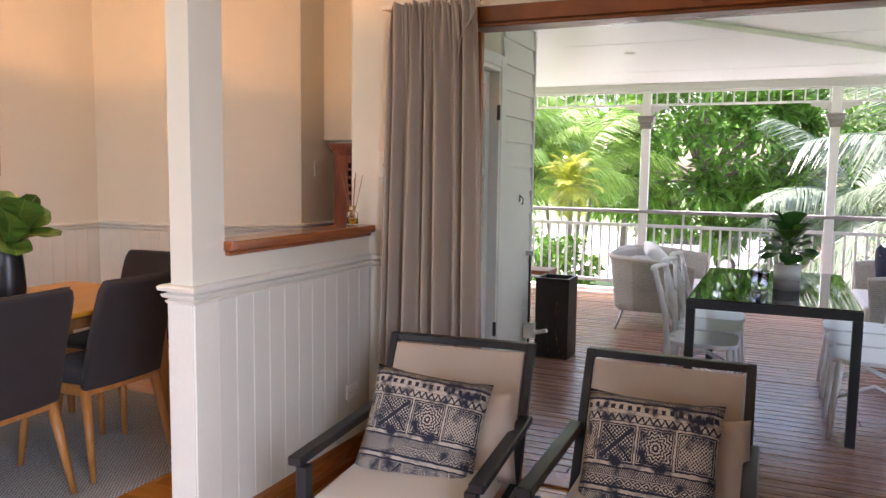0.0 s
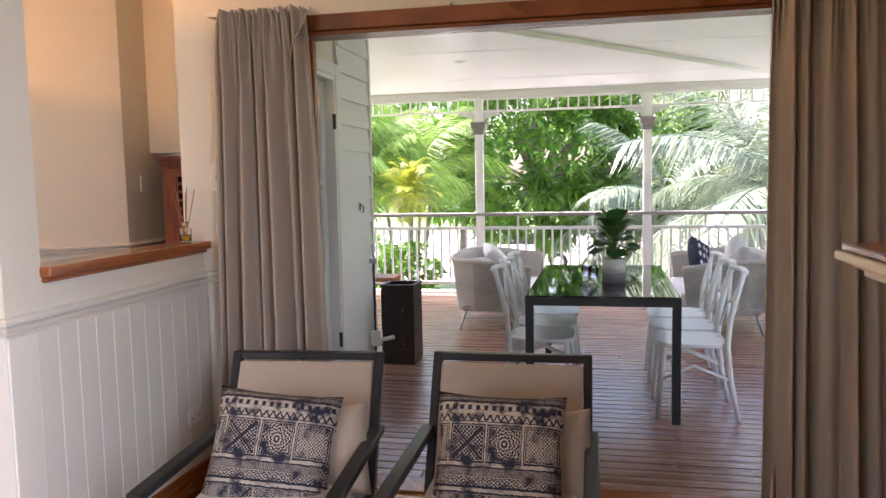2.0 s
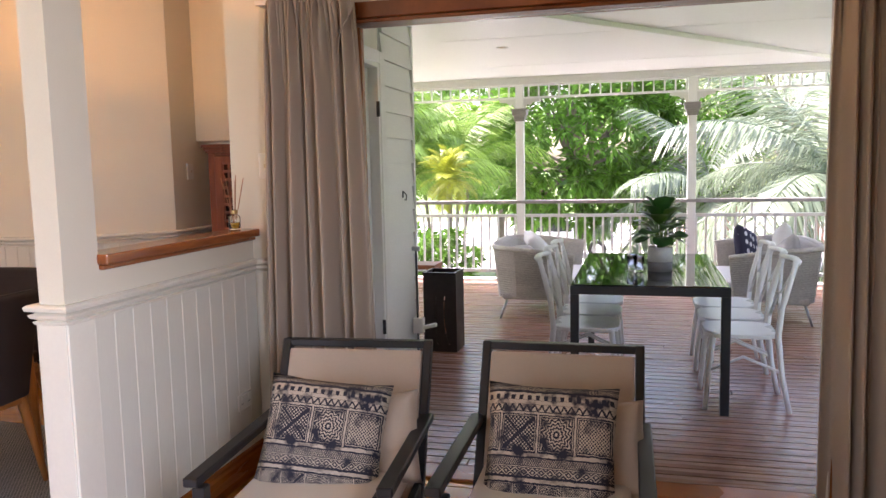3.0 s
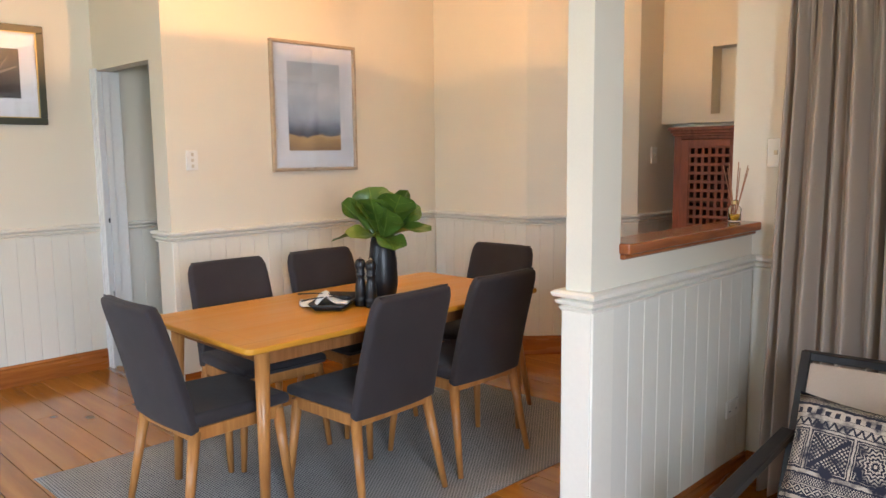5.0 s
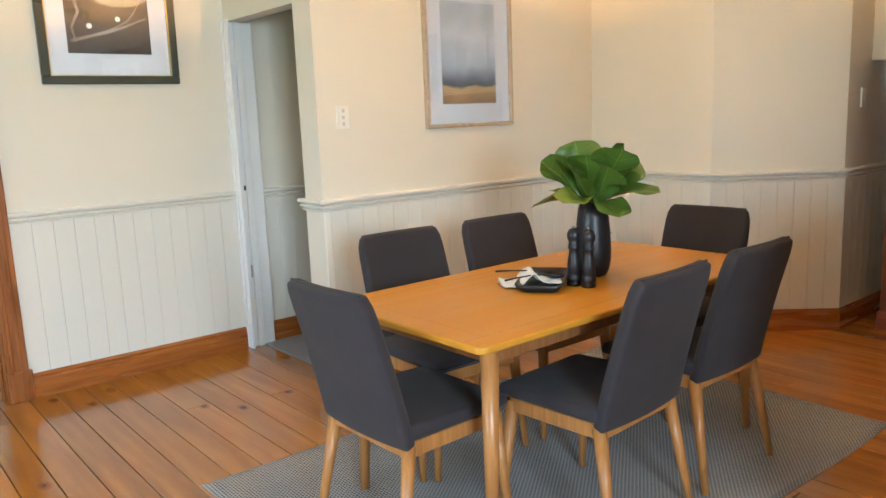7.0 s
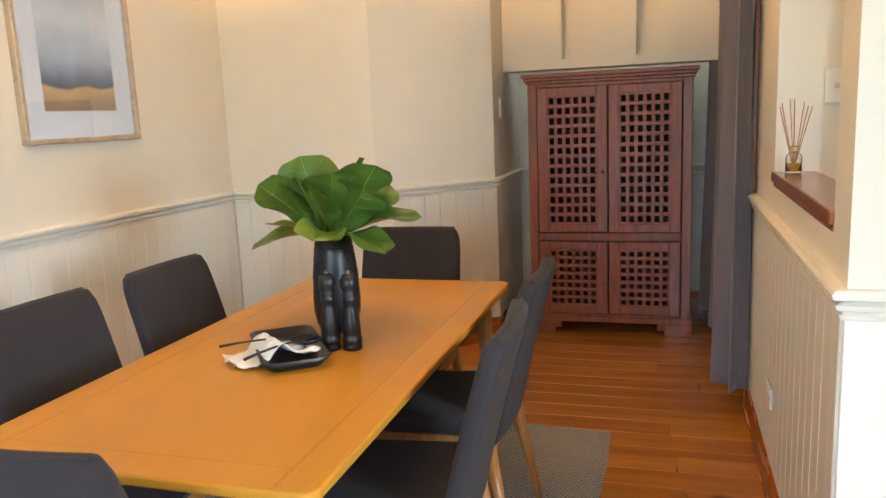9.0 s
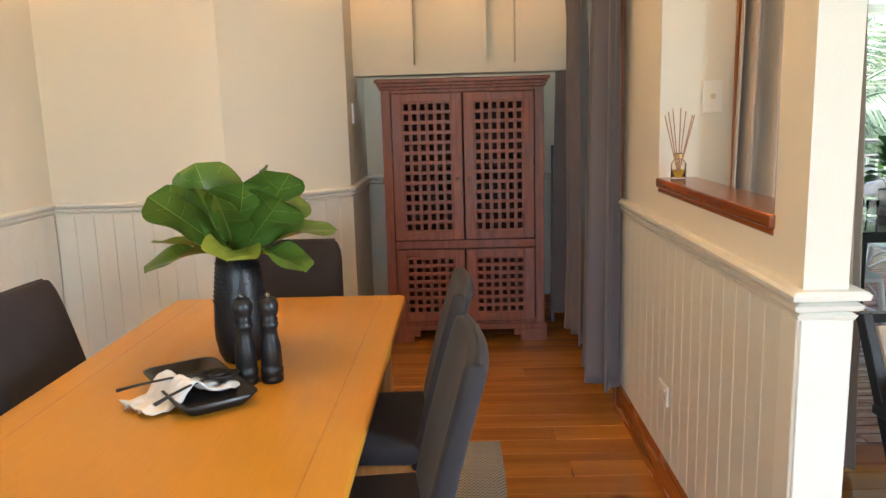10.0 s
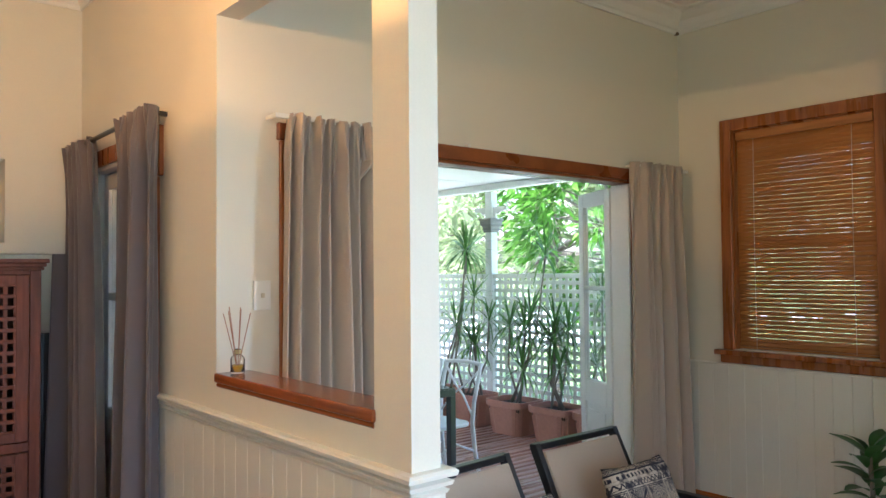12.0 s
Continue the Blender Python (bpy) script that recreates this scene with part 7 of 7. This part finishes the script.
part("body", cb, M_CARW, car, smooth=False)
part("window", boxes((-0.9, 0.45, -0.862, -0.852, 0.98, 1.32), bev=0.004), M_METAL, car)
for x in (-1.3, 1.35):
    for y in (-0.86, 0.72):
        wl = lathe([(0.20, 0), (0.31, 0), (0.33, 0.03), (0.33, 0.14), (0.2, 0.16), (0.2, 0)], 22)
        bmesh.ops.transform(wl, matrix=pose(x, y + 0.14, 0.33, 90), verts=wl.verts)
        wh = part("wheel", wl, M_TYRE, car)
        rm = lathe([(0, 0.01), (0.2, 0.02), (0.2, 0.10), (0, 0.10)], 16)
        bmesh.ops.transform(rm, matrix=pose(x, y + 0.14, 0.33, 90), verts=rm.verts)
        part("rim", rm, M_STEEL, wh)
fence = thing("fence", pose(4.2, 30.0, GZ), "brown slatted fence across the street", "fence")
pm = mesh_of("slat", boxes((-0.05, 0.05, -0.012, 0.012, 0.05, 1.75)), M_FENCE)
for k in range(46):
    part("slat", pm, None, fence, at=pose(-3.2 + k * 0.14, 0, 0))
part("rail", boxes((-3.3, 3.3, 0.012, 0.06, 0.4, 0.5), (-3.3, 3.3, 0.012, 0.06, 1.4, 1.5)), M_FENCE, fence)
pf = thing("picket_fence", pose(-10.6, 0.4, 0), "white picket rail outside the bedroom window", "fence")
pk = mesh_of("picket", boxes((-0.01, 0.01, -0.032, 0.032, 0.0, 1.42), bev=0.002), M_WHITE)
for k in range(20):
    part("picket", pk, None, pf, at=pose(0, -1.0 + k * 0.115, 0))
part("rail", boxes((-0.04, -0.01, -1.2, 1.4, 1.36, 1.40), (-0.04, -0.01, -1.2, 1.4, 0.05, 0.1)), M_WHITE, pf)
tree(-13.0, 0.8, GZ, 5.6, (1.8, 2.2, 2.2), 63, M_TREE, "leafy tree outside the bedroom window", clumps=80, per=60, size=0.2)
structure("bedroom_path", boxes((-10.8, BW - 0.1, -2.5, 2.5, -0.2, -0.01)), M_ROAD, "narrow verandah outside the bedroom", "floor")


# ---- planked floors ----
def plank_floor(owner, x0, x1, y0, y1, z, pitch, length, mat, gap, thick, rng):
    meshes = {}
    rows = round((y1 - y0) / pitch)
    for r in range(rows):
        x = x0 - rng.random() * length
        while x < x1:
            ln = length * rng.choice((0.6, 0.8, 1.0))
            a, b = max(x, x0), min(x + ln, x1)
            x += ln
            if b - a < 0.05:
                continue
            key = round((b - a) / 0.02)
            if key not in meshes:
                w = key * 0.02
                meshes[key] = mesh_of("plank", boxes((-w / 2 + 0.0006, w / 2 - 0.0006, -pitch / 2 + gap / 2, pitch / 2 - gap / 2, -thick, 0), bev=0.0015), mat)
            part("plank", meshes[key], None, owner, at=pose((a + b) / 2, y0 + (r + 0.5) * pitch, z + rng.uniform(-0.0005, 0.0005)))


rng = random.Random(4)
floor = structure("floor", boxes((XL - 0.11, XR, YB, YF, -0.09, -0.022), (XP - 0.175, DX1, YF, 5.9, -0.09, -0.022), (XL - 0.11, XP - 0.175, 2.2, 2.31, -0.09, -0.022)), M_SOIL, "varnished orange pine floorboards", "floor")
plank_floor(floor, XL - 0.10, XR, YB, 2.255, 0.0, 0.137, 4.2, M_FLOOR, 0.0035, 0.02, rng)
plank_floor(floor, XP, XR, 2.255, YF, 0.0, 0.1341, 3.4, M_FLOOR, 0.0035, 0.02, rng)
plank_floor(floor, XP, DX1, YF, 5.79, 0.0, 0.1356, 3.0, M_FLOOR, 0.0035, 0.02, rng)
deck = structure("deck", boxes((DX1 + 0.04, 2.62, YF + 0.13, 9.75, -0.3, DZ - 0.024), (-3.9, DX1 + 0.04, 5.96, 9.75, -0.3, DZ - 0.024)), M_SOIL, "wet dark-stained timber deck boards", "deck")
plank_floor(deck, DX1 + 0.06, 2.6, YF + 0.151, 6.025, DZ, 0.0914, 4.6, M_DECK, 0.010, 0.022, rng)
plank_floor(deck, -3.9, 2.6, 6.025, DFY, DZ, 0.0908, 4.6, M_DECK, 0.010, 0.022, rng)
part("edge_board", boxes((-3.9, 2.62, DFY + 0.002, DFY + 0.14, -0.3, DZ + 0.03), bev=0.004), M_RAILG, deck)
